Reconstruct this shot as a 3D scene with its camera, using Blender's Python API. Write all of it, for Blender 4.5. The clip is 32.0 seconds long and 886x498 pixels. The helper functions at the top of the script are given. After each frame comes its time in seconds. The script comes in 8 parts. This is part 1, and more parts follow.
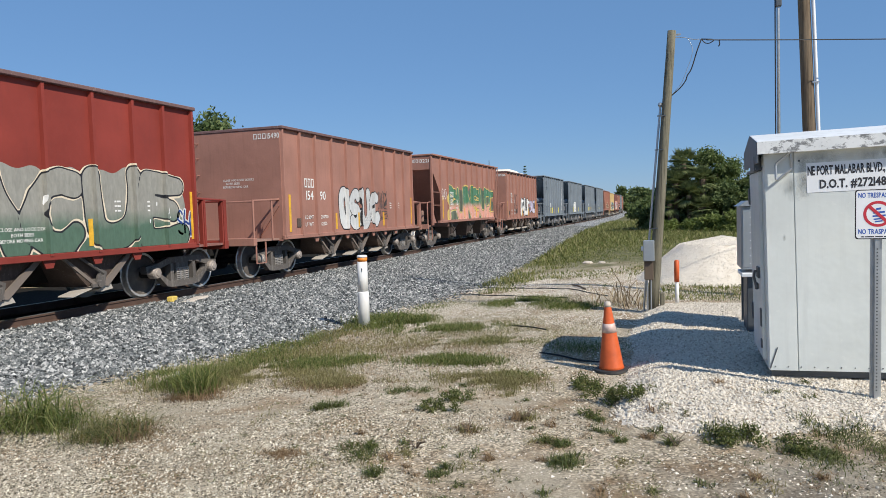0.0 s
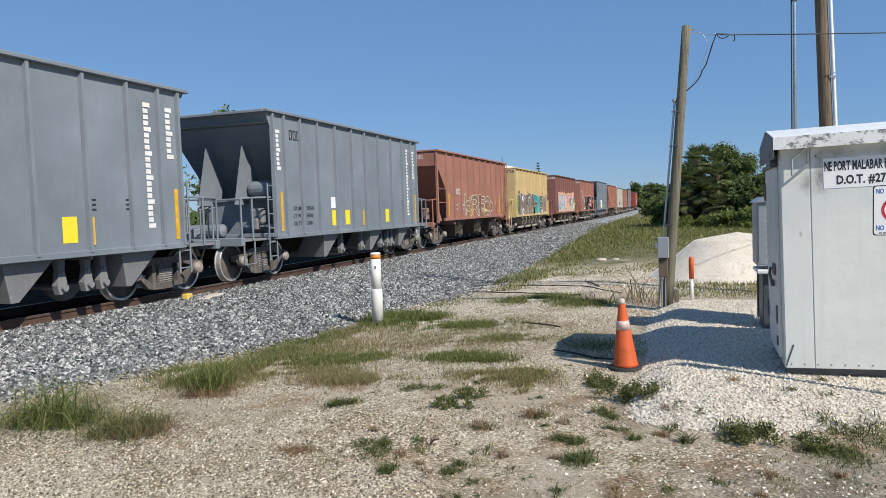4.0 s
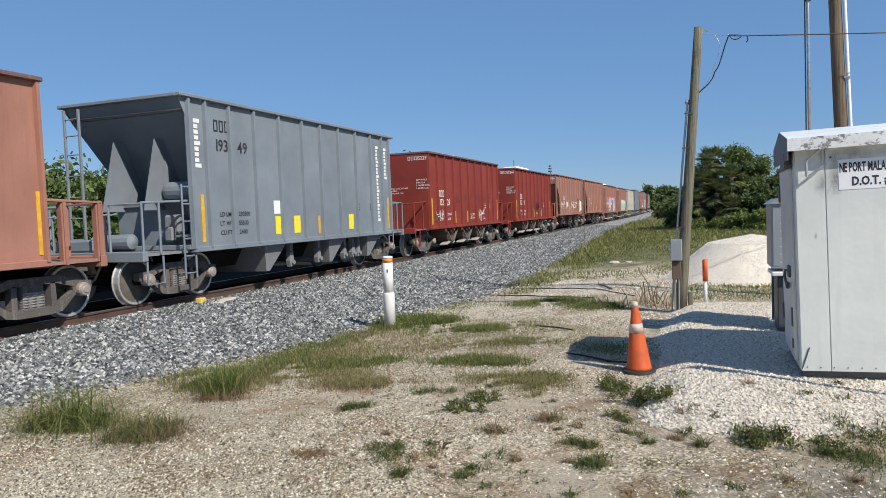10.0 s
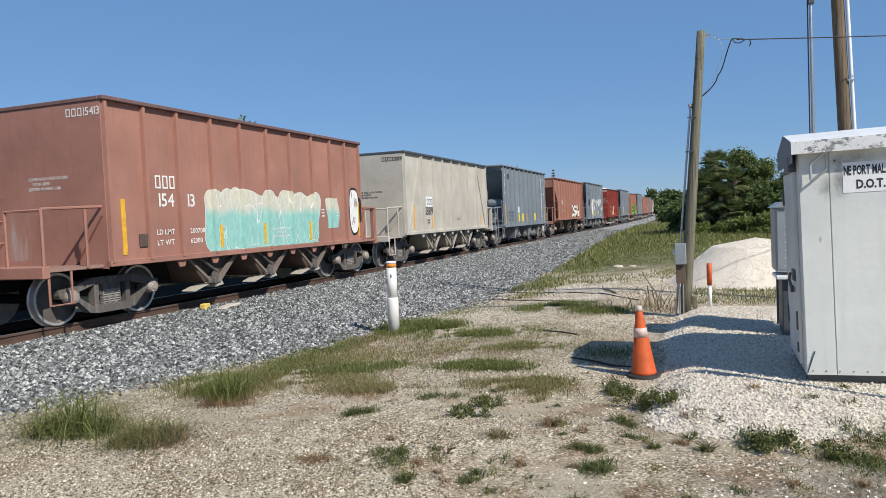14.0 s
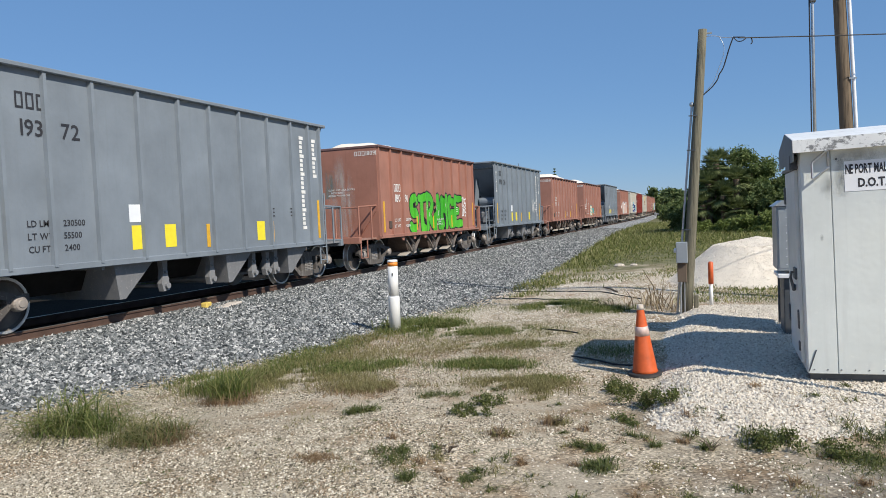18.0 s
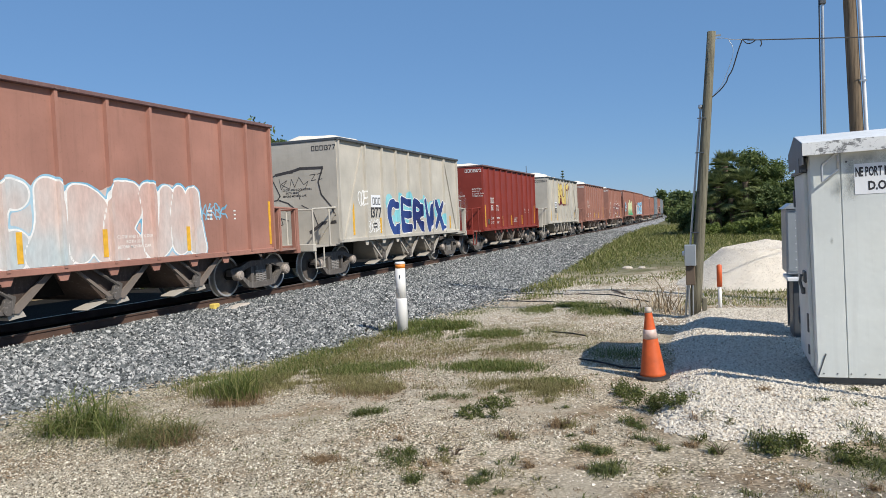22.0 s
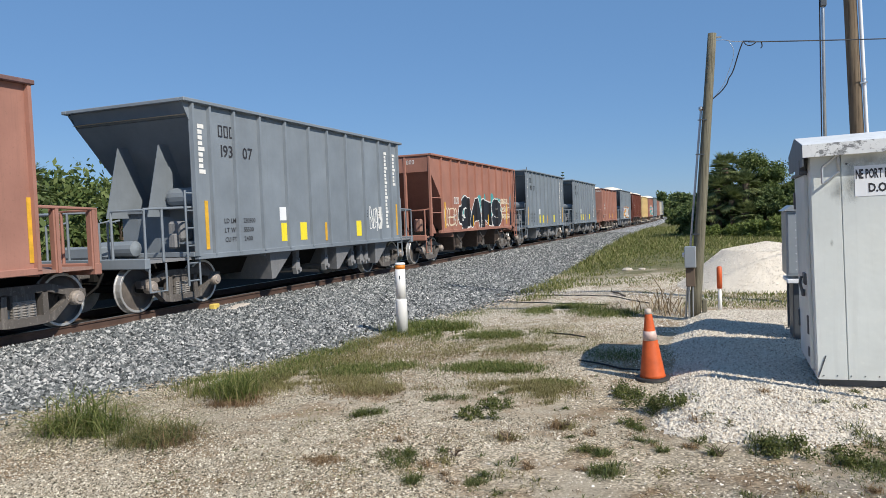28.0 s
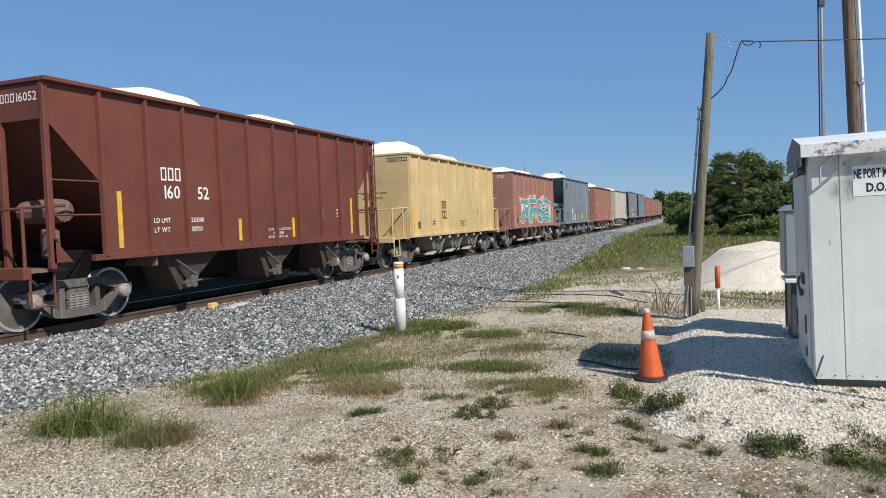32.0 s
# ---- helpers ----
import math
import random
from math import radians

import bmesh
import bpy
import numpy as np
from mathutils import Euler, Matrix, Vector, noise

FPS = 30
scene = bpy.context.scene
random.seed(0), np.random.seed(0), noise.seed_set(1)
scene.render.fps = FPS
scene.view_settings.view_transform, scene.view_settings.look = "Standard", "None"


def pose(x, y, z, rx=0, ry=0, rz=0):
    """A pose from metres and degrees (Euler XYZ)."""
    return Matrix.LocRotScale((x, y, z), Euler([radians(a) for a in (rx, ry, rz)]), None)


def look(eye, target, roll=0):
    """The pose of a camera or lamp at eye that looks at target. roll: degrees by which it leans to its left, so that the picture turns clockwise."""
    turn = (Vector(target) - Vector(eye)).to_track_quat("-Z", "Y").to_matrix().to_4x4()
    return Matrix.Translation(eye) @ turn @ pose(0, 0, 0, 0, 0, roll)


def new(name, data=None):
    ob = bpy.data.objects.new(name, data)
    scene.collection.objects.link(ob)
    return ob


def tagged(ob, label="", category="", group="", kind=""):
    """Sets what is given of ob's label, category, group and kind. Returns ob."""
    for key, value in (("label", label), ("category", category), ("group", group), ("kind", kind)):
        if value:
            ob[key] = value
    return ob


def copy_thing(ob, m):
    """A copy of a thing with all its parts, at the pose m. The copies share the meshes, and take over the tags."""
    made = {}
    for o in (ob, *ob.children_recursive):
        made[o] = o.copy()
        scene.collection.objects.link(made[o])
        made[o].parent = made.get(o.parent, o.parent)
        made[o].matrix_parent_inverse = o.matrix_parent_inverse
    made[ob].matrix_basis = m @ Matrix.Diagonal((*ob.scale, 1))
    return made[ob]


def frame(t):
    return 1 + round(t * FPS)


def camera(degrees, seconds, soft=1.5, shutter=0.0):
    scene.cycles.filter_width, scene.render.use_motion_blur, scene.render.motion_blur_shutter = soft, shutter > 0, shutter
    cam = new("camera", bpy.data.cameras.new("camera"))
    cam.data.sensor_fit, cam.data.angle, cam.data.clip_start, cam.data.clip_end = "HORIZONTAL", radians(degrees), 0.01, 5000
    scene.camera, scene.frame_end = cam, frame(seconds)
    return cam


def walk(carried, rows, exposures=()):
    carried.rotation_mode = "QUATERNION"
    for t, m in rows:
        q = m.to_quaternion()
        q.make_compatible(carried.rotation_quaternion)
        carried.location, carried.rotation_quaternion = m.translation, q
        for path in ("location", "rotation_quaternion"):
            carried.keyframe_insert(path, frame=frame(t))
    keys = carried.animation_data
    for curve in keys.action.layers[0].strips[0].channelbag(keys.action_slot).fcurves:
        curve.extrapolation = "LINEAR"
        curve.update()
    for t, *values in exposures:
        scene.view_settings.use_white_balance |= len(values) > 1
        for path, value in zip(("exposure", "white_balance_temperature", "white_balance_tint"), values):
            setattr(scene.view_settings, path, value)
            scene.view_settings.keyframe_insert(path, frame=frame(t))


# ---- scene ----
cam = camera(64.2, 32.0, soft=0.55)
EYE = (0.0, 0.0, 1.64)
TURNS = (
    (0.0, 87.021, 1.798, 18.218),
    (0.5, 86.986, 1.640, 18.423),
    (1.0, 86.914, 1.600, 18.644),
    (1.5, 86.831, 1.648, 18.826),
    (2.0, 86.782, 1.698, 18.950),
    (2.5, 86.780, 1.801, 19.041),
    (3.0, 86.791, 1.904, 19.129),
    (3.5, 86.777, 1.926, 19.227),
    (5.5, 87.301, 2.203, 19.473),
    (6.0, 87.431, 2.325, 19.553),
    (6.5, 87.452, 2.343, 19.644),
    (7.0, 87.442, 2.383, 19.734),
    (7.5, 87.422, 2.390, 19.828),
    (8.0, 87.388, 2.358, 19.917),
    (8.5, 87.332, 2.303, 20.005),
    (9.0, 87.258, 2.243, 20.109),
    (9.5, 87.184, 2.219, 20.205),
    (10.0, 87.140, 2.255, 20.237),
    (10.5, 87.121, 2.285, 20.205),
    (11.0, 87.146, 2.336, 20.172),
    (11.5, 87.208, 2.404, 20.181),
    (12.0, 87.282, 2.444, 20.241),
    (12.5, 87.339, 2.470, 20.338),
    (13.0, 87.395, 2.475, 20.435),
    (13.5, 87.466, 2.482, 20.503),
    (14.0, 87.544, 2.492, 20.521),
    (14.5, 87.609, 2.464, 20.504),
    (16.5, 87.622, 2.410, 20.639),
    (17.0, 87.546, 2.481, 20.673),
    (17.5, 87.489, 2.512, 20.669),
    (18.0, 87.439, 2.509, 20.620),
    (18.5, 87.421, 2.504, 20.571),
    (19.0, 87.417, 2.506, 20.577),
    (19.5, 87.421, 2.501, 20.668),
    (20.0, 87.455, 2.522, 20.820),
    (20.5, 87.512, 2.485, 20.972),
    (21.0, 87.581, 2.426, 21.096),
    (21.5, 87.634, 2.394, 21.191),
    (22.0, 87.637, 2.383, 21.238),
    (22.5, 87.604, 2.396, 21.272),
    (23.0, 87.542, 2.376, 21.296),
    (23.5, 87.479, 2.352, 21.301),
    (24.0, 87.428, 2.306, 21.300),
    (24.5, 87.400, 2.272, 21.293),
    (25.0, 87.369, 2.225, 21.269),
    (25.5, 87.357, 2.190, 21.229),
    (27.5, 87.615, 2.196, 21.233),
    (28.0, 87.715, 2.215, 21.250),
    (28.5, 87.808, 2.257, 21.284),
    (29.0, 87.881, 2.282, 21.316),
    (29.5, 87.930, 2.275, 21.322),
    (30.0, 87.935, 2.246, 21.306),
    (30.5, 87.902, 2.222, 21.265),
    (31.0, 87.830, 2.200, 21.210),
    (31.5, 87.745, 2.189, 21.157),
    (32.0, 87.655, 2.151, 21.124),
)
walk(cam, [(t, pose(*EYE, rx, ry, rz)) for t, rx, ry, rz in TURNS], exposures=((0.0, 0.0), (3.5, 0.0), (6.0, -0.08), (7.5, 0.0), (32.0, 0.0)))

# ---- light ----
SUN_WAY = Vector((0.651, -0.366, 0.666)).normalized()
world = bpy.data.worlds.new("sky")
scene.world = world
world.use_nodes = True
wn = world.node_tree.nodes
sky = wn.new("ShaderNodeTexSky")
sky.sky_type = "NISHITA"
sky.sun_disc = False
sky.sun_elevation = math.asin(SUN_WAY.z)
sky.sun_rotation = math.atan2(SUN_WAY.x, SUN_WAY.y)
sky.air_density, sky.dust_density, sky.ozone_density, sky.altitude = 0.9, 0.1, 6.0, 0
wn["Background"].inputs["Strength"].default_value = 0.113
even = wn.new("ShaderNodeMix")
even.data_type = "RGBA"
even.inputs["Factor"].default_value = 0.62
even.inputs["B"].default_value = (1.26, 2.72, 5.25, 1)
world.node_tree.links.new(sky.outputs[0], even.inputs["A"])
world.node_tree.links.new(even.outputs["Result"], wn["Background"].inputs["Color"])
sun = new("sun", bpy.data.lights.new("sun", "SUN"))
sun.data.energy, sun.data.angle, sun.data.color = 4.9, radians(0.53), (1.0, 0.94, 0.84)
sun.matrix_world = look(SUN_WAY * 60, (0, 0, 0))


# ---- materials ----
def node(nt, kind, **values):
    n = nt.nodes.new(kind)
    for key, value in values.items():
        n.inputs[key].default_value = value
    return n


def ramp(nt, fac, stops):
    n = nt.nodes.new("ShaderNodeValToRGB")
    el = n.color_ramp.elements
    while len(el) < len(stops):
        el.new(0.5)
    for e, (pos, col) in zip(el, stops):
        e.position, e.color = pos, (*col, 1)
    nt.links.new(fac, n.inputs["Fac"])
    return n.outputs["Color"]


def scaled(nt, scale, source="Object"):
    co = nt.nodes.new("ShaderNodeTexCoord")
    mp = nt.nodes.new("ShaderNodeMapping")
    mp.inputs["Scale"].default_value = scale
    nt.links.new(co.outputs[source], mp.inputs["Vector"])
    return mp.outputs["Vector"]


def mixed(nt, fac, a, b, blend="MIX"):
    n = nt.nodes.new("ShaderNodeMix")
    n.data_type, n.blend_type = "RGBA", blend
    for sock, value in ((n.inputs["Factor"], fac), (n.inputs["A"], a), (n.inputs["B"], b)):
        if isinstance(value, bpy.types.NodeSocket):
            nt.links.new(value, sock)
        else:
            sock.default_value = value if isinstance(value, (int, float)) else (*value, 1)
    return n.outputs["Result"]


def surface(name, rough=0.7, metal=0.0, spec=0.5):
    m = bpy.data.materials.new(name)
    m.use_nodes = True
    b = m.node_tree.nodes["Principled BSDF"]
    b.inputs["Roughness"].default_value, b.inputs["Metallic"].default_value = rough, metal
    b.inputs["Specular IOR Level"].default_value = spec
    return m, m.node_tree, b


def noise_of(nt, vec, scale, detail=5.0, rough=0.6):
    n = node(nt, "ShaderNodeTexNoise", Scale=scale, Detail=detail, Roughness=rough)
    nt.links.new(vec, n.inputs["Vector"])
    return n.outputs["Fac"]


def bump_of(nt, b, height, strength, distance):
    n = node(nt, "ShaderNodeBump", Strength=strength, Distance=distance)
    nt.links.new(height, n.inputs["Height"])
    nt.links.new(n.outputs["Normal"], b.inputs["Normal"])


def dim(c, k):
    return tuple(min(1.0, v * k) for v in c)


def paint(name, col, rough=0.6, stain=(0.10, 0.07, 0.05), streak=0.35, metal=0.0):
    """Weathered coat: broad fading, drip streaks, fine specks."""
    m, nt, b = surface(name, rough, metal, 0.22)
    vec = scaled(nt, (1, 1, 1))
    broad = ramp(nt, noise_of(nt, vec, 0.9), ((0.3, dim(col, 0.84)), (0.7, dim(col, 1.13))))
    drips = noise_of(nt, scaled(nt, (5, 5, 0.35)), 2.2, 6, 0.7)
    k = nt.nodes.new("ShaderNodeMapRange")
    k.inputs["From Min"].default_value, k.inputs["From Max"].default_value = 0.52, 0.85
    k.inputs["To Max"].default_value = streak
    nt.links.new(drips, k.inputs["Value"])
    c = mixed(nt, k.outputs["Result"], broad, stain)
    specks = ramp(nt, noise_of(nt, vec, 26, 3), ((0.60, (0, 0, 0)), (0.76, (1, 1, 1))))
    f = nt.nodes.new("ShaderNodeMath")
    f.operation = "MULTIPLY"
    f.inputs[1].default_value = 0.35
    nt.links.new(specks, f.inputs[0])
    c = mixed(nt, f.outputs[0], c, dim(stain, 1.6))
    nt.links.new(c, b.inputs["Base Color"])
    bump_of(nt, b, noise_of(nt, vec, 3.0, 3), 0.25, 0.03)
    return m


def plain(name, col, rough=0.6, metal=0.0, vary=0.15, scale=8.0, bump=0.1):
    m, nt, b = surface(name, rough, metal)
    vec = scaled(nt, (1, 1, 1))
    nt.links.new(ramp(nt, noise_of(nt, vec, scale), ((0.3, dim(col, 1 - vary)), (0.7, dim(col, 1 + vary)))), b.inputs["Base Color"])
    if bump:
        bump_of(nt, b, noise_of(nt, vec, scale * 4, 3), bump, 0.01)
    return m


def islands(name, stops, rough=0.8, source="Random Per Island", grain=0.0, translucent=0.0):
    """Loose pieces, each with its own tone."""
    m, nt, b = surface(name, rough, 0, 0.3)
    g = nt.nodes.new("ShaderNodeNewGeometry")
    c = ramp(nt, g.outputs[source], stops)
    if grain:
        vec = scaled(nt, (1, 1, 1))
        c = mixed(nt, 1.0, c, ramp(nt, noise_of(nt, vec, grain), ((0.3, (0.75, 0.75, 0.75)), (0.7, (1.0, 1.0, 1.0)))), "MULTIPLY")
    nt.links.new(c, b.inputs["Base Color"])
    if translucent:
        b.inputs["Subsurface Weight"].default_value = 0.0
        t = node(nt, "ShaderNodeBsdfTranslucent")
        nt.links.new(c, t.inputs["Color"])
        mx = node(nt, "ShaderNodeMixShader", Fac=translucent)
        nt.links.new(b.outputs[0], mx.inputs[1])
        nt.links.new(t.outputs[0], mx.inputs[2])
        nt.links.new(mx.outputs[0], nt.nodes["Material Output"].inputs["Surface"])
    return m


def spray(name, cols, scale=0.8):
    """Sprayed colours that run into each other."""
    m, nt, b = surface(name, 0.55, 0, 0.35)
    vec = scaled(nt, (1, 1, 0.6))
    n = len(cols)
    stops = [(0.32 + 0.36 * i / max(1, n - 1), c) for i, c in enumerate(cols)]
    c = ramp(nt, noise_of(nt, vec, scale, 2.5), stops)
    c = mixed(nt, 1.0, c, ramp(nt, noise_of(nt, scaled(nt, (3, 3, 1)), 6, 4), ((0.3, (0.8, 0.8, 0.8)), (0.7, (1, 1, 1)))), "MULTIPLY")
    nt.links.new(c, b.inputs["Base Color"])
    return m



def spray_bands(name, low, high, z0, z1):
    """Sprayed in two colours, one above the other, that fade into each other between two heights."""
    m, nt, b = surface(name, 0.55, 0, 0.35)
    vec = scaled(nt, (1, 1, 1))
    part_ = nt.nodes.new("ShaderNodeSeparateXYZ")
    nt.links.new(vec, part_.inputs[0])
    k = nt.nodes.new("ShaderNodeMapRange")
    k.inputs["From Min"].default_value, k.inputs["From Max"].default_value = z0, z1
    wob = nt.nodes.new("ShaderNodeMath")
    wob.operation = "MULTIPLY_ADD"
    wob.inputs[1].default_value = 0.35
    nt.links.new(noise_of(nt, vec, 2.2, 3), wob.inputs[0])
    nt.links.new(part_.outputs["Z"], wob.inputs[2])
    nt.links.new(wob.outputs[0], k.inputs["Value"])
    c = mixed(nt, k.outputs["Result"], low, high)
    c = mixed(nt, 1.0, c, ramp(nt, noise_of(nt, scaled(nt, (3, 3, 1)), 6, 4), ((0.3, (0.74, 0.74, 0.74)), (0.7, (1, 1, 1)))), "MULTIPLY")
    nt.links.new(c, b.inputs["Base Color"])
    return m


BROWN, RED, ORANGE, DARK, MAUVE = (0.362, 0.181, 0.138), (0.25, 0.046, 0.034), (0.368, 0.174, 0.127), (0.158, 0.055, 0.039), (0.25, 0.115, 0.098)
GREY, CREAM, YELLOW = (0.215, 0.245, 0.275), (0.51, 0.475, 0.41), (0.60, 0.45, 0.225)
COAT = {
    "b": paint("brown_paint", BROWN), "r": paint("dark_red_paint", RED, 0.5, (0.12, 0.04, 0.035), 0.25),
    "o": paint("rust_brown_paint", ORANGE), "k": paint("dark_brown_paint", DARK, 0.5, streak=0.2),
    "g": paint("grey_paint", GREY, 0.5, (0.12, 0.125, 0.13), 0.22), "c": paint("cream_paint", CREAM, 0.6, (0.27, 0.22, 0.17), 0.3),
    "y": paint("yellow_paint", YELLOW, 0.6, (0.33, 0.2, 0.1), 0.3), "m": paint("mauve_brown_paint", MAUVE),
}
LOWER = {k: paint("dusty_" + m.name, tuple(0.6 * a + 0.4 * d for a, d in zip(c, (0.25, 0.21, 0.18))), 0.8, (0.45, 0.41, 0.37), 0.45)
         for (k, m), c in zip(COAT.items(), (BROWN, RED, ORANGE, DARK, GREY, CREAM, YELLOW, MAUVE))}
TRUCK = paint("dusty_cast_steel", (0.115, 0.103, 0.094), 0.85, (0.42, 0.38, 0.34), 0.6)
SPRING = plain("spring_steel", (0.30, 0.28, 0.26), 0.6, 0.4)
WHEEL_PLATE = plain("dusty_rusty_wheel_plate", (0.14, 0.12, 0.105), 0.8, 0.1, 0.35, 3)
WHEEL_RIM = plain("worn_bright_steel", (0.62, 0.60, 0.57), 0.4, 0.6)
CAP = plain("bearing_cap_steel", (0.36, 0.31, 0.27), 0.6, 0.2)
BLACK_STEEL = plain("black_underframe_steel", (0.022, 0.021, 0.020), 1.0)
BLACK_STEEL.node_tree.nodes["Principled BSDF"].inputs["Specular IOR Level"].default_value = 0.05
WHITE_INK = plain("white_lettering", (0.78, 0.76, 0.72), 0.6, 0, 0.12)
BLACK_INK = plain("black_lettering", (0.03, 0.03, 0.035), 0.6, 0, 0.2)
REFLECT = plain("yellow_reflective_tape", (0.72, 0.40, 0.035), 0.5, 0, 0.2)
LABEL_YELLOW = plain("yellow_label", (0.88, 0.72, 0.04), 0.45, 0, 0.06)
LOAD = plain("white_limestone_load", (0.80, 0.72, 0.60), 0.9, 0, 0.08, 5, 0.5)
RAIL_STEEL = plain("rusty_rail_steel", (0.105, 0.062, 0.045), 0.75, 0.2, 0.25, 3)
RAIL_TOP = plain("polished_rail_head", (0.5, 0.49, 0.47), 0.35, 0.8)
TIE_WOOD = plain("dark_creosoted_timber", (0.075, 0.058, 0.045), 0.9, 0, 0.3, 6, 0.4)
WHITE_PVC = plain("white_pvc", (0.80, 0.79, 0.76), 0.4, 0, 0.05, 6, 0.05)
ORANGE_PVC = plain("orange_plastic", (0.60, 0.108, 0.026), 0.5, 0, 0.22, 7, 0.1)
CONE_BASE = plain("black_rubber", (0.03, 0.03, 0.03), 0.7)
POLE_WOOD = paint("weathered_green_pole_wood", (0.20, 0.185, 0.135), 0.9, (0.07, 0.055, 0.04), 0.7)
POLE_TAN = paint("brown_pole_wood", (0.19, 0.145, 0.10), 0.9, (0.10, 0.06, 0.04), 0.7)
for wood in (POLE_WOOD, POLE_TAN):
    nt = wood.node_tree
    wb = nt.nodes["Principled BSDF"]
    grain = noise_of(nt, scaled(nt, (26, 26, 0.9)), 1.6, 6, 0.75)
    nt.links.new(mixed(nt, 0.9, wb.inputs["Base Color"].links[0].from_socket, ramp(nt, grain, ((0.32, (0.28, 0.27, 0.24)), (0.5, (0.95, 0.95, 0.95)), (0.7, (1.25, 1.24, 1.18)))), "MULTIPLY"), wb.inputs["Base Color"])
    bump_of(nt, wb, grain, 0.7, 0.02)
GALV = plain("galvanised_steel", (0.50, 0.52, 0.53), 0.4, 0.75, 0.1, 12, 0.05)
ALU = paint("white_aluminium_sheet", (0.70, 0.73, 0.70), 0.42, (0.50, 0.51, 0.48), 0.4)
ROOF_ALU = paint("chalky_white_roof", (0.78, 0.79, 0.78), 0.45, (0.30, 0.30, 0.30), 0.6)
PEELED = paint("peeling_white_fascia", (0.76, 0.77, 0.76), 0.45, (0.30, 0.30, 0.30), 0.3)
nt = PEELED.node_tree
bare = ramp(nt, noise_of(nt, scaled(nt, (4.5, 1, 7)), 2.3, 5, 0.7), ((0.52, (0, 0, 0)), (0.60, (1, 1, 1))))
old = nt.nodes["Principled BSDF"].inputs["Base Color"].links[0].from_socket
nt.links.new(mixed(nt, bare, old, (0.22, 0.225, 0.225)), nt.nodes["Principled BSDF"].inputs["Base Color"])
CABINET_GREY = plain("silver_grey_cabinet", (0.42, 0.45, 0.47), 0.4, 0.5, 0.08, 3, 0.05)
DARK_GREY = plain("dark_grey_metal", (0.10, 0.11, 0.12), 0.5, 0.3)
SIGN_WHITE = plain("white_sign_sheet", (0.83, 0.84, 0.85), 0.4, 0, 0.04, 4, 0)
SIGN_BLUE = plain("blue_sign_ink", (0.03, 0.10, 0.42), 0.5, 0, 0.08)
SIGN_RED = plain("red_sign_ink", (0.55, 0.03, 0.05), 0.5, 0, 0.08)
CABLE = plain("black_cable", (0.02, 0.02, 0.022), 0.6, 0, 0.1)
YELLOW_BLOCK = plain("yellow_painted_block", (0.72, 0.52, 0.12), 0.7, 0, 0.15)
STONE_PALE = plain("pale_concrete", (0.60, 0.52, 0.44), 0.9, 0, 0.1)
BARK = paint("grey_brown_bark", (0.16, 0.12, 0.09), 0.95, (0.06, 0.045, 0.03), 0.6)


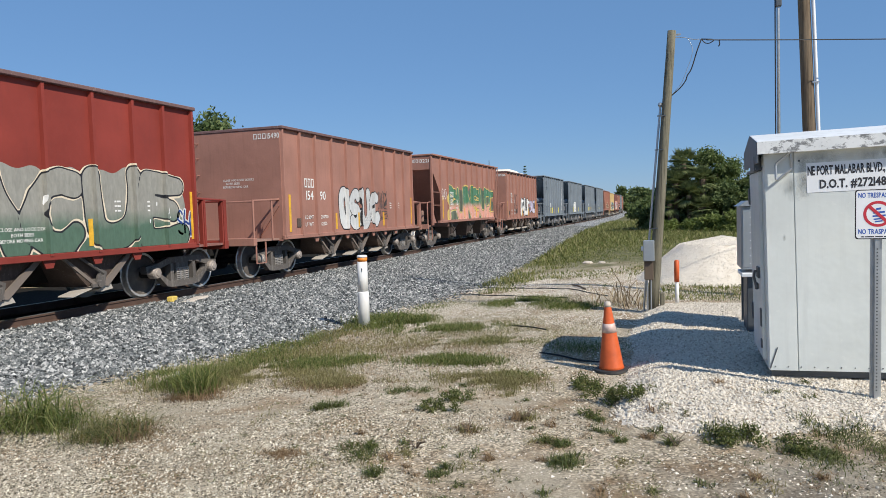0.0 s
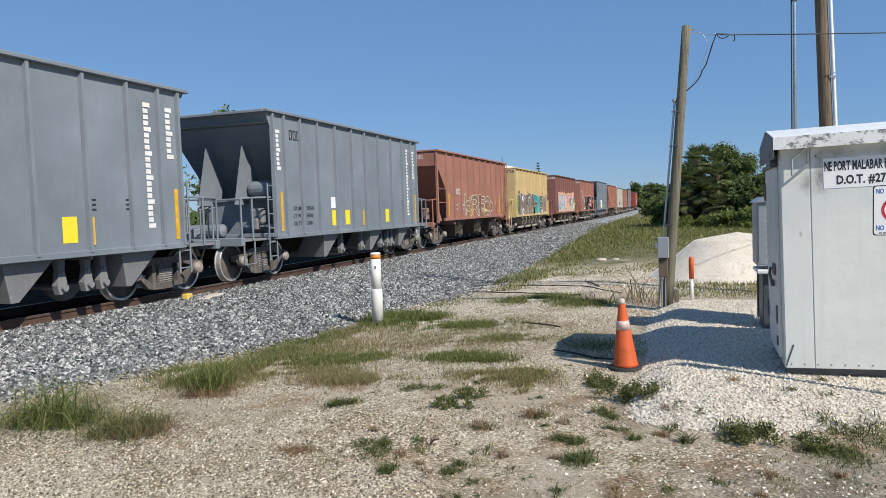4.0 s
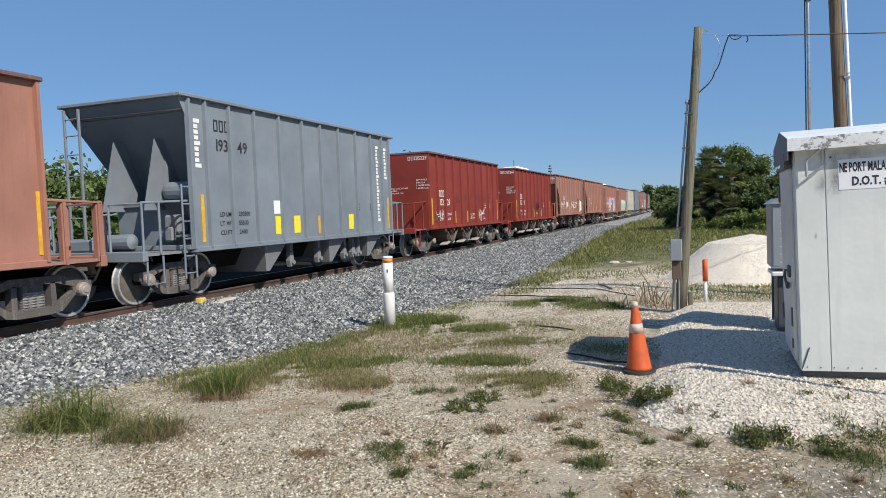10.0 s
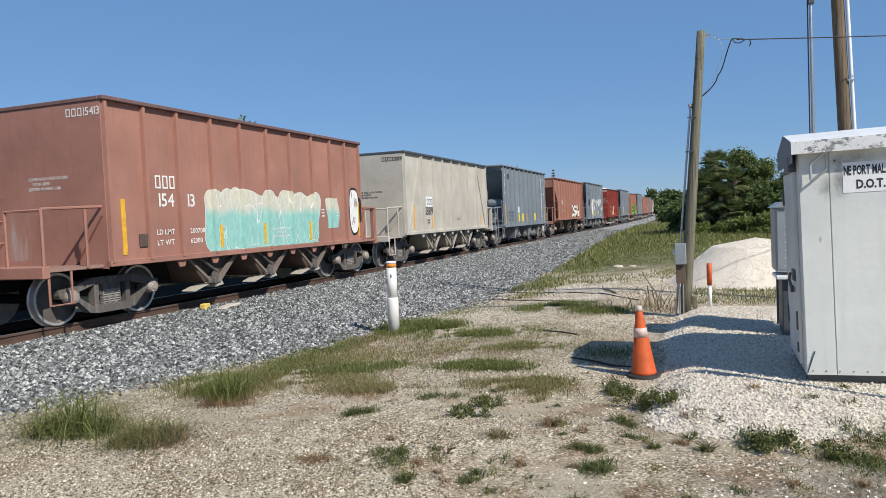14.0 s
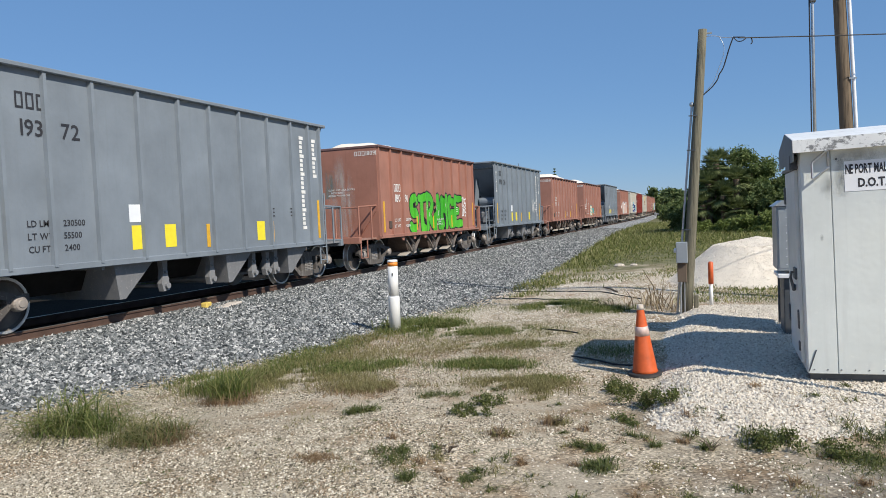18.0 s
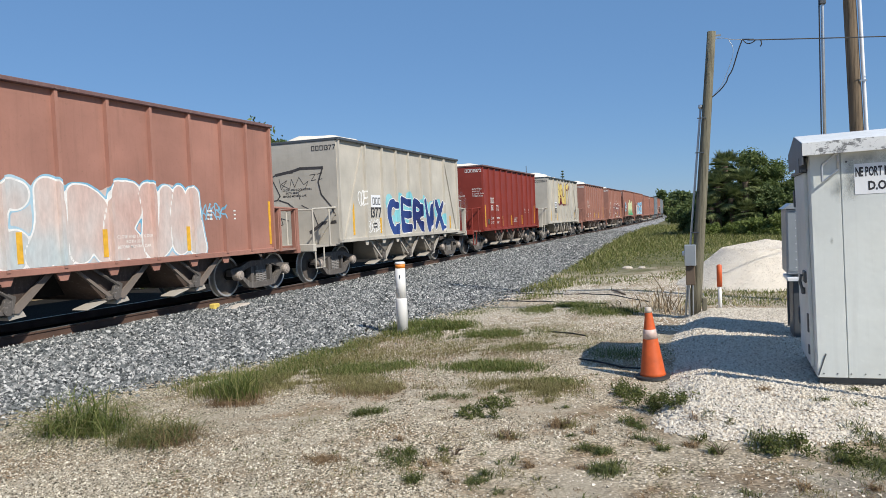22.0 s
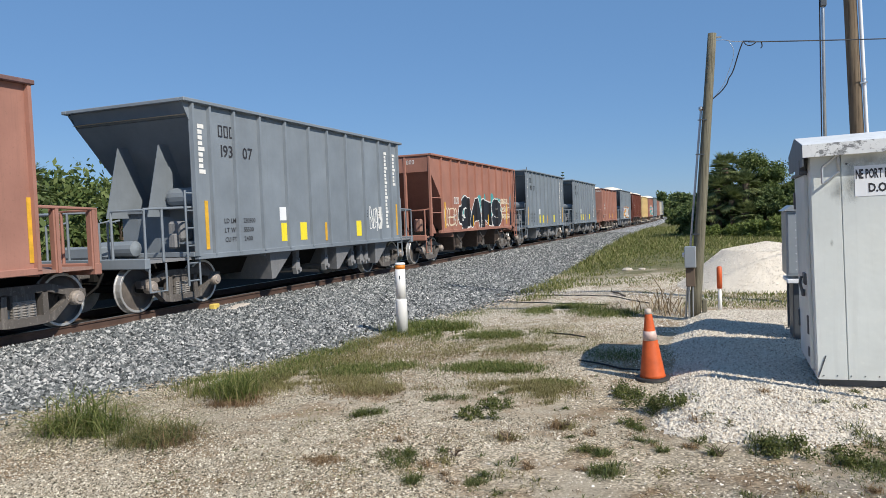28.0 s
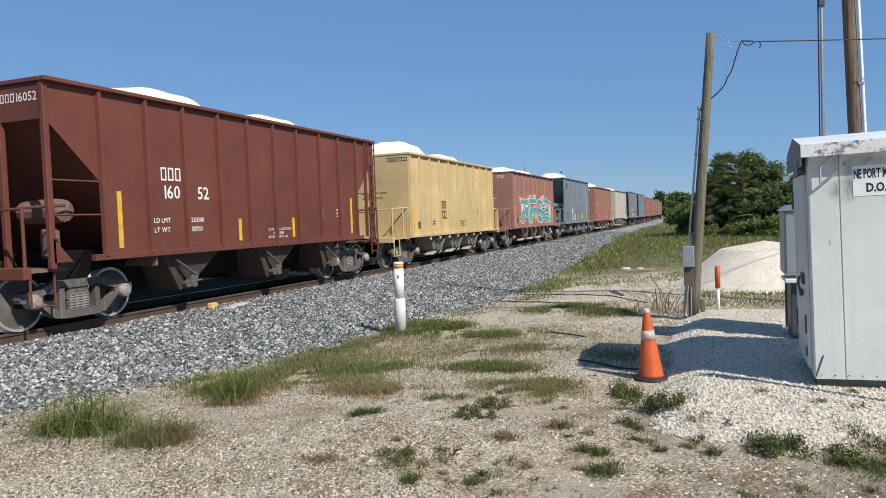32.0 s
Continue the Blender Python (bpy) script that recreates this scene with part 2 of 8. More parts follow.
# ---- mesh building ----
class Shape:
    """Gathers vertices and faces for one mesh; slot picks the material of what follows."""

    def __init__(self):
        self.v, self.f, self.m, self.slot = [], [], [], 0

    def add(self, verts, faces):
        n = len(self.v)
        self.v += [tuple(p) for p in verts]
        self.f += [tuple(n + i for i in f) for f in faces]
        self.m += [self.slot] * len(faces)
        return self

    def box(self, x0, x1, y0, y1, z0, z1, c=0.0):
        """A block, its edges cut by c."""
        if c <= 0:
            v = [(x, y, z) for x in (x0, x1) for y in (y0, y1) for z in (z0, z1)]
            return self.add(v, [(0, 1, 3, 2), (4, 6, 7, 5), (0, 4, 5, 1), (2, 3, 7, 6), (0, 2, 6, 4), (1, 5, 7, 3)])
        bm = bmesh.new()
        bmesh.ops.create_cube(bm, size=1)
        for q in bm.verts:
            q.co = Vector(((x0 + x1) / 2 + q.co.x * (x1 - x0), (y0 + y1) / 2 + q.co.y * (y1 - y0), (z0 + z1) / 2 + q.co.z * (z1 - z0)))
        bmesh.ops.bevel(bm, geom=list(bm.edges), offset=c, segments=1, affect="EDGES")
        bm.verts.index_update()
        self.add([q.co for q in bm.verts], [[q.index for q in f.verts] for f in bm.faces])
        bm.free()
        return self

    def prism(self, outline, axis, a, b):
        """An outline of two coordinates, drawn out along an axis from a to b."""
        n = len(outline)

        def at(p, w):
            return {"x": (w, p[0], p[1]), "y": (p[0], w, p[1]), "z": (p[0], p[1], w)}[axis]
        v = [at(p, a) for p in outline] + [at(p, b) for p in outline]
        faces = [tuple(range(n - 1, -1, -1)), tuple(range(n, 2 * n))]
        faces += [(i, (i + 1) % n, n + (i + 1) % n, n + i) for i in range(n)]
        return self.add(v, faces)

    def hexa(self, low, high):
        """Two four-cornered loops joined."""
        return self.add(list(low) + list(high), [(3, 2, 1, 0), (4, 5, 6, 7), (0, 1, 5, 4), (1, 2, 6, 5), (2, 3, 7, 6), (3, 0, 4, 7)])

    def tube(self, pts, radii, n=8, closed=False):
        pts = [Vector(p) for p in pts]
        if not isinstance(radii, (list, tuple)):
            radii = [radii] * len(pts)
        v, faces = [], []
        for i, (p, r) in enumerate(zip(pts, radii)):
            d = (pts[min(i + 1, len(pts) - 1)] - pts[max(i - 1, 0)]).normalized()
            a = d.orthogonal().normalized() if i == 0 else (a - d * a.dot(d)).normalized()
            b = d.cross(a)
            v += [p + (a * math.cos(2 * math.pi * k / n) + b * math.sin(2 * math.pi * k / n)) * r for k in range(n)]
        for i in range(len(pts) - 1):
            faces += [(i * n + k, i * n + (k + 1) % n, (i + 1) * n + (k + 1) % n, (i + 1) * n + k) for k in range(n)]
        e = (len(pts) - 1) * n
        faces += [tuple(range(n - 1, -1, -1)), tuple(range(e, e + n))]
        return self.add(v, faces)

    def lathe(self, profile, axis="z", at=(0, 0, 0), n=16, caps=True):
        """A profile of (radius, height) turned about an axis."""
        v, faces = [], []
        for r, h in profile:
            for k in range(n):
                c, s = r * math.cos(2 * math.pi * k / n), r * math.sin(2 * math.pi * k / n)
                p = {"z": (c, s, h), "x": (h, c, s), "y": (s, h, c)}[axis]
                v.append((p[0] + at[0], p[1] + at[1], p[2] + at[2]))
        for i in range(len(profile) - 1):
            faces += [(i * n + k, i * n + (k + 1) % n, (i + 1) * n + (k + 1) % n, (i + 1) * n + k) for k in range(n)]
        e = (len(profile) - 1) * n
        if caps:
            faces += [tuple(range(n - 1, -1, -1)), tuple(range(e, e + n))]
        return self.add(v, faces)

    def mesh(self, name, mats, smooth=False):
        me = bpy.data.meshes.new(name)
        me.from_pydata(self.v, [], self.f)
        for m in (mats if isinstance(mats, (list, tuple)) else [mats]):
            me.materials.append(m)
        me.polygons.foreach_set("material_index", self.m)
        if smooth:
            me.polygons.foreach_set("use_smooth", [True] * len(self.f))
        bm = bmesh.new()
        bm.from_mesh(me)
        bmesh.ops.recalc_face_normals(bm, faces=bm.faces)
        bm.to_mesh(me)
        bm.free()
        return me


def part(name, shape, mats, parent, label="", smooth=False):
    """One mesh object under a thing or a part; shape may be a ready mesh."""
    me = shape if isinstance(shape, bpy.types.Mesh) else shape.mesh(name, mats, smooth)
    ob = new(name, me)
    ob.parent = parent
    return tagged(ob, label) if label else ob


def thing(name, label, category, group="", at=None):
    ob = new(name)
    ob.empty_display_size = 0.2
    if at is not None:
        ob.matrix_basis = at
    return tagged(ob, label, category, group)


def one(name, shape, mats, label, category="", group="", kind="", smooth=False, at=None):
    ob = new(name, shape.mesh(name, mats, smooth) if isinstance(shape, Shape) else shape)
    if at is not None:
        ob.matrix_basis = at
    return tagged(ob, label, category, group, kind)


def bulk(name, verts, faces, mat, smooth=False):
    """A mesh from arrays, all faces with the same number of corners."""
    verts, faces = np.asarray(verts, dtype=np.float32), np.asarray(faces, dtype=np.int32)
    k = faces.shape[1]
    me = bpy.data.meshes.new(name)
    me.vertices.add(len(verts))
    me.vertices.foreach_set("co", verts.ravel())
    me.loops.add(faces.size)
    me.loops.foreach_set("vertex_index", faces.ravel())
    me.polygons.add(len(faces))
    me.polygons.foreach_set("loop_start", np.arange(len(faces), dtype=np.int32) * k)
    me.polygons.foreach_set("use_smooth", np.full(len(faces), smooth))
    me.update(calc_edges=True)
    me.materials.append(mat)
    return me


# ---- the lie of the land ----
TRACK_X, RAIL_Z, BEND_Y, BEND_R = -11.3, 0.09, 70.0, 2200.0


def track(s, u=0.0, z=0.0):
    """A place s metres along the track, u to its right."""
    if s <= BEND_Y:
        return Vector((TRACK_X + u, s, z))
    a = (s - BEND_Y) / BEND_R
    return Vector((TRACK_X - BEND_R * (1 - math.cos(a)) + u * math.cos(a), BEND_Y + BEND_R * math.sin(a) + u * math.sin(a), z))


def toe(y):
    return np.interp(y, (-40, 4, 5.7, 7.2, 9, 12.4, 13.7, 18.6, 40, 70, 160), (-7.6, -7.4, -7.0, -6.4, -5.6, -5.5, -5.05, -4.7, -6.0, -7.0, -8.6))


def waves(x, y, k, seed):
    r = np.random.RandomState(seed)
    out = np.zeros(np.broadcast(x, y).shape)
    for _ in range(6):
        a, ph, f = r.uniform(0, 6.28), r.uniform(0, 6.28), k * r.uniform(0.6, 1.7)
        out += np.sin((x * math.cos(a) + y * math.sin(a)) * f + ph)
    return out / 6


def soft(v):
    v = np.clip(v, 0, 1)
    return v * v * (3 - 2 * v)


def pad_height(x, y):
    edge = waves(x, y, 2.2, 5) * 0.12
    return 0.13 * soft((x + 0.62 + edge) / 0.5) * soft((y - 5.0 - edge + 0.15 * np.minimum(x, 0.3) - 0.55 * np.clip(x - 0.3, 0, 0.8)) / 0.7) * soft((12.2 - y + edge) / 1.0)


def land(x, y):
    """Height of the ground."""
    x, y = np.asarray(x, dtype=float), np.asarray(y, dtype=float)
    t = toe(y)
    z = -0.19 * soft((-1.5 - x) / np.maximum(0.5, -1.5 - t))
    z = z + pad_height(x, y) + 0.012 * waves(x, y, 3.0, 1) * np.exp(-np.abs(y) / 60) + 0.03 * waves(x, y, 0.7, 2) * np.clip(y / 30, 0, 1) * np.exp(-np.abs(y) / 200)
    far = soft((np.hypot(x, y) - 90) / 200)
    return z - 0.1 * far


GROUND = surface("sandy_gravel_ground", 0.95, 0, 0.2)
gm, nt, gb = GROUND
vec = scaled(nt, (1, 1, 1))
sand = ramp(nt, noise_of(nt, vec, 0.55, 6, 0.65), ((0.3, (0.36, 0.305, 0.225)), (0.5, (0.49, 0.42, 0.315)), (0.72, (0.61, 0.54, 0.425))))
grit = node(nt, "ShaderNodeTexVoronoi", Scale=62.0, Randomness=1.0)
nt.links.new(vec, grit.inputs["Vector"])
gritcol = ramp(nt, grit.outputs["Color"], ((0.15, (0.20, 0.175, 0.15)), (0.45, (0.78, 0.75, 0.70)), (0.6, (1.0, 0.98, 0.94)), (0.85, (1.75, 1.72, 1.66))))
coarse = ramp(nt, noise_of(nt, vec, 0.8, 5, 0.6), ((0.40, (0.16, 0.16, 0.16)), (0.60, (0.92, 0.92, 0.92))))
gcol = mixed(nt, coarse, sand, gritcol, "MULTIPLY")
fine = ramp(nt, noise_of(nt, vec, 45.0, 4, 0.75), ((0.30, (0.55, 0.53, 0.50)), (0.5, (1.0, 1.0, 1.0)), (0.72, (1.3, 1.29, 1.26))))
gcol = mixed(nt, 0.75, gcol, fine, "MULTIPLY")
earth = ramp(nt, noise_of(nt, vec, 1.7, 5, 0.6), ((0.47, (0, 0, 0)), (0.66, (1, 1, 1))))
gcol = mixed(nt, earth, gcol, mixed(nt, 1.0, gcol, (0.68, 0.575, 0.48), "MULTIPLY"))
litterred = ramp(nt, noise_of(nt, vec, 2.9, 6, 0.7), ((0.60, (0, 0, 0)), (0.70, (0.8, 0.8, 0.8))))
gcol = mixed(nt, litterred, gcol, mixed(nt, 1.0, gcol, (0.62, 0.47, 0.36), "MULTIPLY"))
# grey trodden dirt before the hut
spot = nt.nodes.new("ShaderNodeMapping")
spot.inputs["Location"].default_value, spot.inputs["Scale"].default_value = (-0.62, -3.35, 0), (0.62, 0.80, 0)
nt.links.new(vec, spot.inputs["Vector"])
ball = nt.nodes.new("ShaderNodeTexGradient")
ball.gradient_type = "SPHERICAL"
nt.links.new(spot.outputs["Vector"], ball.inputs["Vector"])
dirty = nt.nodes.new("ShaderNodeMath")
dirty.operation = "MULTIPLY"
nt.links.new(ball.outputs["Fac"], dirty.inputs[0])
nt.links.new(ramp(nt, noise_of(nt, vec, 3.5, 6, 0.7), ((0.35, (0.4, 0.4, 0.4)), (0.6, (1.7, 1.7, 1.7)))), dirty.inputs[1])
dirty.use_clamp = True
gcol = mixed(nt, dirty.outputs[0], gcol, mixed(nt, 1.0, gcol, (0.56, 0.57, 0.60), "MULTIPLY"))
# turf and plant litter take over where the rough field begins
yz = nt.nodes.new("ShaderNodeSeparateXYZ")
nt.links.new(vec, yz.inputs[0])
wob = nt.nodes.new("ShaderNodeMath")
wob.operation = "MULTIPLY_ADD"
wob.inputs[1].default_value = 16.0
nt.links.new(noise_of(nt, vec, 0.6, 5, 0.6), wob.inputs[0])
nt.links.new(yz.outputs["Y"], wob.inputs[2])
turfy = nt.nodes.new("ShaderNodeMapRange")
turfy.inputs["From Min"].default_value, turfy.inputs["From Max"].default_value = 26.0, 31.0
nt.links.new(wob.outputs[0], turfy.inputs["Value"])
litter = ramp(nt, noise_of(nt, vec, 3.0, 6, 0.7), ((0.3, (0.085, 0.085, 0.035)), (0.55, (0.16, 0.155, 0.07)), (0.75, (0.34, 0.30, 0.20))))
gcol = mixed(nt, turfy.outputs["Result"], gcol, litter)
nt.links.new(gcol, gb.inputs["Base Color"])
bump_of(nt, gb, noise_of(nt, vec, 60.0, 5, 0.75), 0.8, 0.012)
GROUND = gm


def spread(fine0, fine1, step, far0, far1):
    """Grid lines, close together between fine0 and fine1 and wider beyond."""
    mid = list(np.arange(fine0, fine1 + step / 2, step))
    up, d = [mid[-1]], step
    while up[-1] < far1:
        d *= 1.28
        up.append(min(far1, up[-1] + d))
    down, d = [mid[0]], step
    while down[-1] > far0:
        d *= 1.28
        down.append(max(far0, down[-1] - d))
    return np.array(down[:0:-1] + mid + up[1:])


def sheet(name, gx, gy, height, mat):
    X, Y = np.meshgrid(gx, gy)
    Z = height(X, Y)
    n = len(gx)
    i = np.arange((len(gy) - 1) * n).reshape(-1, n)[:, :-1].ravel()
    return bulk(name, np.c_[X.ravel(), Y.ravel(), Z.ravel()], np.c_[i, i + 1, i + n + 1, i + n], mat, True)


tagged(new("ground", sheet("ground", spread(-8, 4, 0.09, -3000, 3000), spread(3, 19, 0.09, -3000, 3000), land, GROUND)),
       "pale sandy gravel ground with dry patches", "ground", kind="structure")

# ---- ballast bed, sleepers and rails ----
BALLAST = surface("grey_ballast_bed", 0.9, 0, 0.2)
bmat, nt, bb = BALLAST
vec = scaled(nt, (1, 1, 1))
cell = node(nt, "ShaderNodeTexVoronoi", Scale=12.0, Randomness=1.0)
nt.links.new(vec, cell.inputs["Vector"])
nt.links.new(ramp(nt, cell.outputs["Color"], ((0.15, (0.05, 0.053, 0.056)), (0.5, (0.24, 0.25, 0.26)), (0.85, (0.66, 0.66, 0.65)))), bb.inputs["Base Color"])
bump_of(nt, bb, cell.outputs["Distance"], 1.0, 0.05)
BALLAST = bmat


# near-black stone colour that holds the shade under the train
SHADED_BED = plain("shade_dark_ballast", (0.026, 0.024, 0.022), 1.0, 0, 0.35, 14, 1.0)


SHADED_BED.node_tree.nodes["Principled BSDF"].inputs["Specular IOR Level"].default_value = 0.05


def bed_height(u, s):
    """Height of the ballast u metres right of the track's middle."""
    edge = toe(s) - TRACK_X
    z = np.interp(u, (-7.5, -4.2, -2.1, -1.75, 1.0, 2.2), (-0.20, -0.16, -0.12, -0.06, -0.06, -0.075))
    right = -0.075 - 0.105 * np.clip((u - 2.2) / np.maximum(0.5, edge - 2.2), 0, 1.2) ** 0.8
    return np.where(u > 2.2, right, z) + 0.02 * waves(u, s, 2.6, 8)


def ballast_bed():
    ss = np.concatenate([np.arange(-720, -10, 20), np.arange(-10, 3, 1.0), np.arange(3, 30, 0.12), np.arange(30, 90, 0.6), np.arange(90, 930, 8)])
    fr = np.concatenate([np.linspace(0, 0.44, 10), np.linspace(0.47, 1.0, 44)])
    v = []
    for s in ss:
        edge = float(toe(s)) - TRACK_X + 0.12 * math.sin(s * 1.7) + 0.07 * math.sin(s * 4.1)
        us = -7.5 + fr * (edge + 7.5)
        zs = bed_height(us, np.full_like(us, s))
        zs[-1] = -0.28
        p0, p1 = track(s), track(s, 1.0)
        d = p1 - p0
        v.append(np.c_[p0.x + us * d.x, p0.y + us * d.y, zs])
    n = len(fr)
    i = np.arange((len(ss) - 1) * n).reshape(-1, n)[:, :-1].ravel()
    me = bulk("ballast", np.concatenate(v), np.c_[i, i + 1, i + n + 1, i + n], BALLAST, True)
    # between and behind the rails the train's shade is put into a near-black colour
    me.materials.append(SHADED_BED)
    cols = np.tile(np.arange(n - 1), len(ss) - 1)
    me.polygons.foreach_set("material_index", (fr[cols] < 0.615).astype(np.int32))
    return me


tagged(new("ballast", ballast_bed()), "grey crushed-stone ballast bed along the track", "ballast", kind="structure")

RAILWAY = tagged(new("railway_track"), "single railway track of rusty rails on dark sleepers", "track", kind="structure")
RAIL_PROFILE = ((-0.07, -0.17), (0.07, -0.17), (0.07, -0.155), (0.012, -0.135), (0.012, -0.045), (0.036, -0.035), (0.036, -0.004),
                (0.026, 0.0), (-0.026, 0.0), (-0.036, -0.004), (-0.036, -0.035), (-0.012, -0.045), (-0.012, -0.135), (-0.07, -0.155))
RAIL_STOPS = list(range(-720, 0, 60)) + list(range(0, 70, 10)) + list(range(70, 931, 10))
for side in (0.755, -0.755):
    sh = Shape()
    n = len(RAIL_PROFILE)
    rings = [[track(s, side + u, RAIL_Z + w) for u, w in RAIL_PROFILE] for s in RAIL_STOPS]
    v = [p for ring in rings for p in ring]
    for i in range(len(rings) - 1):
        for k in range(n):
            sh.slot = 1 if k in (6, 7, 8) else 0
            m = n * i
            sh.add([v[m + k], v[m + (k + 1) % n], v[m + n + (k + 1) % n], v[m + n + k]], [(0, 1, 2, 3)])
    part("rail", sh, [RAIL_STEEL, RAIL_TOP], RAILWAY, "rusty steel rail with a polished head")
tie_mesh = Shape().box(-1.3, 1.3, -0.115, 0.115, -0.16, 0.0, 0.012).mesh("sleeper", TIE_WOOD)
plate_mesh = Shape().box(-0.17, 0.17, -0.095, 0.095, 0.0, 0.014, 0.004).mesh("tie_plate", RAIL_STEEL)
rng = random.Random(4)
for i in range(100):
    s = 2.0 + i * 0.54
    o = part("sleeper", tie_mesh, None, RAILWAY)
    o.matrix_basis = pose(TRACK_X + rng.uniform(-0.03, 0.03), s, RAIL_Z - 0.182, 0, 0, rng.uniform(-1.5, 1.5))
    if s < 30:
        o = part("tie_plate", plate_mesh, None, RAILWAY)
        o.matrix_basis = pose(TRACK_X + 0.755, s, RAIL_Z - 0.182)


# ---- loose stones ----
def stones(name, x, y, z, size, mat, seed, flat=0.7, grit=False, round_=False):
    """Irregular little rocks of eight faces at the places given."""
    r = np.random.RandomState(seed)
    n = len(x)
    base = np.array([(1, 0, 0), (0, 1, 0), (-1, 0, 0), (0, -1, 0), (0, 0, 1), (0, 0, -1)], dtype=float)
    p = base[None] * r.uniform(0.55, 1.25, (n, 6, 1)) + r.uniform(-0.3, 0.3, (n, 6, 3))
    p *= (size[:, None] * np.c_[np.ones(n), r.uniform(0.6, 1.0, n), r.uniform(flat * 0.6, flat, n)])[:, None, :]
    a, b = r.uniform(0, 6.28, n), r.uniform(-0.7, 0.7, n)
    y1, z1 = p[..., 1] * np.cos(b)[:, None] - p[..., 2] * np.sin(b)[:, None], p[..., 1] * np.sin(b)[:, None] + p[..., 2] * np.cos(b)[:, None]
    x2, y2 = p[..., 0] * np.cos(a)[:, None] - y1 * np.sin(a)[:, None], p[..., 0] * np.sin(a)[:, None] + y1 * np.cos(a)[:, None]
    v = np.stack([x2 + x[:, None], y2 + y[:, None], z1 + z[:, None]], -1).reshape(-1, 3)
    tri = np.array([(0, 1, 4), (1, 2, 4), (2, 3, 4), (3, 0, 4), (1, 0, 5), (2, 1, 5), (3, 2, 5), (0, 3, 5)])
    if grit:
        # the undersides of fine grit never show
        tri = tri[:4]
    f = (tri[None] + (np.arange(n) * 6)[:, None, None]).reshape(-1, 3)
    return bulk(name, v, f, mat, round_)


BALLAST_STONE = islands("crushed_granite", ((0.0, (0.03, 0.034, 0.036)), (0.35, (0.13, 0.142, 0.142)), (0.75, (0.31, 0.315, 0.305)), (1.0, (0.68, 0.67, 0.64))), 0.8, grain=60)
WHITE_STONE = islands("white_limestone_gravel", ((0.0, (0.38, 0.32, 0.245)), (0.3, (0.68, 0.605, 0.495)), (1.0, (0.87, 0.80, 0.69))), 0.9, grain=50)
SHELL_GRIT = islands("shell_and_gravel_grit", ((0.0, (0.06, 0.05, 0.035)), (0.3, (0.22, 0.185, 0.13)), (0.65, (0.47, 0.415, 0.315)), (1.0, (0.84, 0.77, 0.63))), 0.9)
HEAP_STONE = islands("pale_crushed_limestone", ((0.0, (0.58, 0.51, 0.42)), (0.4, (0.76, 0.68, 0.57)), (1.0, (0.88, 0.81, 0.70))), 0.9)
r = np.random.RandomState(11)
n = 98000
sy = 4 + 26 * r.uniform(0, 1, n) ** 1.6
su = 0.95 + (toe(sy) - TRACK_X - 0.85 + r.normal(0, 0.10, n)) * r.uniform(0, 1, n)
tagged(new("ballast_stones", stones("ballast_stones", TRACK_X + su, sy, bed_height(su, sy) + 0.008, 0.020 + 0.030 * r.uniform(0, 1, n) ** 1.5, BALLAST_STONE, 12, 1.0, True)),
       "loose grey crushed granite stones", "ballast", kind="stuff")
n = 36000
sy = 28 + 40 * r.uniform(0, 1, n) ** 1.4
su = 0.95 + (toe(sy) - TRACK_X - 0.85 + r.normal(0, 0.10, n)) * r.uniform(0, 1, n)
tagged(new("far_ballast_stones", stones("far_ballast_stones", TRACK_X + su, sy, bed_height(su, sy) + 0.01, 0.035 + 0.045 * r.uniform(0, 1, n) ** 1.5, BALLAST_STONE, 18, 1.0, True)),
       "loose grey crushed granite stones along the track", "ballast", kind="stuff")
n = 5000
sy = r.uniform(4.5, 20, n)
sx = toe(sy) + np.abs(r.normal(0, 0.35, n))
tagged(new("strewn_stones", stones("strewn_stones", sx, sy, land(sx, sy) + 0.004, r.uniform(0.015, 0.04, n), BALLAST_STONE, 13)),
       "stray grey stones at the foot of the ballast", "ballast", kind="stuff")
PAD_MAT, nt, pb = surface("white_limestone_gravel_bed", 0.95, 0, 0.2)
vec = scaled(nt, (1, 1, 1))
cell = node(nt, "ShaderNodeTexVoronoi", Scale=62.0, Randomness=1.0)
nt.links.new(vec, cell.inputs["Vector"])
nt.links.new(ramp(nt, cell.outputs["Color"], ((0.1, (0.34, 0.29, 0.23)), (0.5, (0.60, 0.53, 0.44)), (0.9, (0.80, 0.74, 0.65)))), pb.inputs["Base Color"])
bump_of(nt, pb, cell.outputs["Distance"], 0.5, 0.02)
gx, gy = np.arange(-1.0, 4.6, 0.05), np.arange(4.6, 12.6, 0.05)
pad = sheet("gravel_pad", gx, gy, lambda x, y: np.where(pad_height(x, y) > 0.02, land(x, y) + 0.005, land(x, y) - 0.02), PAD_MAT)
tagged(new("gravel_pad", pad), "bed of white crushed limestone under the signal hut", "gravel", kind="structure")
n = 90000
px, py = r.uniform(-1.0, 2.6, n), 4.8 + 7.8 * r.uniform(0, 1, n) ** 1.3
keep = pad_height(px, py) > 0.012 + 0.02 * r.uniform(0, 1, n)
px, py = px[keep], py[keep]
tagged(new("white_gravel", stones("white_gravel", px, py, land(px, py) + 0.006, 0.0065 + 0.012 * r.uniform(0, 1, len(px)) ** 1.6, WHITE_STONE, 14, 1.15, True, True)),
       "coarse white limestone gravel round the signal hut", "gravel", kind="stuff")
n = 300000
sy = 2.9 + 10.5 * r.uniform(0, 1, n) ** 1.7
sx = -6.8 + 8.8 * r.uniform(0, 1, n)
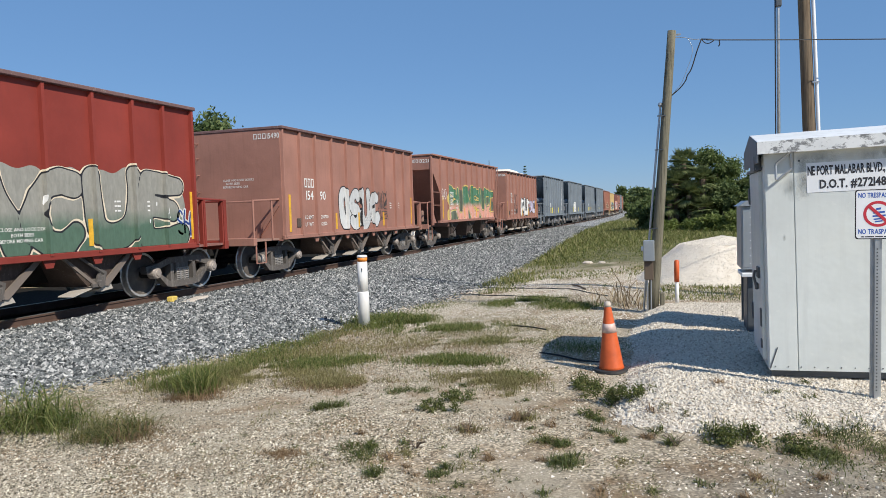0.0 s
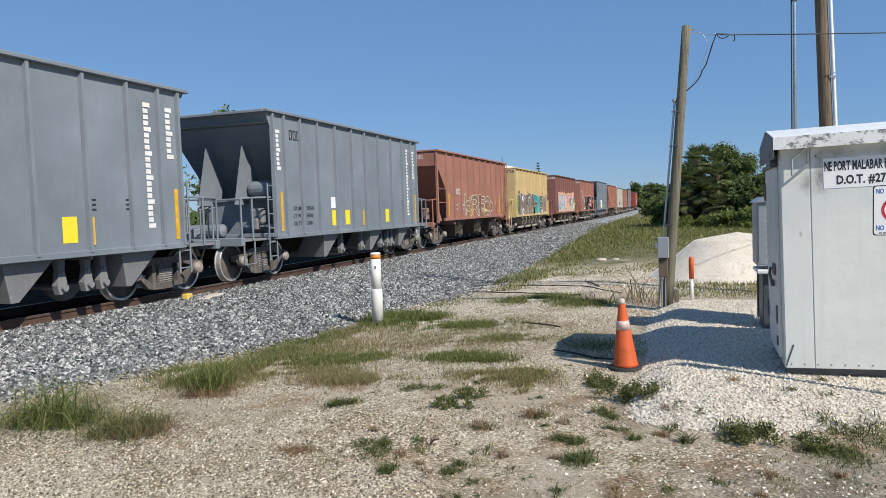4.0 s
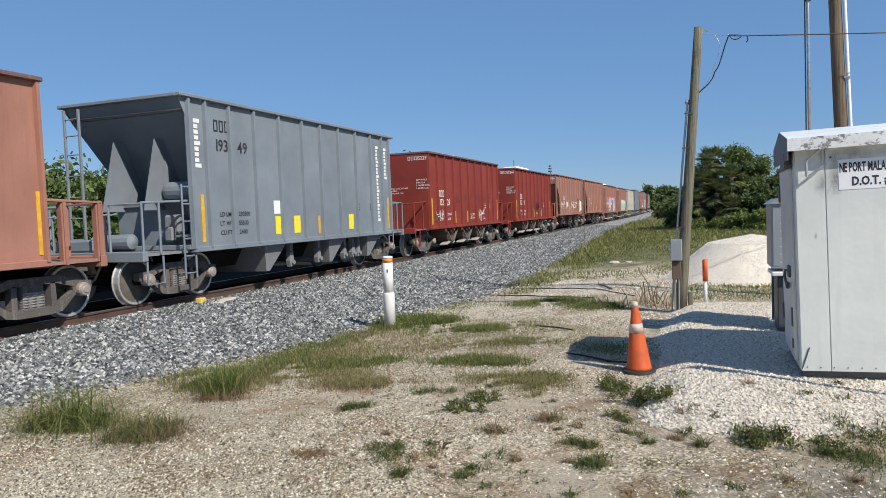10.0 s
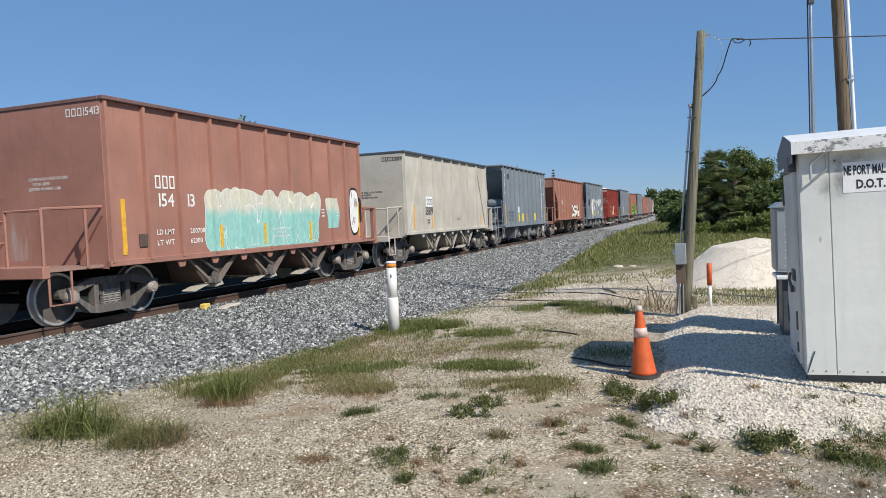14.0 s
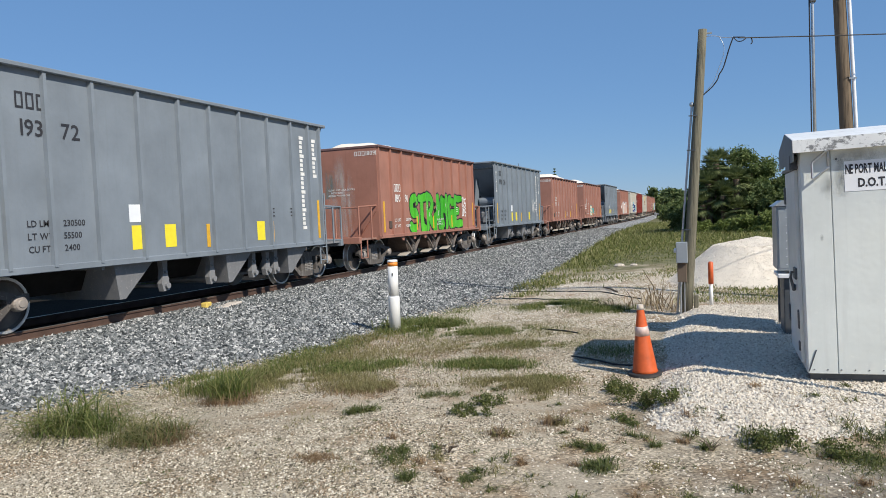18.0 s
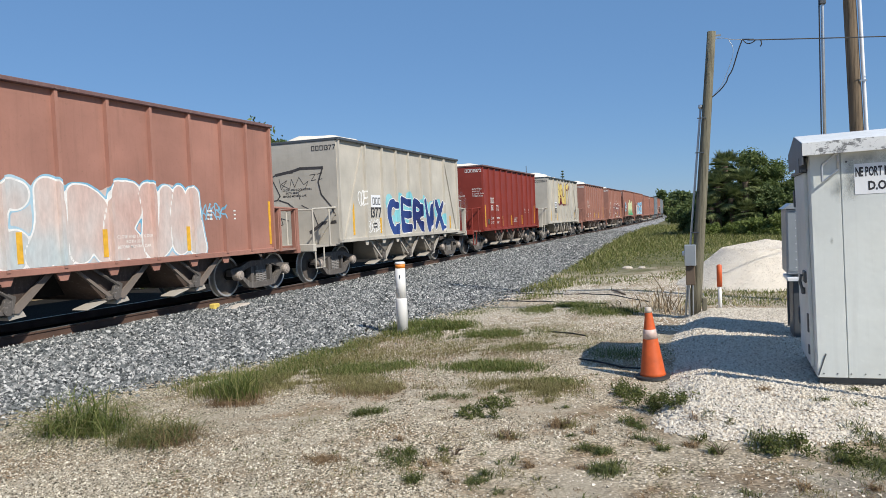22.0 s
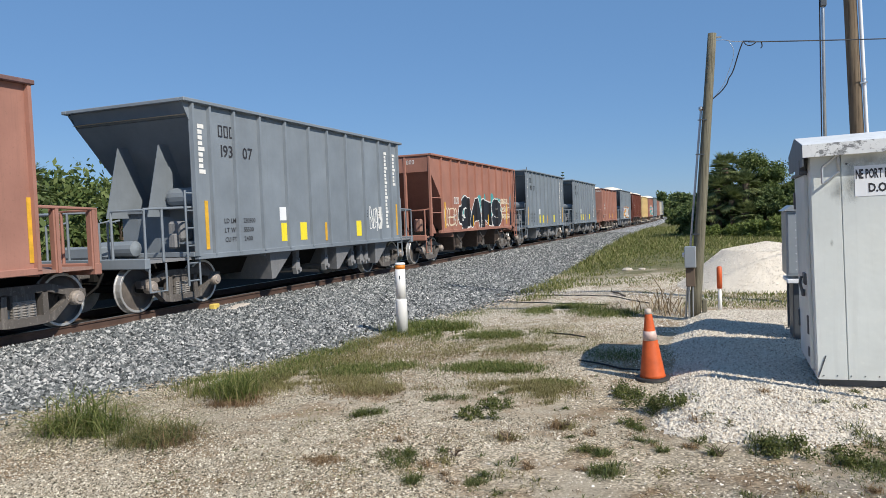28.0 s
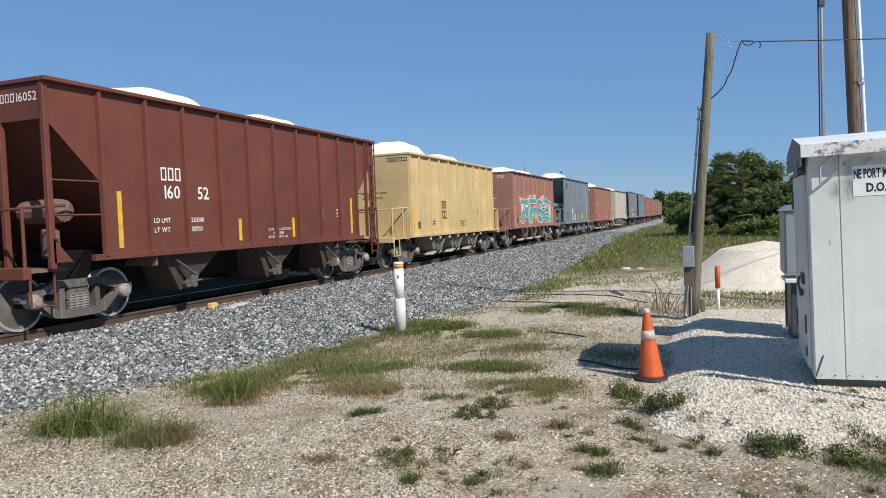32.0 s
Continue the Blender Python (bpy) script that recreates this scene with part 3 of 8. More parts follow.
# coarse shell lies thick towards the track and thin on the trodden sand before the hut
cover = waves(sx, sy, 1.1, 21) + 0.7 * waves(sx, sy, 3.6, 22) + 0.4 * waves(sx, sy, 9.0, 23) + np.interp(sx, (-5, -2.2, -1.0, 1.5), (0.55, 0.45, -0.30, -0.45)) + r.normal(0, 0.22, n)
keep = (sx > toe(sy) - 0.1) & (pad_height(sx, sy) < 0.03) & (cover > 0.02)
sx, sy = sx[keep], sy[keep]
tagged(new("shell_grit", stones("shell_grit", sx, sy, land(sx, sy) + 0.001, 0.0045 + 0.0085 * r.uniform(0, 1, len(sx)) ** 2.0, SHELL_GRIT, 15, 1.1, True, True)),
       "coarse shell and limestone grit on the sand", "gravel", kind="stuff")
n = 30000
sy = r.uniform(10.0, 19.0, n)
sx = toe(sy) + 0.2 + (0.2 - toe(sy)) * r.uniform(0, 1, n)
keep = (pad_height(sx, sy) < 0.03) & (waves(sx, sy, 1.3, 27) + 0.6 * waves(sx, sy, 4.0, 28) + r.normal(0, 0.25, n) > -0.25)
sx, sy = sx[keep], sy[keep]
tagged(new("sand_pebbles", stones("sand_pebbles", sx, sy, land(sx, sy) + 0.002, 0.008 + 0.014 * r.uniform(0, 1, len(sx)) ** 2, HEAP_STONE, 19, 0.6, True, True)),
       "pale shell pebbles on the sand beyond the pole", "gravel", kind="stuff")
n = 9000
sy = 3.2 + 5 * r.uniform(0, 1, n)
sx = r.uniform(-2.4, 1.8, n)
keep = (pad_height(sx, sy) < 0.03) & (waves(sx, sy, 2.0, 24) + r.normal(0, 0.5, n) > 0.1)
sx, sy = sx[keep], sy[keep]
tagged(new("stray_pebbles", stones("stray_pebbles", sx, sy, land(sx, sy) + 0.002, 0.005 + 0.009 * r.uniform(0, 1, len(sx)) ** 2, HEAP_STONE, 17, 0.8, True, True)),
       "stray pale pebbles strewn over bare sand", "gravel", kind="stuff")


def pile_height(x, y):
    d1 = np.hypot((x - 0.95) / 1.9, (y - 16.6) / 1.75)
    d2 = np.hypot((x - 2.1) / 1.75, (y - 16.7) / 1.7)
    h = 1.5 * np.maximum(np.clip(1 - d1, -0.2, 1), np.clip(1 - d2, -0.2, 1))
    h = np.where(h > 0.80, 0.80 + (h - 0.80) * 0.26, h)
    return h + 0.03 * waves(x, y, 5, 31) - 0.03


tagged(new("limestone_mound", sheet("limestone_mound", np.arange(-1.2, 4.4, 0.06), np.arange(14.6, 18.9, 0.06), pile_height, LOAD)),
       "heap of pale white crushed limestone on the grass", "gravel pile")
n = 42000
px, py = r.uniform(-1.1, 4.0, n), r.uniform(14.7, 17.6, n)
ph = pile_height(px, py)
keep = ph > 0.0
tagged(new("pile_stones", stones("pile_stones", px[keep], py[keep], ph[keep], r.uniform(0.007, 0.018, keep.sum()), HEAP_STONE, 16, 0.8, True, True)),
       "loose white stones over the limestone heap", "gravel", kind="stuff")


# ---- lettering ----
GLYPHS = {}


def glyph(ch, fat):
    """Vertices, faces and width of one letter of height about 0.7, thickened by fat."""
    key = (ch, fat)
    if key not in GLYPHS:
        cu = bpy.data.curves.new("letter", "FONT")
        cu.body, cu.size, cu.resolution_u, cu.offset, cu.fill_mode = ch, 1.0, 2, fat, "FRONT"
        ob = bpy.data.objects.new("letter", cu)
        me = bpy.data.meshes.new_from_object(ob)
        v = [(q.co.x, q.co.y) for q in me.vertices]
        f = [tuple(p.vertices) for p in me.polygons]
        bpy.data.objects.remove(ob)
        bpy.data.meshes.remove(me)
        bpy.data.curves.remove(cu)
        xs = [p[0] for p in v] or [0, 0.25]
        GLYPHS[key] = (v, f, min(xs), max(xs))
    return GLYPHS[key]


def write(sh, text, u, w, height, place, fat=0.012, width=None, wild=None, gap=0.09):
    """Letters along u from (u, w); place(u, w) gives the point in space. wild: a random source for loose, sprayed letters."""
    k = height / 0.7
    pen, spots = 0.0, []
    for ch in text:
        if ch == " ":
            pen += 0.3
            continue
        v, f, a, b = glyph(ch, 0.0)
        spots.append((ch, pen - a))
        pen += b - a + gap
    pen -= gap
    kx = width / pen if width else k
    seed = wild.random() * 9 if wild else 0
    rows = [(wild.uniform(-0.12, 0.12), wild.uniform(0.9, 1.12), wild.uniform(-0.06, 0.06)) if wild else (0, 1, 0) for _ in spots]
    for (ch, x), (lean, grow, lift) in zip(spots, rows):
        v, f, a, b = glyph(ch, fat)
        mid = (a + b) / 2
        pts = []
        for px, py in v:
            qx, qy = (px - mid) * grow, (py - 0.35) * grow
            qx, qy = qx * math.cos(lean) - qy * math.sin(lean), qx * math.sin(lean) + qy * math.cos(lean)
            if wild:
                qx += 0.07 * math.sin(qy * 5 + seed + x * 2.1)
                qy += 0.07 * math.sin((qx + x) * 4.3 + seed * 2)
            pts.append(place(u + (x + mid + qx) * kx, w + (qy + 0.35 + lift) * k))
        if wild:
            # letters that overlap lie one over the other
            step = 0.00012 * spots.index((ch, x))
            pts = [(p[0] + step, p[1], p[2]) for p in pts]
            # and so do the strokes of one letter
            for n, face in enumerate(f):
                sh.add([(pts[a][0] + (n % 14) * 2.5e-5, pts[a][1], pts[a][2]) for a in face], [range(len(face))])
            continue
        sh.add(pts, f)
    return sh


def frames(sh, u, w, count, wide, height, gap, place, t=0.032):
    """Hollow upright boxes in place of initials."""
    for _ in range(count):
        for a, b, c, d in ((0, t, 0, height), (wide - t, wide, 0, height), (t, wide - t, 0, t), (t, wide - t, height - t, height)):
            sh.add([place(u + a, w + c), place(u + b, w + c), place(u + b, w + d), place(u + a, w + d)], [(0, 1, 2, 3)])
        u += wide + gap
    return sh


def bars(sh, u, w, widths, height, place, gap=0.5):
    """Plain bars in place of words."""
    for wd in widths:
        sh.add([place(u, w), place(u + wd, w), place(u + wd, w + height), place(u, w + height)], [(0, 1, 2, 3)])
        u += wd + gap * height
    return sh


# ---- the hopper cars ----
# Each car stands on its own origin, at the top of the rails in its middle; its end that leads is towards -y, the side that the camera sees is +x.
KIND = {
    "B": dict(half=4.80, top=3.88, low=1.03, ribs=(-3.85, -2.98, -1.97, -0.98, 0.03, 1.02, 2.05, 3.02, 3.86), truck=(-4.36, 4.84), chutes=(-1.9, 0.14, 2.18), reach=6.05),
    "C": dict(half=4.80, top=3.90, low=1.10, ribs=(-3.17, -2.02, -1.0, 0.0, 1.06, 2.0, 3.31), truck=(-4.36, 4.84), chutes=(-1.9, 0.14, 2.18), reach=6.05),
    "Y": dict(half=4.80, top=3.86, low=1.05, ribs=(-3.9, -2.95, -2.0, -1.0, 0.0, 1.0, 2.0, 2.95, 3.9), truck=(-4.36, 4.84), chutes=(-1.9, 0.14, 2.18), reach=6.05),
    "G": dict(half=5.10, top=4.12, low=1.03, ribs=(-4.32, -3.53, -2.61, -1.59, -0.53, 0.39, 1.40, 2.46, 3.46, 4.27), truck=(-4.80, 4.80), chutes=(-1.75, 1.35, 3.75), reach=6.15),
    "O": dict(half=5.68, top=3.98, low=1.15, ribs=(-4.62, -3.58, -2.6, -1.56, -0.56, 0.43, 1.42, 2.5, 3.49, 4.5, 5.1), truck=(-4.80, 4.80), chutes=(-2.35, 0.62, 3.3), reach=6.1),
}
PANEL, RIB = 1.525, 1.60

wheel_shape = Shape()
wheel_shape.slot = 0
wheel_shape.lathe(((0.02, 0.045), (0.10, 0.045), (0.13, 0.05), (0.15, 0.02), (0.38, -0.01), (0.405, 0.03), (0.408, 0.052)), "x", n=24, caps=False)
wheel_shape.slot = 1
wheel_shape.lathe(((0.408, 0.052), (0.415, 0.060), (0.452, 0.062), (0.457, 0.055), (0.463, -0.05), (0.485, -0.062), (0.483, -0.08), (0.36, -0.06), (0.02, -0.05)), "x", n=24, caps=False)
WHEEL_MESH = wheel_shape.mesh("wheel", [WHEEL_PLATE, WHEEL_RIM], False)
AXLE_MESH = Shape().lathe(((0.085, -1.0), (0.085, 1.0)), "x", n=10).mesh("axle", BLACK_STEEL, True)
CAP_MESH = Shape().lathe(((0.12, -0.09), (0.125, 0.05), (0.105, 0.085), (0.07, 0.09), (0.06, 0.105), (0.03, 0.105)), "x", n=14).mesh("bearing_cap", CAP)
spring_shape = Shape().box(-0.04, 0.04, -0.2, 0.2, -0.14, 0.14)
for k in range(3):
    coil = [(0.045 if j % 2 else 0.076, -0.135 + 0.022 * j) for j in range(13)]
    spring_shape.lathe(coil, "z", at=(0, (k - 1) * 0.14, 0), n=7)
SPRING_MESH = spring_shape.mesh("spring_nest", SPRING)


def truck_frame():
    """A cast side frame: arched top chord, dished bottom chord, pedestals, a window for the springs and two small ones."""
    sh = Shape()
    top = ((-1.14, 0.13), (-0.85, 0.16), (-0.45, 0.28), (0.45, 0.28), (0.85, 0.16), (1.14, 0.13), (1.14, 0.03), (0.82, 0.04), (0.42, 0.15), (-0.42, 0.15), (-0.82, 0.04), (-1.14, 0.03))
    sh.prism(top, "x", -0.07, 0.07)
    bottom = ((-0.80, 0.06), (-0.70, -0.06), (-0.45, -0.22), (0.45, -0.22), (0.70, -0.06), (0.80, 0.06), (0.86, -0.02), (0.52, -0.33), (0.30, -0.36), (-0.30, -0.36), (-0.52, -0.33), (-0.86, -0.02))
    sh.prism(bottom, "x", -0.075, 0.075)
    for k in (-1, 1):
        sh.prism(((k * 0.31, -0.24), (k * 0.42, -0.24), (k * 0.40, 0.17), (k * 0.31, 0.17)), "x", -0.07, 0.07)
        sh.prism(((k * 1.14, 0.05), (k * 0.72, 0.05), (k * 0.76, -0.05), (k * 0.82, -0.06), (k * 1.12, -0.02)), "x", -0.08, 0.08)
    return sh.mesh("side_frame", TRUCK)


FRAME_MESH = truck_frame()
BOLSTER_MESH = Shape().box(-1.08, 1.08, -0.22, 0.22, -0.08, 0.20, 0.03).mesh("truck", TRUCK)
WHEELBASE = 0.92


def truck_part(car, y):
    t = part("truck", BOLSTER_MESH, None, car, "dusty cast-steel two-axle truck")
    t.matrix_basis = pose(0, y, 0.50)
    for k in (-1, 1):
        part("side_frame", FRAME_MESH, None, t).matrix_basis = pose(k * 1.04, 0, 0)
        part("spring_nest", SPRING_MESH, None, t).matrix_basis = pose(k * 1.05, 0, -0.10)
        part("axle", AXLE_MESH, None, t).matrix_basis = pose(0, k * WHEELBASE, -0.035)
        for j in (-1, 1):
            part("wheel", WHEEL_MESH, None, t, "steel wheel with a bright rim").matrix_basis = pose(j * 0.76, k * WHEELBASE, -0.042, 0, 0, 0 if j > 0 else 180)
            part("bearing_cap", CAP_MESH, None, t).matrix_basis = pose(j * 1.13, k * WHEELBASE, -0.01, 0, 0, 0 if j > 0 else 180)
    return t


def chute_shape(kind):
    sh = Shape()
    if kind in "BCY":
        # a deep funnel whose flanks lean in under the car
        sh.hexa([(-1.24, -0.10, 0.40), (1.24, -0.10, 0.40), (1.24, 0.14, 0.40), (-1.24, 0.14, 0.40)],
                [(-1.40, -0.86, 1.05), (1.40, -0.86, 1.05), (1.40, 0.86, 1.05), (-1.40, 0.86, 1.05)])
    elif kind == "O":
        sh.hexa([(-1.15, -0.10, 0.34), (1.15, -0.10, 0.34), (1.15, 0.14, 0.36), (-1.15, 0.14, 0.36)],
                [(-1.44, -0.85, 1.12), (1.44, -0.85, 1.12), (1.44, 0.85, 1.12), (-1.44, 0.85, 1.12)])
    else:
        sh.hexa([(-1.30, -0.26, 0.32), (1.30, -0.26, 0.32), (1.30, -0.12, 0.32), (-1.30, -0.12, 0.32)],
                [(-1.44, -0.50, 1.05), (1.44, -0.50, 1.05), (1.44, 0.55, 1.05), (-1.44, 0.55, 1.05)])
    return sh


def flange_shape(j):
    """Flat edge plates of a funnel on one side: a thin bar and a broad plate that meet at its mouth."""
    sh = Shape()
    a, b = j * 1.385, j * 1.43
    sh.prism(((-0.86, 1.0), (-0.79, 1.0), (-0.05, 0.44), (-0.10, 0.40)), "x", a, b)
    sh.prism(((0.06, 0.42), (0.10, 0.50), (0.76, 1.02), (0.87, 1.0), (0.18, 0.40)), "x", a, b)
    return sh


def gate_shape():
    """Discharge door: two bright worn flaps."""
    sh = Shape()
    for a, b in ((1.05, 1.40), ):
        sh.hexa([(a, -0.60, 0.28), (b, -0.60, 0.28), (b, -0.58, 0.30), (a, -0.58, 0.30)],
                [(a, 0.0, 0.42), (b, 0.0, 0.42), (b, 0.02, 0.44), (a, 0.02, 0.44)])
        sh.hexa([(a, 0.03, 0.31), (b, 0.03, 0.31), (b, 0.32, 0.34), (a, 0.32, 0.34)],
                [(a, 0.01, 0.36), (b, 0.01, 0.36), (b, 0.20, 0.54), (a, 0.20, 0.54)])
    return sh


def latch_shape():
    """Hinge shaft across the car with a latch, a rod and a boss at each end."""
    sh = Shape().tube([(-1.46, -0.02, 0.47), (1.46, -0.02, 0.47)], 0.05, 8)
    for j in (-1, 1):
        sh.tube([(j * 1.28, -0.02, 0.47), (j * 1.47, -0.02, 0.47)], 0.08, 10)
        sh.box(j * 1.42 - 0.03, j * 1.42 + 0.03, -0.20, 0.10, 0.40, 0.47, 0.01)
        sh.prism(((-0.12, 0.44), (0.08, 0.44), (0.14, 0.66), (0.02, 0.72), (-0.06, 0.6)), "x", j * 1.42 - 0.025, j * 1.42 + 0.025)
        sh.tube([(j * 1.44, 0.06, 0.64), (j * 1.44, -0.55, 1.02)], 0.028, 6)
    return sh


def lever_shape():
    """Upright door cylinders of the grey cars on one cross shaft."""
    sh = Shape().tube([(-1.2, 0.02, 0.45), (1.2, 0.02, 0.45)], 0.04, 6)
    for j in (-1, 1):
        sh.prism(((-0.09, 1.05), (0.09, 1.05), (0.06, 0.75), (0.10, 0.52), (0.10, 0.36), (-0.06, 0.34), (-0.10, 0.5), (-0.05, 0.75)), "x", j * 1.14, j * 1.26)
        sh.tube([(j * 1.10, 0.02, 0.45), (j * 1.32, 0.02, 0.45)], 0.06, 10)
        sh.tube([(j * 1.12, 0.0, 0.72), (j * 1.30, 0.0, 0.72)], 0.03, 8)
    return sh


CHUTE = {}
CHORD = paint("dusty_purple_brown_rim", (0.17, 0.10, 0.095), 0.7, (0.30, 0.26, 0.23), 0.5)
FLANGE = paint("dusty_brown_flange_steel", (0.20, 0.165, 0.14), 0.85, (0.10, 0.08, 0.07), 0.5)
CHUTE_PALE = paint("grimy_pale_chute_steel", (0.27, 0.25, 0.215), 0.9, (0.09, 0.08, 0.07), 0.5)
CHUTE_BROWN = paint("grimy_brown_chute_steel", (0.098, 0.072, 0.06), 0.9, (0.25, 0.21, 0.18), 0.45)


def rail_tubes(pts, r=0.018):
    return Shape().tube(pts, r, 6)


def build_car(kind, code):
    k = KIND[kind]
    coat, dusty = COAT[code], LOWER[code]
    half, top, low, reach = k["half"], k["top"], k["low"], k["reach"]
    car = thing("hopper_car", "", "hopper car", "train cars")

    # side sheets and end sheets
    for j in (-1, 1):
        x0, x1 = sorted((j * (PANEL - 0.02), j * PANEL))
        if kind == "O":
            o = ((-half + 0.06, top), (-half + 0.06, 3.36), (-4.62, 2.40), (-4.62, low), (4.62, low), (4.62, 2.40), (half - 0.06, 3.36), (half - 0.06, top))
        elif kind == "G":
            o = ((-half + 0.02, top), (-half + 0.22, 3.75), (-half + 0.22, low), (half - 0.22, low), (half - 0.22, 3.75), (half - 0.02, top))
            if j < 0:
                # the far side is cut back along the slope sheets
                o = ((-half + 0.02, top), (-half + 0.25, 3.82), (-half + 2.55, 1.30), (-half + 2.55, low), (half - 2.55, low), (half - 2.55, 1.30), (half - 0.25, 3.82), (half - 0.02, top))
        else:
            o = ((-half, top), (-half, low), (half, low), (half, top))
        part("side_sheet", Shape().prism(o, "x", x0, x1), coat, car)
    for j in (-1, 1):
        if kind in "BCY":
            part("end_sheet", Shape().box(-PANEL + 0.021, PANEL - 0.021, min(j * half, j * (half - 0.02)), max(j * half, j * (half - 0.02)), low - 0.1, top), coat, car)
        else:
            # slope sheet leaning in towards the middle of the car
            y0, z0, y1, z1 = (half - 0.25, 3.82, half - 2.55, 1.30) if kind == "G" else (half - 0.10, 3.40, half - 2.25, 1.10)
            sh = Shape()
            sh.prism(((j * y0, z0), (j * y1, z1), (j * (y1 - 0.03), z1 + 0.02), (j * (y0 - 0.03), z0 + 0.03)), "x", -PANEL + 0.022, PANEL - 0.022)
            sh.prism(((j * y0, z0 + 0.02), (j * (half - 0.06), top), (j * (half - 0.09), top), (j * (y0 - 0.04), z0 + 0.02)), "x", -PANEL + 0.022, PANEL - 0.022)
            part("slope_sheet", sh, coat, car)
            part("bulkhead", Shape().box(-PANEL + 0.024, PANEL - 0.024, min(j * y1, j * (y1 - 0.05)), max(j * y1, j * (y1 - 0.05)), 0.9, z1 + 0.03), dusty, car)
            if kind == "G":
                for x in (-0.55, 0.55):
                    part("gusset", Shape().prism(((j * (half - 0.40), 3.36), (j * (half + 0.0), 1.86), (j * (half - 1.4), 1.86), (j * (half - 0.66), 3.36)), "x", x - 0.012, x + 0.012), coat, car)
            else:
                for x in (-1.5, -0.52, 0.52, 1.5):
                    part("end_post", Shape().box(x - 0.05, x + 0.05, min(j * half, j * (half - 0.10)), max(j * half, j * (half - 0.10)), 1.0, top, 0.012), coat, car)
                part("end_beam", Shape().box(-PANEL + 0.023, PANEL - 0.023, min(j * (half - 0.02), j * (half - 0.06)), max(j * (half - 0.02), j * (half - 0.06)), 3.38, top), coat, car)
                for z in (2.42, 1.86):
                    for x in (-1.53, 1.53):
                        part("grab_iron", rail_tubes([(x, j * (half - 0.06), z), (x, j * 4.66, z)]), coat, car)
                for x in (-1.53, 1.53):
                    part("corner_plate", Shape().prism(((j * (half - 0.05), 1.1), (j * (half - 0.05), 1.5), (j * (half - 0.4), 1.1)), "x", x - 0.02, x + 0.02), coat, car)

    # top chord, sill, ribs
    sh = Shape()
    for j in (-1, 1):
        sh.box(min(j * 1.50, j * 1.63), max(j * 1.50, j * 1.63), -half - 0.02, half + 0.02, top - 0.02, top + 0.055, 0.012)
        sh.box(-1.5, 1.5, min(j * (half - 0.10), j * (half + 0.02)), max(j * (half - 0.10), j * (half + 0.02)), top - 0.02, top + 0.055, 0.012)
    part("top_chord", sh, coat if kind in "GO" else {"C": DARK_GREY, "Y": coat}.get(kind, CHORD), car)
    sill_half = half if kind in "BCY" else 4.85
    for j in (-1, 1):
        part("side_sill", Shape().box(min(j * 1.46, j * 1.585), max(j * 1.46, j * 1.585), -sill_half, sill_half, low - 0.07, low + 0.04, 0.01), coat, car)
    rib_meshes = CHUTE.get(("rib", kind, code))
    if rib_meshes is None:
        s1 = Shape().hexa([(0, -0.042, low), (0, 0.042, low), (RIB - PANEL, 0.030, low), (RIB - PANEL, -0.030, low)],
                          [(0, -0.042, top - 0.015), (0, 0.042, top - 0.015), (RIB - PANEL, 0.030, top - 0.015), (RIB - PANEL, -0.030, top - 0.015)])
        rib_meshes = CHUTE[("rib", kind, code)] = s1.mesh("rib", coat)
    corner = () if kind == "O" else ((-half + 0.27, half - 0.27) if kind == "G" else (-half + 0.06, half - 0.06))
    for y in k["ribs"] + corner:
        for j in (-1, 1):
            if j < 0 and kind == "G" and abs(y) > half - 2.6:
                continue
            part("rib", rib_meshes, None, car).matrix_basis = pose(j * PANEL, y, 0, 0, 0, 0 if j > 0 else 180)
    if kind == "C":
        for y0, y1 in ((-half + 0.25, k["ribs"][0] - 0.05), (half - 0.2, k["ribs"][-1] + 0.05)):
            for j in (-1, 1):
                d = 0.05 if y1 > y0 else -0.05
                part("diagonal_brace", Shape().prism(((y0, low), (y0 + d * 2, low), (y1, top - 0.02), (y1 - d * 2, top - 0.02)), "x", j * PANEL, j * (PANEL + 0.045)), coat, car)
    for y in k["ribs"]:
        for j in (1,):
            if kind in "BCY" and abs(y) < 3.6:
                part("gusset", Shape().prism(((y - 0.13, low - 0.07), (y + 0.13, low - 0.07), (y + 0.07, low - 0.20), (y - 0.07, low - 0.20)), "x", j * 1.50, j * 1.53), coat, car)

    # underframe
    part("centre_sill", Shape().box(-0.18, 0.18, -reach, reach, 0.62, 0.95, 0.02), BLACK_STEEL, car)
    part("underframe", Shape().prism(((-0.95, low + 0.1), (0.95, low + 0.1), (0.45, 0.50), (-0.45, 0.50)), "y", -half + 1.2, half - 1.2), BLACK_STEEL, car)
    if ("chute", kind, code) not in CHUTE:
        CHUTE[("chute", kind, code)] = chute_shape(kind).mesh("discharge_chute", dusty if code == "g" else CHUTE_PALE if code in "cy" else CHUTE_BROWN)
        CHUTE[("flange", kind, code)] = flange_shape(1).mesh("chute_flange", dusty if code in "gc" else FLANGE)
        CHUTE[("gate", kind, code)] = (gate_shape() if kind in "BCY" else lever_shape()).mesh("discharge_gate", LOWER["c"] if kind in "BCY" else dusty)
        CHUTE[("latch", kind, code)] = latch_shape().mesh("gate_latch", TRUCK)
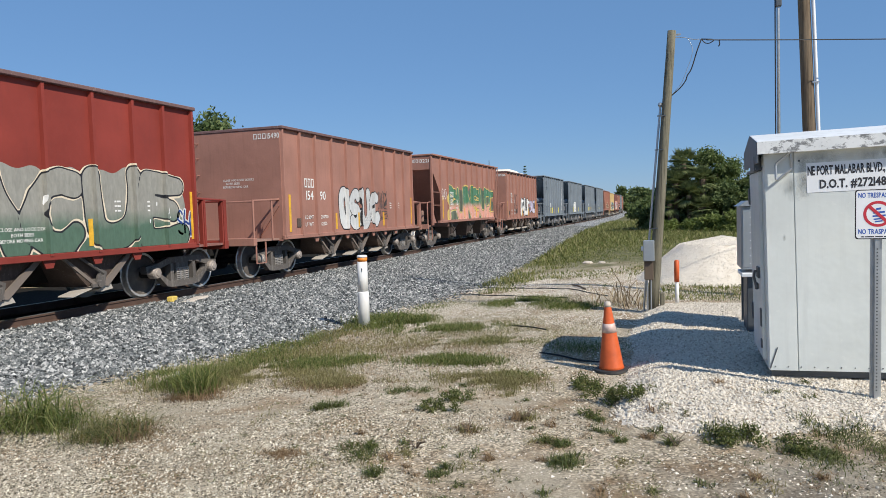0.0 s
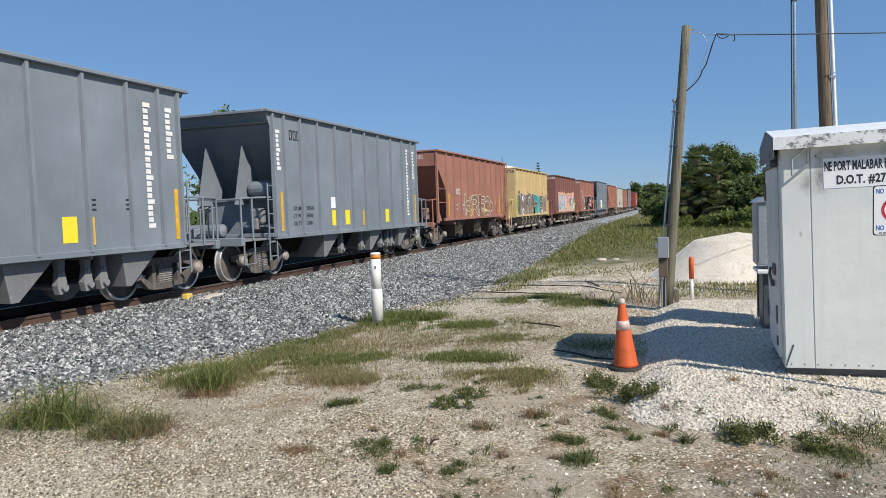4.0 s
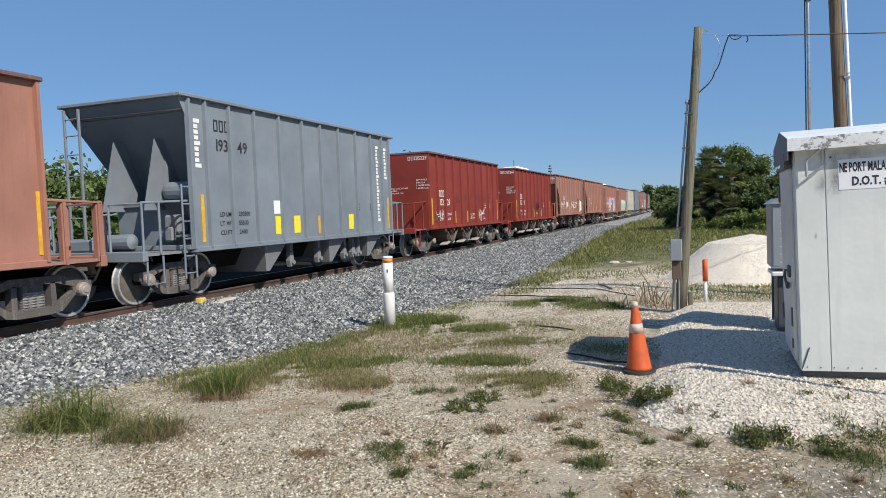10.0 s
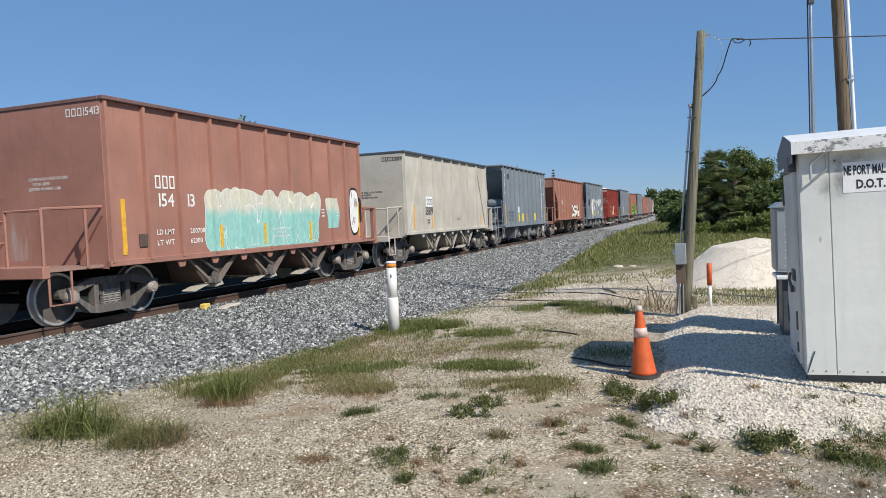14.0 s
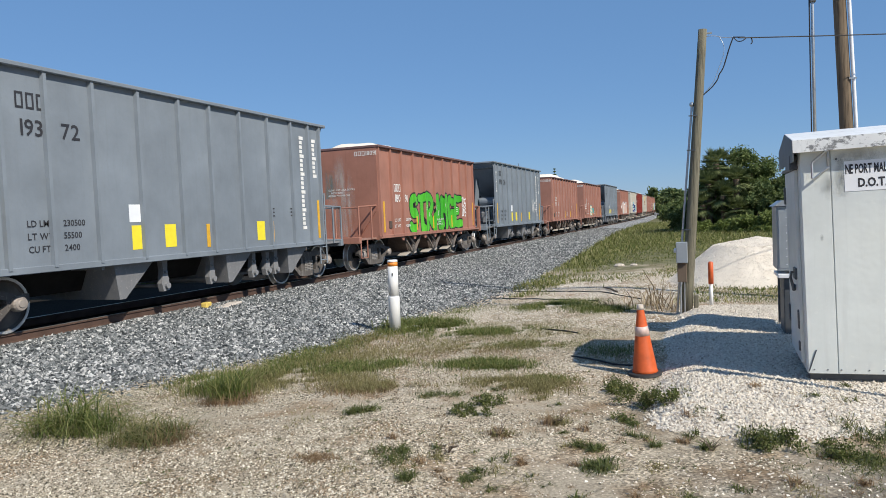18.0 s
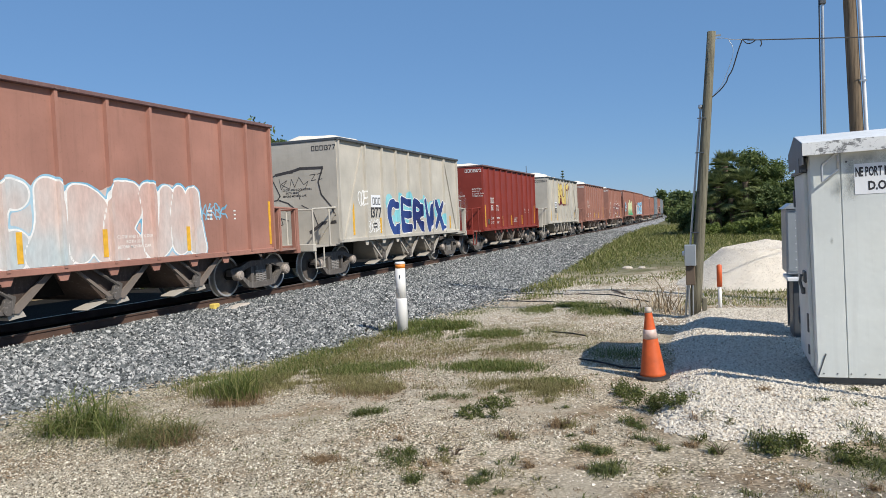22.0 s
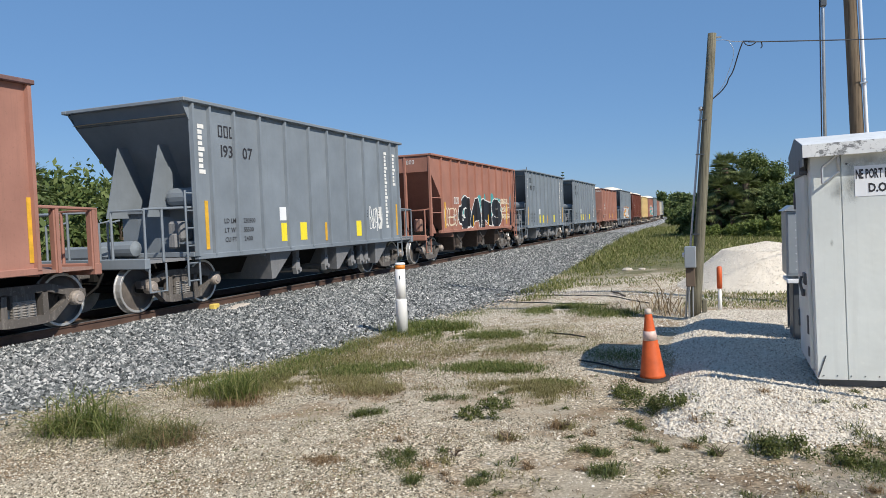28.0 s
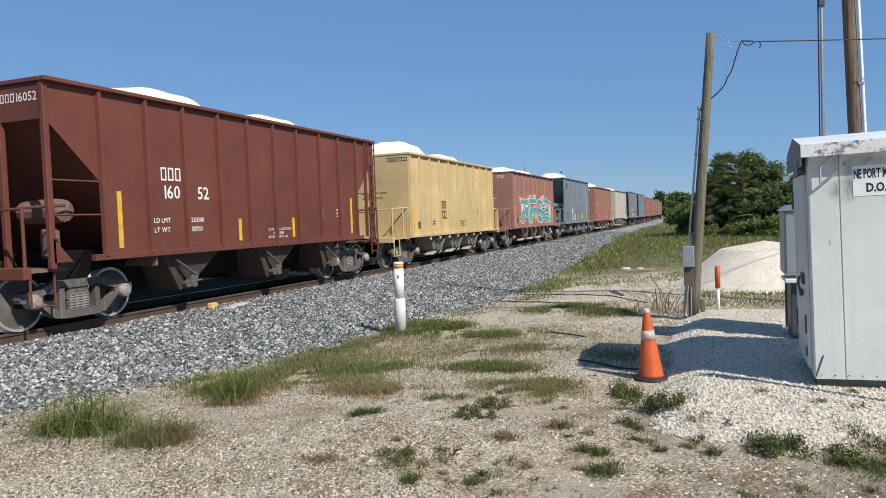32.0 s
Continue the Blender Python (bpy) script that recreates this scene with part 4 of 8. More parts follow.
    for i, y in enumerate(k["chutes"]):
        ch = part("discharge_chute", CHUTE[("chute", kind, code)], None, car)
        ch.matrix_basis = pose(0, y, 0)
        if kind in "BCY":
            part("discharge_gate", CHUTE[("gate", kind, code)], None, ch, "dusty white discharge gate")
            part("gate_latch", CHUTE[("latch", kind, code)], None, ch)
            part("chute_flange", CHUTE[("flange", kind, code)], None, ch)
        else:
            if kind == "G":
                part("gate_lever", CHUTE[("gate", kind, code)], None, ch).matrix_basis = pose(0, 0.95 if i == 0 else -0.75, 0)
            if kind == "G" and i:
                part("gate_lever", CHUTE[("gate", kind, code)], None, ch).matrix_basis = pose(0, -1.1 if i == 2 else 0.75, 0)
            if kind == "O":
                part("gate_latch", CHUTE[("latch", kind, code)], None, ch)
    for y in k["truck"]:
        truck_part(car, y)

    # end platforms, couplers, rails and steps
    fin = {"g": 0.027}.get(code, 0.029)
    for j in (-1, 1):
        part("end_sill", Shape().box(-1.45, 1.45, min(j * reach, j * (reach - 0.14)), max(j * reach, j * (reach - 0.14)), 0.86, 1.06, 0.015), coat, car)
        a, b = sorted((j * (half - 0.4), j * (reach - 0.1)))
        part("deck", Shape().box(-1.40, 1.40, a, b, 0.96, 1.01), dusty, car)
        part("coupler", Shape().box(-0.08, 0.08, min(j * reach, j * 6.46), max(j * reach, j * 6.46), 0.70, 0.86, 0.02).box(-0.15, 0.13, min(j * 6.40, j * 6.56), max(j * 6.40, j * 6.56), 0.62, 0.92, 0.04), TRUCK, car)
        if j < 0:
            part("air_hose", rail_tubes([(0.35, j * (reach - 0.05), 0.8), (0.36, j * (reach + 0.12), 0.55), (0.25, j * (reach + 0.3), 0.38), (0.1, j * (reach + 0.42), 0.42)], 0.025), BLACK_STEEL, car)
        for x in (-1.42, 1.42):
            q = [(x, j * (reach - 0.05), 0.98), (x, j * (reach - 0.05), 1.98), (x, j * (half - (0.0 if kind in "BCY" else 0.4)), 2.02)]
            part("handrail", rail_tubes(q, fin), coat, car)
            if kind in "BCY" and j > 0 and x > 0:
                # heavy channel posts where the hand brake stands
                for y in (half + 0.38, reach - 0.16):
                    part("channel_post", Shape().box(1.30, 1.42, y, y + 0.10, 0.95, 2.0, 0.012).box(1.34, 1.44, y + 0.02, y + 0.08, 0.95, 1.99), coat, car)
                continue
            part("handrail", rail_tubes([(x, j * (half + 0.35), 0.98), (x, j * (half + 0.35), 1.98)] if kind in "BCY" else [(x, j * (reach - 0.5), 0.98), (x, j * (reach - 0.5), 2.0)], fin), coat, car)
            q = [(x, j * (reach - 0.12), 0.95), (x, j * (reach - 0.12), 0.42), (x, j * (reach - 0.55), 0.42), (x, j * (reach - 0.55), 0.95)]
            if j < 0:
                part("step", rail_tubes(q, 0.022), coat, car)
        part("handrail", rail_tubes([(-1.42, j * (reach - 0.05), 1.96), (-0.5, j * (reach - 0.05), 1.96), (-0.5, j * (reach - 0.05), 1.0)], fin), coat, car)
        part("handrail", rail_tubes([(1.42, j * (reach - 0.05), 1.96), (0.62, j * (reach - 0.05), 1.96), (0.62, j * (reach - 0.05), 1.0)], fin), coat, car)
        if kind in "BCY":
            for i, z in enumerate((1.45, 1.85, 2.3, 2.75, 3.2, 3.6) if j < 0 else ()):
                q = [(-1.42, j * half, z), (-1.42, j * (half + 0.09), z), (-1.0, j * (half + 0.09), z), (-1.0, j * half, z)]
                part("grab_iron", rail_tubes(q, 0.013), coat, car)
            if j > 0:
                continue
            part("end_brace", Shape().prism(((0.7, 1.0), (0.8, 1.0), (1.45, 1.85), (1.35, 1.85)), "y", min(j * half, j * (half + 0.05)), max(j * half, j * (half + 0.05))), coat, car)
        if kind == "O":
            for x in (1.52, ):
                sh = Shape()
                for z in np.arange(0.7, 3.9, 0.38):
                    sh.tube([(1.62, j * (half - 0.44), z), (1.62, j * (half - 0.06), z)], 0.013, 5)
                if j > 0:
                    sh.tube([(1.62, j * (half - 0.44), 0.6), (1.62, j * (half - 0.44), 3.95)], 0.02, 5).tube([(1.62, j * (half - 0.06), 0.6), (1.62, j * (half - 0.06), 3.95)], 0.02, 5)
                    part("ladder", sh, coat, car)
            if code == "k":
                part("brake_reservoir", Shape().lathe(((0.05, -0.5), (0.19, -0.46), (0.21, -0.3), (0.21, 0.3), (0.19, 0.46), (0.05, 0.5)), "x", at=(0.55, j * (half - 0.75), 1.95), n=12), dusty, car)
            part("brake_valve", Shape().box(0.55, 0.85, min(j * (half - 0.6), j * (half - 0.8)), max(j * (half - 0.6), j * (half - 0.8)), 1.15, 1.65, 0.04), dusty, car)
    if kind == "G":
        for j in (-1, 1):
            sh = Shape().lathe(((0.05, -0.42), (0.18, -0.38), (0.2, -0.3), (0.2, 0.3), (0.18, 0.38), (0.05, 0.42)), "x", at=(1.0, j * (half - 0.65), 2.25), n=14)
            part("brake_reservoir", sh, coat, car)
            part("brake_valve", Shape().box(0.75, 1.15, min(j * (half - 0.3), j * (half - 0.62)), max(j * (half - 0.3), j * (half - 0.62)), 1.35, 1.75, 0.05).box(0.85, 1.05, min(j * (half - 0.2), j * (half - 0.34)), max(j * (half - 0.2), j * (half - 0.34)), 1.2, 1.5, 0.03), dusty, car)
            if j < 0:
                part("end_plate", Shape().box(-0.75, 1.40, -half + 0.62, -half + 0.64, 1.02, 1.95).box(-0.75, 1.40, -half + 0.56, -half + 0.64, 1.95, 2.02), coat, car)
            part("air_cylinder", Shape().lathe(((0.04, -0.55), (0.15, -0.5), (0.16, 0.5), (0.04, 0.55)), "x", at=(-0.4, j * (half - 0.1), 1.22), n=12), coat, car)
            sh = Shape()
            for y in (half - 0.35, half - 0.02):
                sh.tube([(1.50, j * y, 0.45), (1.50, j * y, 2.35)], 0.022, 6)
            for z in (0.55, 0.9, 1.25, 1.6, 1.95, 2.3):
                sh.tube([(1.50, j * (half - 0.35), z), (1.50, j * (half - 0.02), z)], 0.016, 5)
            part("ladder", sh, coat, car)
            part("cross_beam", Shape().box(-1.5, 1.5, min(j * (half - 0.2), j * (half - 0.3)), max(j * (half - 0.2), j * (half - 0.3)), 1.02, 1.12, 0.01), coat, car)
            part("equipment_shelf", Shape().box(0.55, 1.5, min(j * (half - 0.3), j * (half - 0.8)), max(j * (half - 0.3), j * (half - 0.8)), 2.0, 2.05).box(0.6, 1.5, min(j * (half - 0.3), j * (half - 0.8)), max(j * (half - 0.3), j * (half - 0.8)), 1.28, 1.33), coat, car)
            sh = Shape()
            for x in (-1.2, -0.95, 0.2, 0.42):
                sh.tube([(x, j * (reach - 0.15), 1.0), (x, j * (reach - 0.15), 1.75), (x, j * (reach - 0.45), 1.8)], 0.022, 6)
            sh.box(-1.25, -0.2, min(j * (reach - 0.4), j * (reach - 0.75)), max(j * (reach - 0.4), j * (reach - 0.75)), 1.05, 1.3, 0.04)
            part("brake_rigging", sh, coat, car)

    # yellow reflective strips
    strips = {"G": ((-4.5, 1), (0.22, 0), (2.55, 0), (4.7, 1)), "O": ((-4.25, 1), (-0.9, 0), (1.2, 0), (4.2, 1)), "C": ((-3.95, 1), (-2.2, 0), (0.14, 0), (2.14, 0), (3.9, 0))}.get(kind, ((-4.42, 1), (-1.72, 0), (-0.12, 0), (1.92, 0), (4.68, 1)))
    for y, tall in strips:
        h = 1.0 if tall else 0.48
        part("reflective_strip", Shape().box(PANEL + 0.002, PANEL + 0.0105, y - 0.05, y + 0.05, low + 0.12, low + 0.12 + h), REFLECT, car, "yellow reflective strip")
    if kind == "G":
        for y, w in ((-1.7, 0.16), (-0.88, 0.15), (2.08, 0.15)):
            part("warning_label", Shape().box(PANEL + 0.002, PANEL + 0.005, y - w, y + w, low + 0.18, low + 0.62), LABEL_YELLOW, car, "yellow warning label")
        part("data_label", Shape().box(PANEL + 0.002, PANEL + 0.005, -1.9, -1.52, low + 0.68, low + 1.0), SIGN_WHITE, car, "white data label")
    if kind in "BY":
        part("card_holder", Shape().box(PANEL, PANEL + 0.03, -4.08, -3.80, low + 0.24, low + 0.48, 0.008), CHUTE_BROWN, car, "small dark card holder")
    # load, heaped under the rim
    pts, faces = [], []
    nx, ny = 7, 21
    for a in range(ny):
        for b in range(nx):
            fx, fy = -1 + 2 * b / (nx - 1), -1 + 2 * a / (ny - 1)
            pts.append((fx * 1.5, fy * (half - 0.12), top - 0.25 + 0.18 * (1 - fx * fx) * (1 - fy * fy)))
    faces = [(a * nx + b, a * nx + b + 1, (a + 1) * nx + b + 1, (a + 1) * nx + b) for a in range(ny - 1) for b in range(nx - 1)]
    part("load", Shape().add(pts, faces), LOAD, car, "pale limestone load")
    return car


# the make-up of the train: kind of car, colour, middle of the car at the clip's start, and its number
CAR_KINDS = "BBOBGGGGOYBBGOCBGBBOOBBCGOGBGBGBBGBCBCBBOOBBGOGGBGOYBGBCGGBBBGBBBB"
CAR_COATS = "rbbbggggoymogocogrrbbbbcgogrgogbbgbcrcbbbbbbgoggbgkybgbcggbbbgbbrb"
CAR_AT = (7.68, 20.81, 33.98, 46.61, 59.62, 73.14, 86.41, 99.51, 112.44, 125.28, 138.2, 151.14, 164.22, 177.12, 190.37, 203.15, 216.19, 229.32, 242.41, 255.23,
          268.06, 281.06, 294.39, 307.35, 320.07, 333.83, 346.64, 360.04, 372.94, 386.15, 399.25, 412.4, 425.35, 438.42, 451.67, 464.39, 477.28, 490.36, 503.3,
          516.1, 529.05, 541.6, 554.66, 568.06, 581.24, 594.5, 607.6, 621.1, 634.5, 647.86, 660.94, 674.1, 687.27, 700.6, 713.8, 727.0)
NUDGE = {2: -0.25, 3: -0.06, 5: -0.1, 9: -0.08, 10: 0.1, 11: 0.06, 13: 0.08, 14: -0.1, 17: 0.05, 22: 0.04, 37: -0.04, 39: 0.08, 45: 0.12, 46: 0.05, 48: 0.18}
CAR_AT = tuple(a + NUDGE.get(i, 0.0) for i, a in enumerate(CAR_AT)) + tuple(727.0 + 13.1 * i for i in range(1, len(CAR_KINDS) - len(CAR_AT) + 1))
NUMBERS = {1: "15490", 2: "13221", 3: "15216", 4: "19219", 5: "19443", 6: "19241", 10: "15931", 11: "15975", 12: "19249", 13: "16104", 15: "15963", 16: "19349",
           17: "15229", 18: "15261", 19: "16024", 20: "16062", 21: "15993", 22: "15413", 26: "19310", 27: "15584", 28: "19372", 29: "18091", 30: "19326", 31: "15561",
           32: "15069", 33: "19385", 34: "15367", 36: "15172", 38: "18000", 39: "15381", 40: "16060", 41: "16021", 43: "15424", 44: "19307", 46: "19227", 47: "19371",
           48: "18004", 49: "19577", 50: "16052", 14: "1390", 23: "1389", 35: "1377", 37: "1362", 9: "7240", 51: "7222"}
COAT_WORDS = {"b": "faded brown", "r": "dark red", "o": "rust-brown", "k": "dark brown", "g": "grey", "c": "cream-white", "y": "pale yellow", "m": "dull mauve-brown"}
KIND_WORDS = {"B": "steel hopper car with ribbed sides and flat ends", "C": "steel hopper car with ribbed, braced sides", "Y": "steel hopper car with ribbed sides and flat ends",
              "G": "steel hopper car with sloped ends and gussets", "O": "steel hopper car with open framed sloped ends"}
models, CARS = {}, []
for i, (kind, code) in enumerate(zip(CAR_KINDS, CAR_COATS)):
    if (kind, code) in models:
        car = copy_thing(models[(kind, code)], Matrix())
    else:
        car = models[(kind, code)] = build_car(kind, code)
    if i >= 56:
        # these only ever stand far off: body, ribs and trucks alone
        for o in [o for o in car.children if o.name.split(".")[0] in ("handrail", "step", "grab_iron", "gusset", "air_hose", "reflective_strip", "warning_label", "end_brace", "brake_reservoir", "discharge_chute", "ladder", "card_holder")]:
            for q in o.children:
                bpy.data.objects.remove(q)
            bpy.data.objects.remove(o)
        for o in [o for o in car.children_recursive if o.name.split(".")[0] in ("axle", "spring_nest", "bearing_cap")]:
            bpy.data.objects.remove(o)
    car["label"] = COAT_WORDS[code] + " " + KIND_WORDS[kind]
    CARS.append(car)


# some of the grey cars carry a ladder on the far corner of the leading end
for i in (4, 5, 16, 33):
    half, sh = KIND["G"]["half"], Shape()
    for x in (-1.42, -1.02):
        sh.box(x - 0.025, x + 0.025, -half - 0.06, -half - 0.01, 0.95, 4.05, 0.006)
    for z in (1.3, 1.75, 2.2, 2.65, 3.1, 3.5, 3.85):
        sh.tube([(-1.42, -half - 0.035, z), (-1.02, -half - 0.035, z)], 0.014, 5)
    part("ladder", sh, COAT["g"], CARS[i])


def on_side(y0, lift):
    return lambda u, w: (PANEL + lift, u, w)


def on_end(y, lift):
    return lambda u, w: (u, y - lift, w)


def lettering(i, car):
    kind, code = CAR_KINDS[i], CAR_COATS[i]
    k = KIND[kind]
    low, half = k["low"], k["half"]
    ink = BLACK_INK if code in "cy" or kind == "G" else WHITE_INK
    num = NUMBERS.get(i, "")
    sh = Shape()
    at = on_side(0, 0.0088)
    if kind == "G":
        y, z, h = -4.02, 3.50, 0.25
        frames(sh, y, z, 3, 0.14, h, 0.045, at)
        if num:
            write(sh, num[:3], y + 0.07, z - 0.41, h, at)
            write(sh, num[3:], -3.22, z - 0.41, h, at)
        for n, t in enumerate(("LD LMT 230500", "LT WT 55500", "CU FT 2400")):
            write(sh, t[:6].strip(), -3.45 - 0.5, 1.68 - n * 0.2, 0.1, at)
            write(sh, t[6:].strip(), -3.3, 1.68 - n * 0.2, 0.1, at)
    else:
        y, z, h = {"C": (-2.72, 2.10, 0.22), "O": (-3.22, 2.5 if code == "k" else 2.22, 0.25), "Y": (-1.85, 2.0, 0.28)}.get(kind, (-3.60, {"r": 2.23, "o": 2.48}.get(code, 2.36), 0.25))
        if code == "c":
            back = Shape()
            back.add([at(y - 0.10, z - 0.08), at(y + 0.55, z - 0.08), at(y + 0.55, z + 0.30), at(y - 0.10, z + 0.30)], [(0, 1, 2, 3)])
            part("number_panel", back, SIGN_WHITE, car, "white panel behind the number").location.x = -0.0015
        frames(sh, y, z, 3, 0.145, h, 0.045, at)
        if num:
            if len(num) == 4:
                write(sh, num, y - 0.12, z - 0.38, 0.30, at, 0.02, 0.70)
            else:
                write(sh, num[:3], y + 0.08, z - 0.34, h, at)
                write(sh, num[3:], y + (0.88 if kind == "B" else 1.0), z - 0.34, h, at)
        if kind == "B":
            for n, (a, b) in enumerate((("LD LMT", "200700"), ("LT WT", "62300"))):
                write(sh, a, -3.62, 1.48 - n * 0.2, 0.1, at)
                write(sh, b, -2.7, 1.48 - n * 0.2, 0.1, at)
        elif kind == "O":
            for n, (a, b) in enumerate((("LD LMT", "230300"), ("LT WT", "55700"))):
                write(sh, a, -3.45, 1.70 - n * 0.18, 0.09, at)
                write(sh, b, -2.45, 1.70 - n * 0.18, 0.09, at)
        else:
            for n in range(2):
                bars(sh, -2.72, 1.5 - n * 0.1, (0.09, 0.14), 0.045, at)
        for n, t in enumerate(("CLOSE AND LOCK DOORS", "BOTH SIDES", "BEFORE MOVING CAR")):
            if kind == "C":
                write(sh, t, 0.62, 1.58 - n * 0.05, 0.03, at, 0.006)
            else:
                write(sh, t, 0.14 + 0.2 * (n == 1), 1.46 - n * 0.09, 0.055, at, 0.008)
    for n in range(0 if kind == "C" else 3):
        bars(sh, 2.5, 1.92 - n * 0.085, (0.05, 0.09), 0.032, at)
        bars(sh, 3.35, 1.92 - n * 0.085, (0.07,), 0.032, at)
    part("lettering", sh, ink, car, "stencilled car number")["kind"] = "stuff"
    if kind == "G":
        sh = Shape()
        for u, w, n in ((-4.66, 2.7, 9), (3.9, 1.4, 21), (4.5, 2.75, 9)):
            for m in range(n):
                bars(sh, u, w + m * 0.115, (0.13,) if m % 4 else (0.19,), 0.085, at)
        part("lettering", sh, WHITE_INK, car, "white upright bars of lettering on the side")["kind"] = "stuff"
    sh = Shape()
    at = on_end(-half + (0.02 if kind == "O" else 0.0), 0.006)
    if kind in "BCY":
        frames(sh, 0.75, 3.62, 3, 0.10, 0.14, 0.035, at, 0.02)
        if num:
            write(sh, num, 1.16, 3.62, 0.14, at, width=0.36)
        for n, t in enumerate(("CLOSE AND LOCK DOORS", "BOTH SIDES", "BEFORE MOVING CAR")):
            write(sh, t, -0.25 + 0.1 * (n == 1), 2.55 - n * 0.09, 0.055, at)
        for n, t in enumerate(("36 IN WHLS", "SPRG D-5", "7 OUTER COIL", "7 INNER COIL") if code == "r" else ()):
            write(sh, t, 1.06, 2.84 - n * 0.105, 0.06, at)
        part("lettering", sh, ink, car, "small stencilled end lettering")["kind"] = "stuff"
    elif kind == "O":
        frames(sh, 0.60, 3.68, 3, 0.085, 0.14, 0.03, at, 0.02)
        if num:
            write(sh, num, 0.97, 3.68, 0.14, at, width=0.44)
        part("lettering", sh, WHITE_INK, car, "stencilled number on the end beam")["kind"] = "stuff"


for i, car in enumerate(CARS):
    if i < 58:
        lettering(i, car)

# heaped loads that stand above the rim
HEAPED = {1: ((-1.5, 0.12), ), 3: ((0.5, 0.34), (2.4, 0.22)), 9: ((-2.5, 0.2), ), 11: ((1.2, 0.12), ), 14: ((0.9, 0.3), (-1.4, 0.1)), 15: ((-0.8, 0.22), ), 17: ((-0.5, 0.2), ),
          18: ((0.2, 0.3), ), 21: ((-0.6, 0.3), ), 23: ((-2, 0.16), ), 26: ((0, 0.1), ), 27: ((0.6, 0.22), ), 29: ((-3, 0.2), ), 31: ((-0.2, 0.37), (1.6, 0.26)),
          32: ((-3, 0.3), (0, 0.15)), 34: ((-2, 0.16), ), 35: ((-3.0, 0.22), ), 36: ((-3.3, 0.14), ), 37: ((-3.2, 0.3), (-0.5, 0.22)), 38: ((-2.4, 0.3), (0, 0.2)), 39: ((-3, 0.2), ),
          48: ((-3.4, 0.2), ), 49: ((-3, 0.3), (0.4, 0.4), (3, 0.24)), 50: ((-2.2, 0.46), (1.6, 0.3)), 51: ((-3, 0.6), (0.8, 0.42)), 52: ((-2.8, 0.4), (0.5, 0.3)),
          53: ((-2.5, 0.5), ), 54: ((-2, 0.5), ), 55: ((-2, 0.3), )}
for i, heaps in HEAPED.items():
    k = KIND[CAR_KINDS[i]]
    for y, h in heaps:
        sh = Shape()
        h += 0.09 if h < 0.4 else 0.0
        prof = [(1.42, -0.25), (1.25, -0.02), (0.85, h * 0.72), (0.45, h), (0.06, h * 1.08)]
        sh.lathe(prof, "z", n=18)
        lim = k["half"] - 0.12
        sh.v = [(max(-1.46, min(1.46, a + 0.2)), max(-lim, min(lim, b * 1.5 + y + 0.06 * math.sin(a * 5))), k["top"] + c + 0.02 * math.sin(a * 7 + b * 5)) for a, b, c in sh.v]
        part("heaped_load", sh, LOAD, CARS[i], "heaped white limestone above the rim", True)


# ---- graffiti, sprayed over sheets and ribs alike ----
def spray_mat(name, *cols):
    return spray(name, cols)


